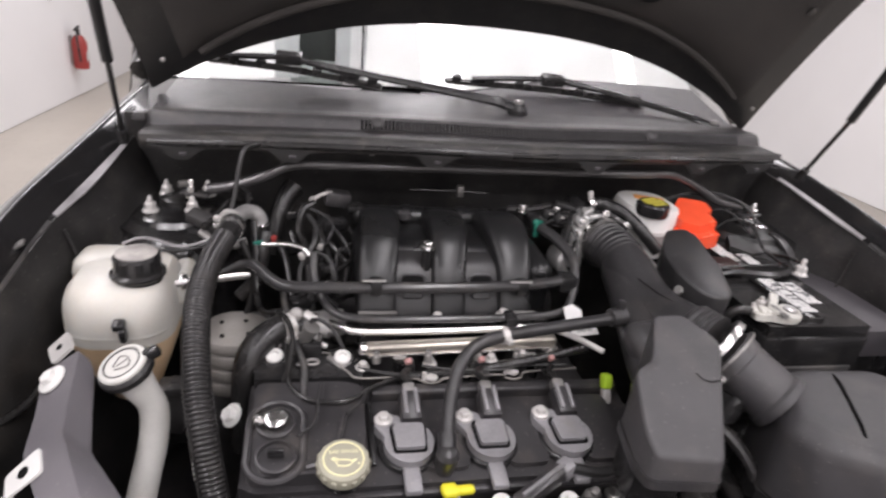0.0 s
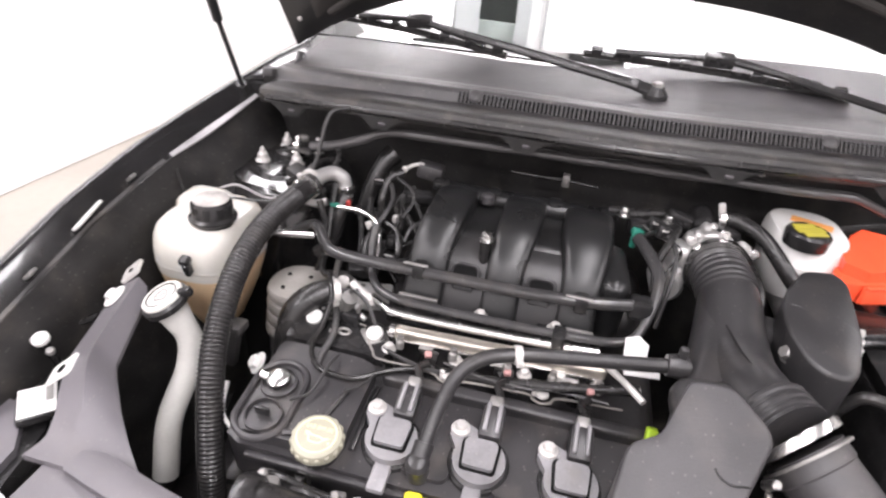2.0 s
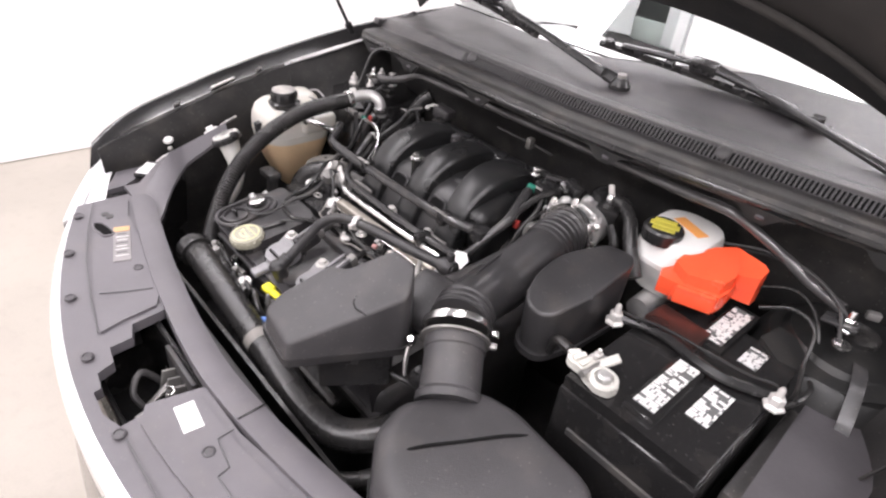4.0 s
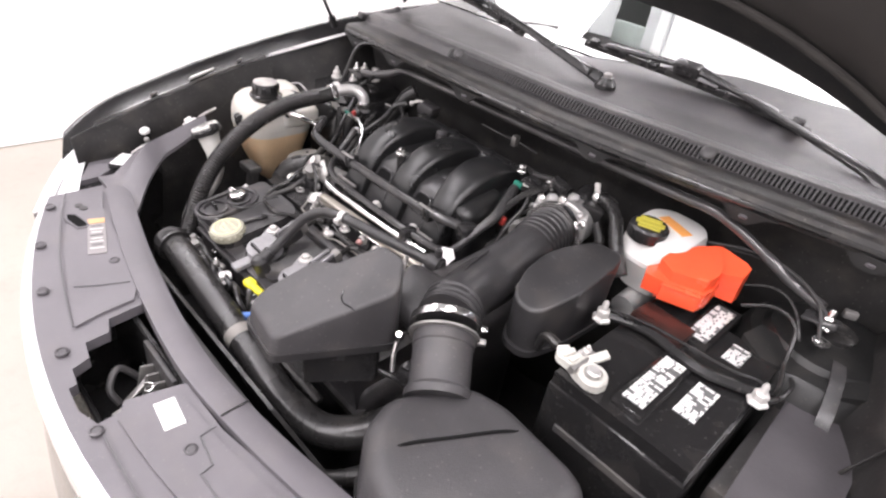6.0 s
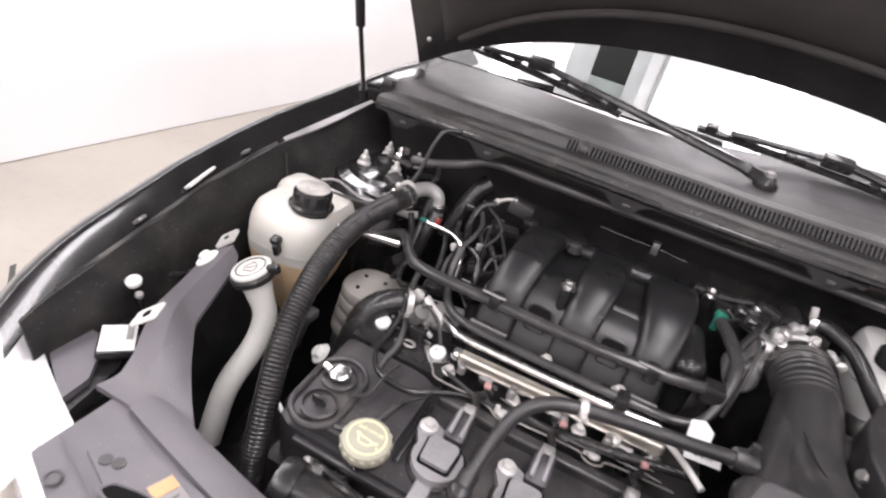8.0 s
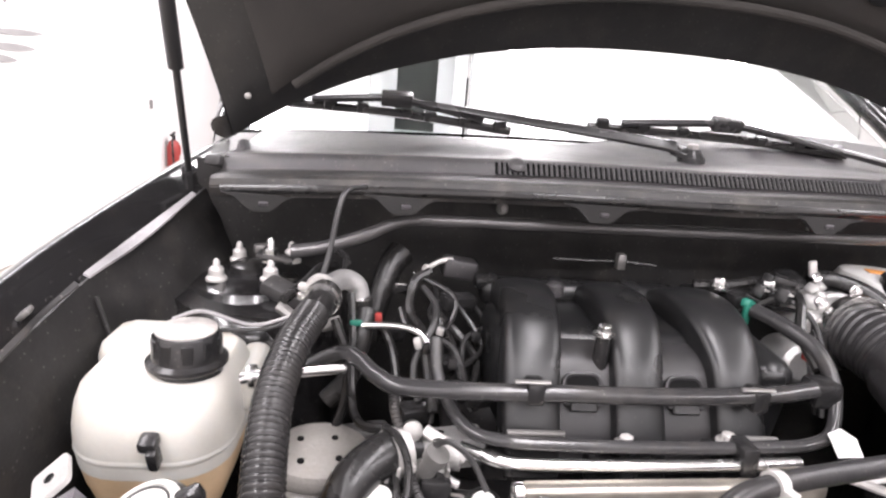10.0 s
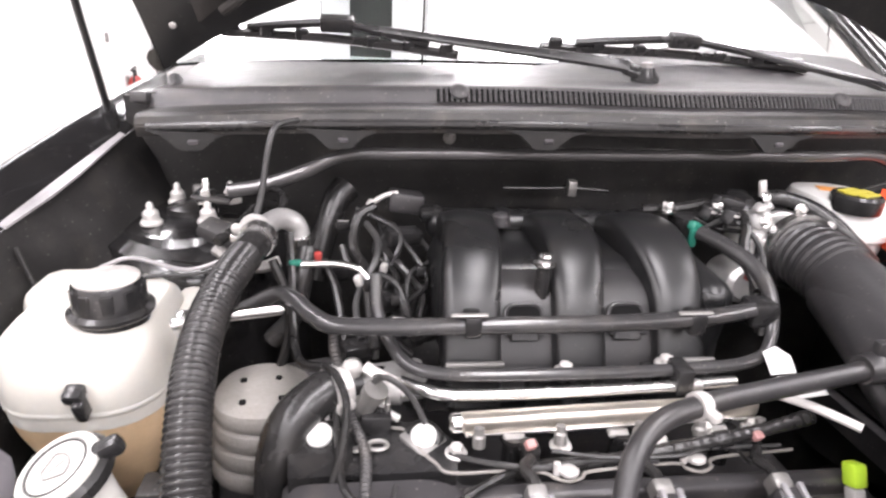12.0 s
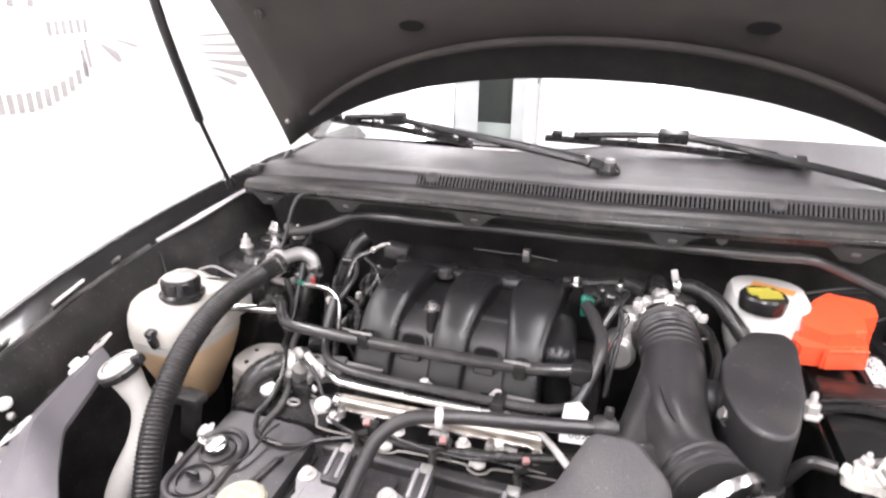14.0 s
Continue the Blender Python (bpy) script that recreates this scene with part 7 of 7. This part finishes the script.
cable([(-0.16, 0.72, 0.985), (-0.12, 0.70, 0.99), (-0.08, 0.695, 0.988), (-0.03, 0.70, 0.99), (0.03, 0.698, 0.988)], 0.003, "wire")
# round the throttle
cable([(0.20, 0.955, 1.135), (0.215, 0.935, 1.15), (0.205, 0.90, 1.145), (0.19, 0.87, 1.12), (0.188, 0.83, 1.095)], 0.006)
cable([(0.235, 0.985, 1.14), (0.20, 0.985, 1.145), (0.16, 0.98, 1.14), (0.12, 0.99, 1.135)], 0.007)
cable([(0.31, 0.965, 1.12), (0.335, 0.945, 1.10), (0.345, 0.90, 1.08), (0.335, 0.86, 1.05)], 0.008)
for x, y, z in ((0.185, 0.945, 1.145), (0.215, 0.975, 1.15), (0.195, 0.915, 1.15)):
    part("sensor_plug", rbox(0.022, 0.016, 0.018, pose(x, y, z, 10, 15, 30), 0.003), "black", eng)
    # small pale bar in place of a highlight on the plug face
    part("plug_glint", rbox(0.012, 0.002, 0.004, pose(x, y - 0.009, z + 0.004, 10, 15, 30), 0.001, 1), "pale", eng)
# in front of the valve cover
cable([(-0.26, 0.52, 0.92), (-0.22, 0.515, 0.94), (-0.17, 0.51, 0.935), (-0.11, 0.512, 0.925), (-0.07, 0.508, 0.92)], 0.005)
cable([(0.02, 0.505, 0.925), (0.06, 0.50, 0.935), (0.10, 0.502, 0.93), (0.13, 0.508, 0.915)], 0.006, "wire")
for x, z in ((-0.235, 0.93), (-0.145, 0.925), (0.045, 0.925), (0.125, 0.93)):
    part("front_fitting", join(rbox(0.02, 0.016, 0.02, pose(x, 0.515, z, 10, 10, 20), 0.004), lathe([(0.006, 0.008), (0.006, 0.018), (0.004, 0.02)], pose(x, 0.515, z, 20), 8)), "dull", eng)
part("grey_plug", rbox(0.034, 0.024, 0.026, pose(-0.235, 0.485, 0.945, 5, 0, 20), 0.006), "coil", eng)
# beside the battery and the brake reservoir
cable([(0.45, 1.06, 1.12), (0.52, 1.06, 1.15), (0.59, 1.045, 1.16), (0.64, 1.02, 1.15), (0.665, 0.985, 1.12)], 0.0028, "wire", "battery_lead", bat)
cable([(0.445, 1.04, 1.14), (0.53, 1.045, 1.165), (0.60, 1.035, 1.165), (0.66, 1.01, 1.145)], 0.0025, "wire", "battery_lead", bat)
cable([(0.665, 0.93, 1.08), (0.672, 0.90, 1.09), (0.67, 0.86, 1.095), (0.662, 0.845, 1.09)], 0.0035, "rubber", "battery_lead", bat)
part("right_strap", sheet(lambda u, v: (0.690 + 0.030 * u + 0.018 * v, 0.985 - 0.09 * u, 1.105 - 0.085 * u * u), 12, 3, 0.004), "bar", bat, "curved satin black strap")
part("ground_eye", lathe([(0.012, 0), (0.012, 0.003), (0.007, 0.004)], pose(0.668, 0.985, 1.118), 16), "steel", bat)
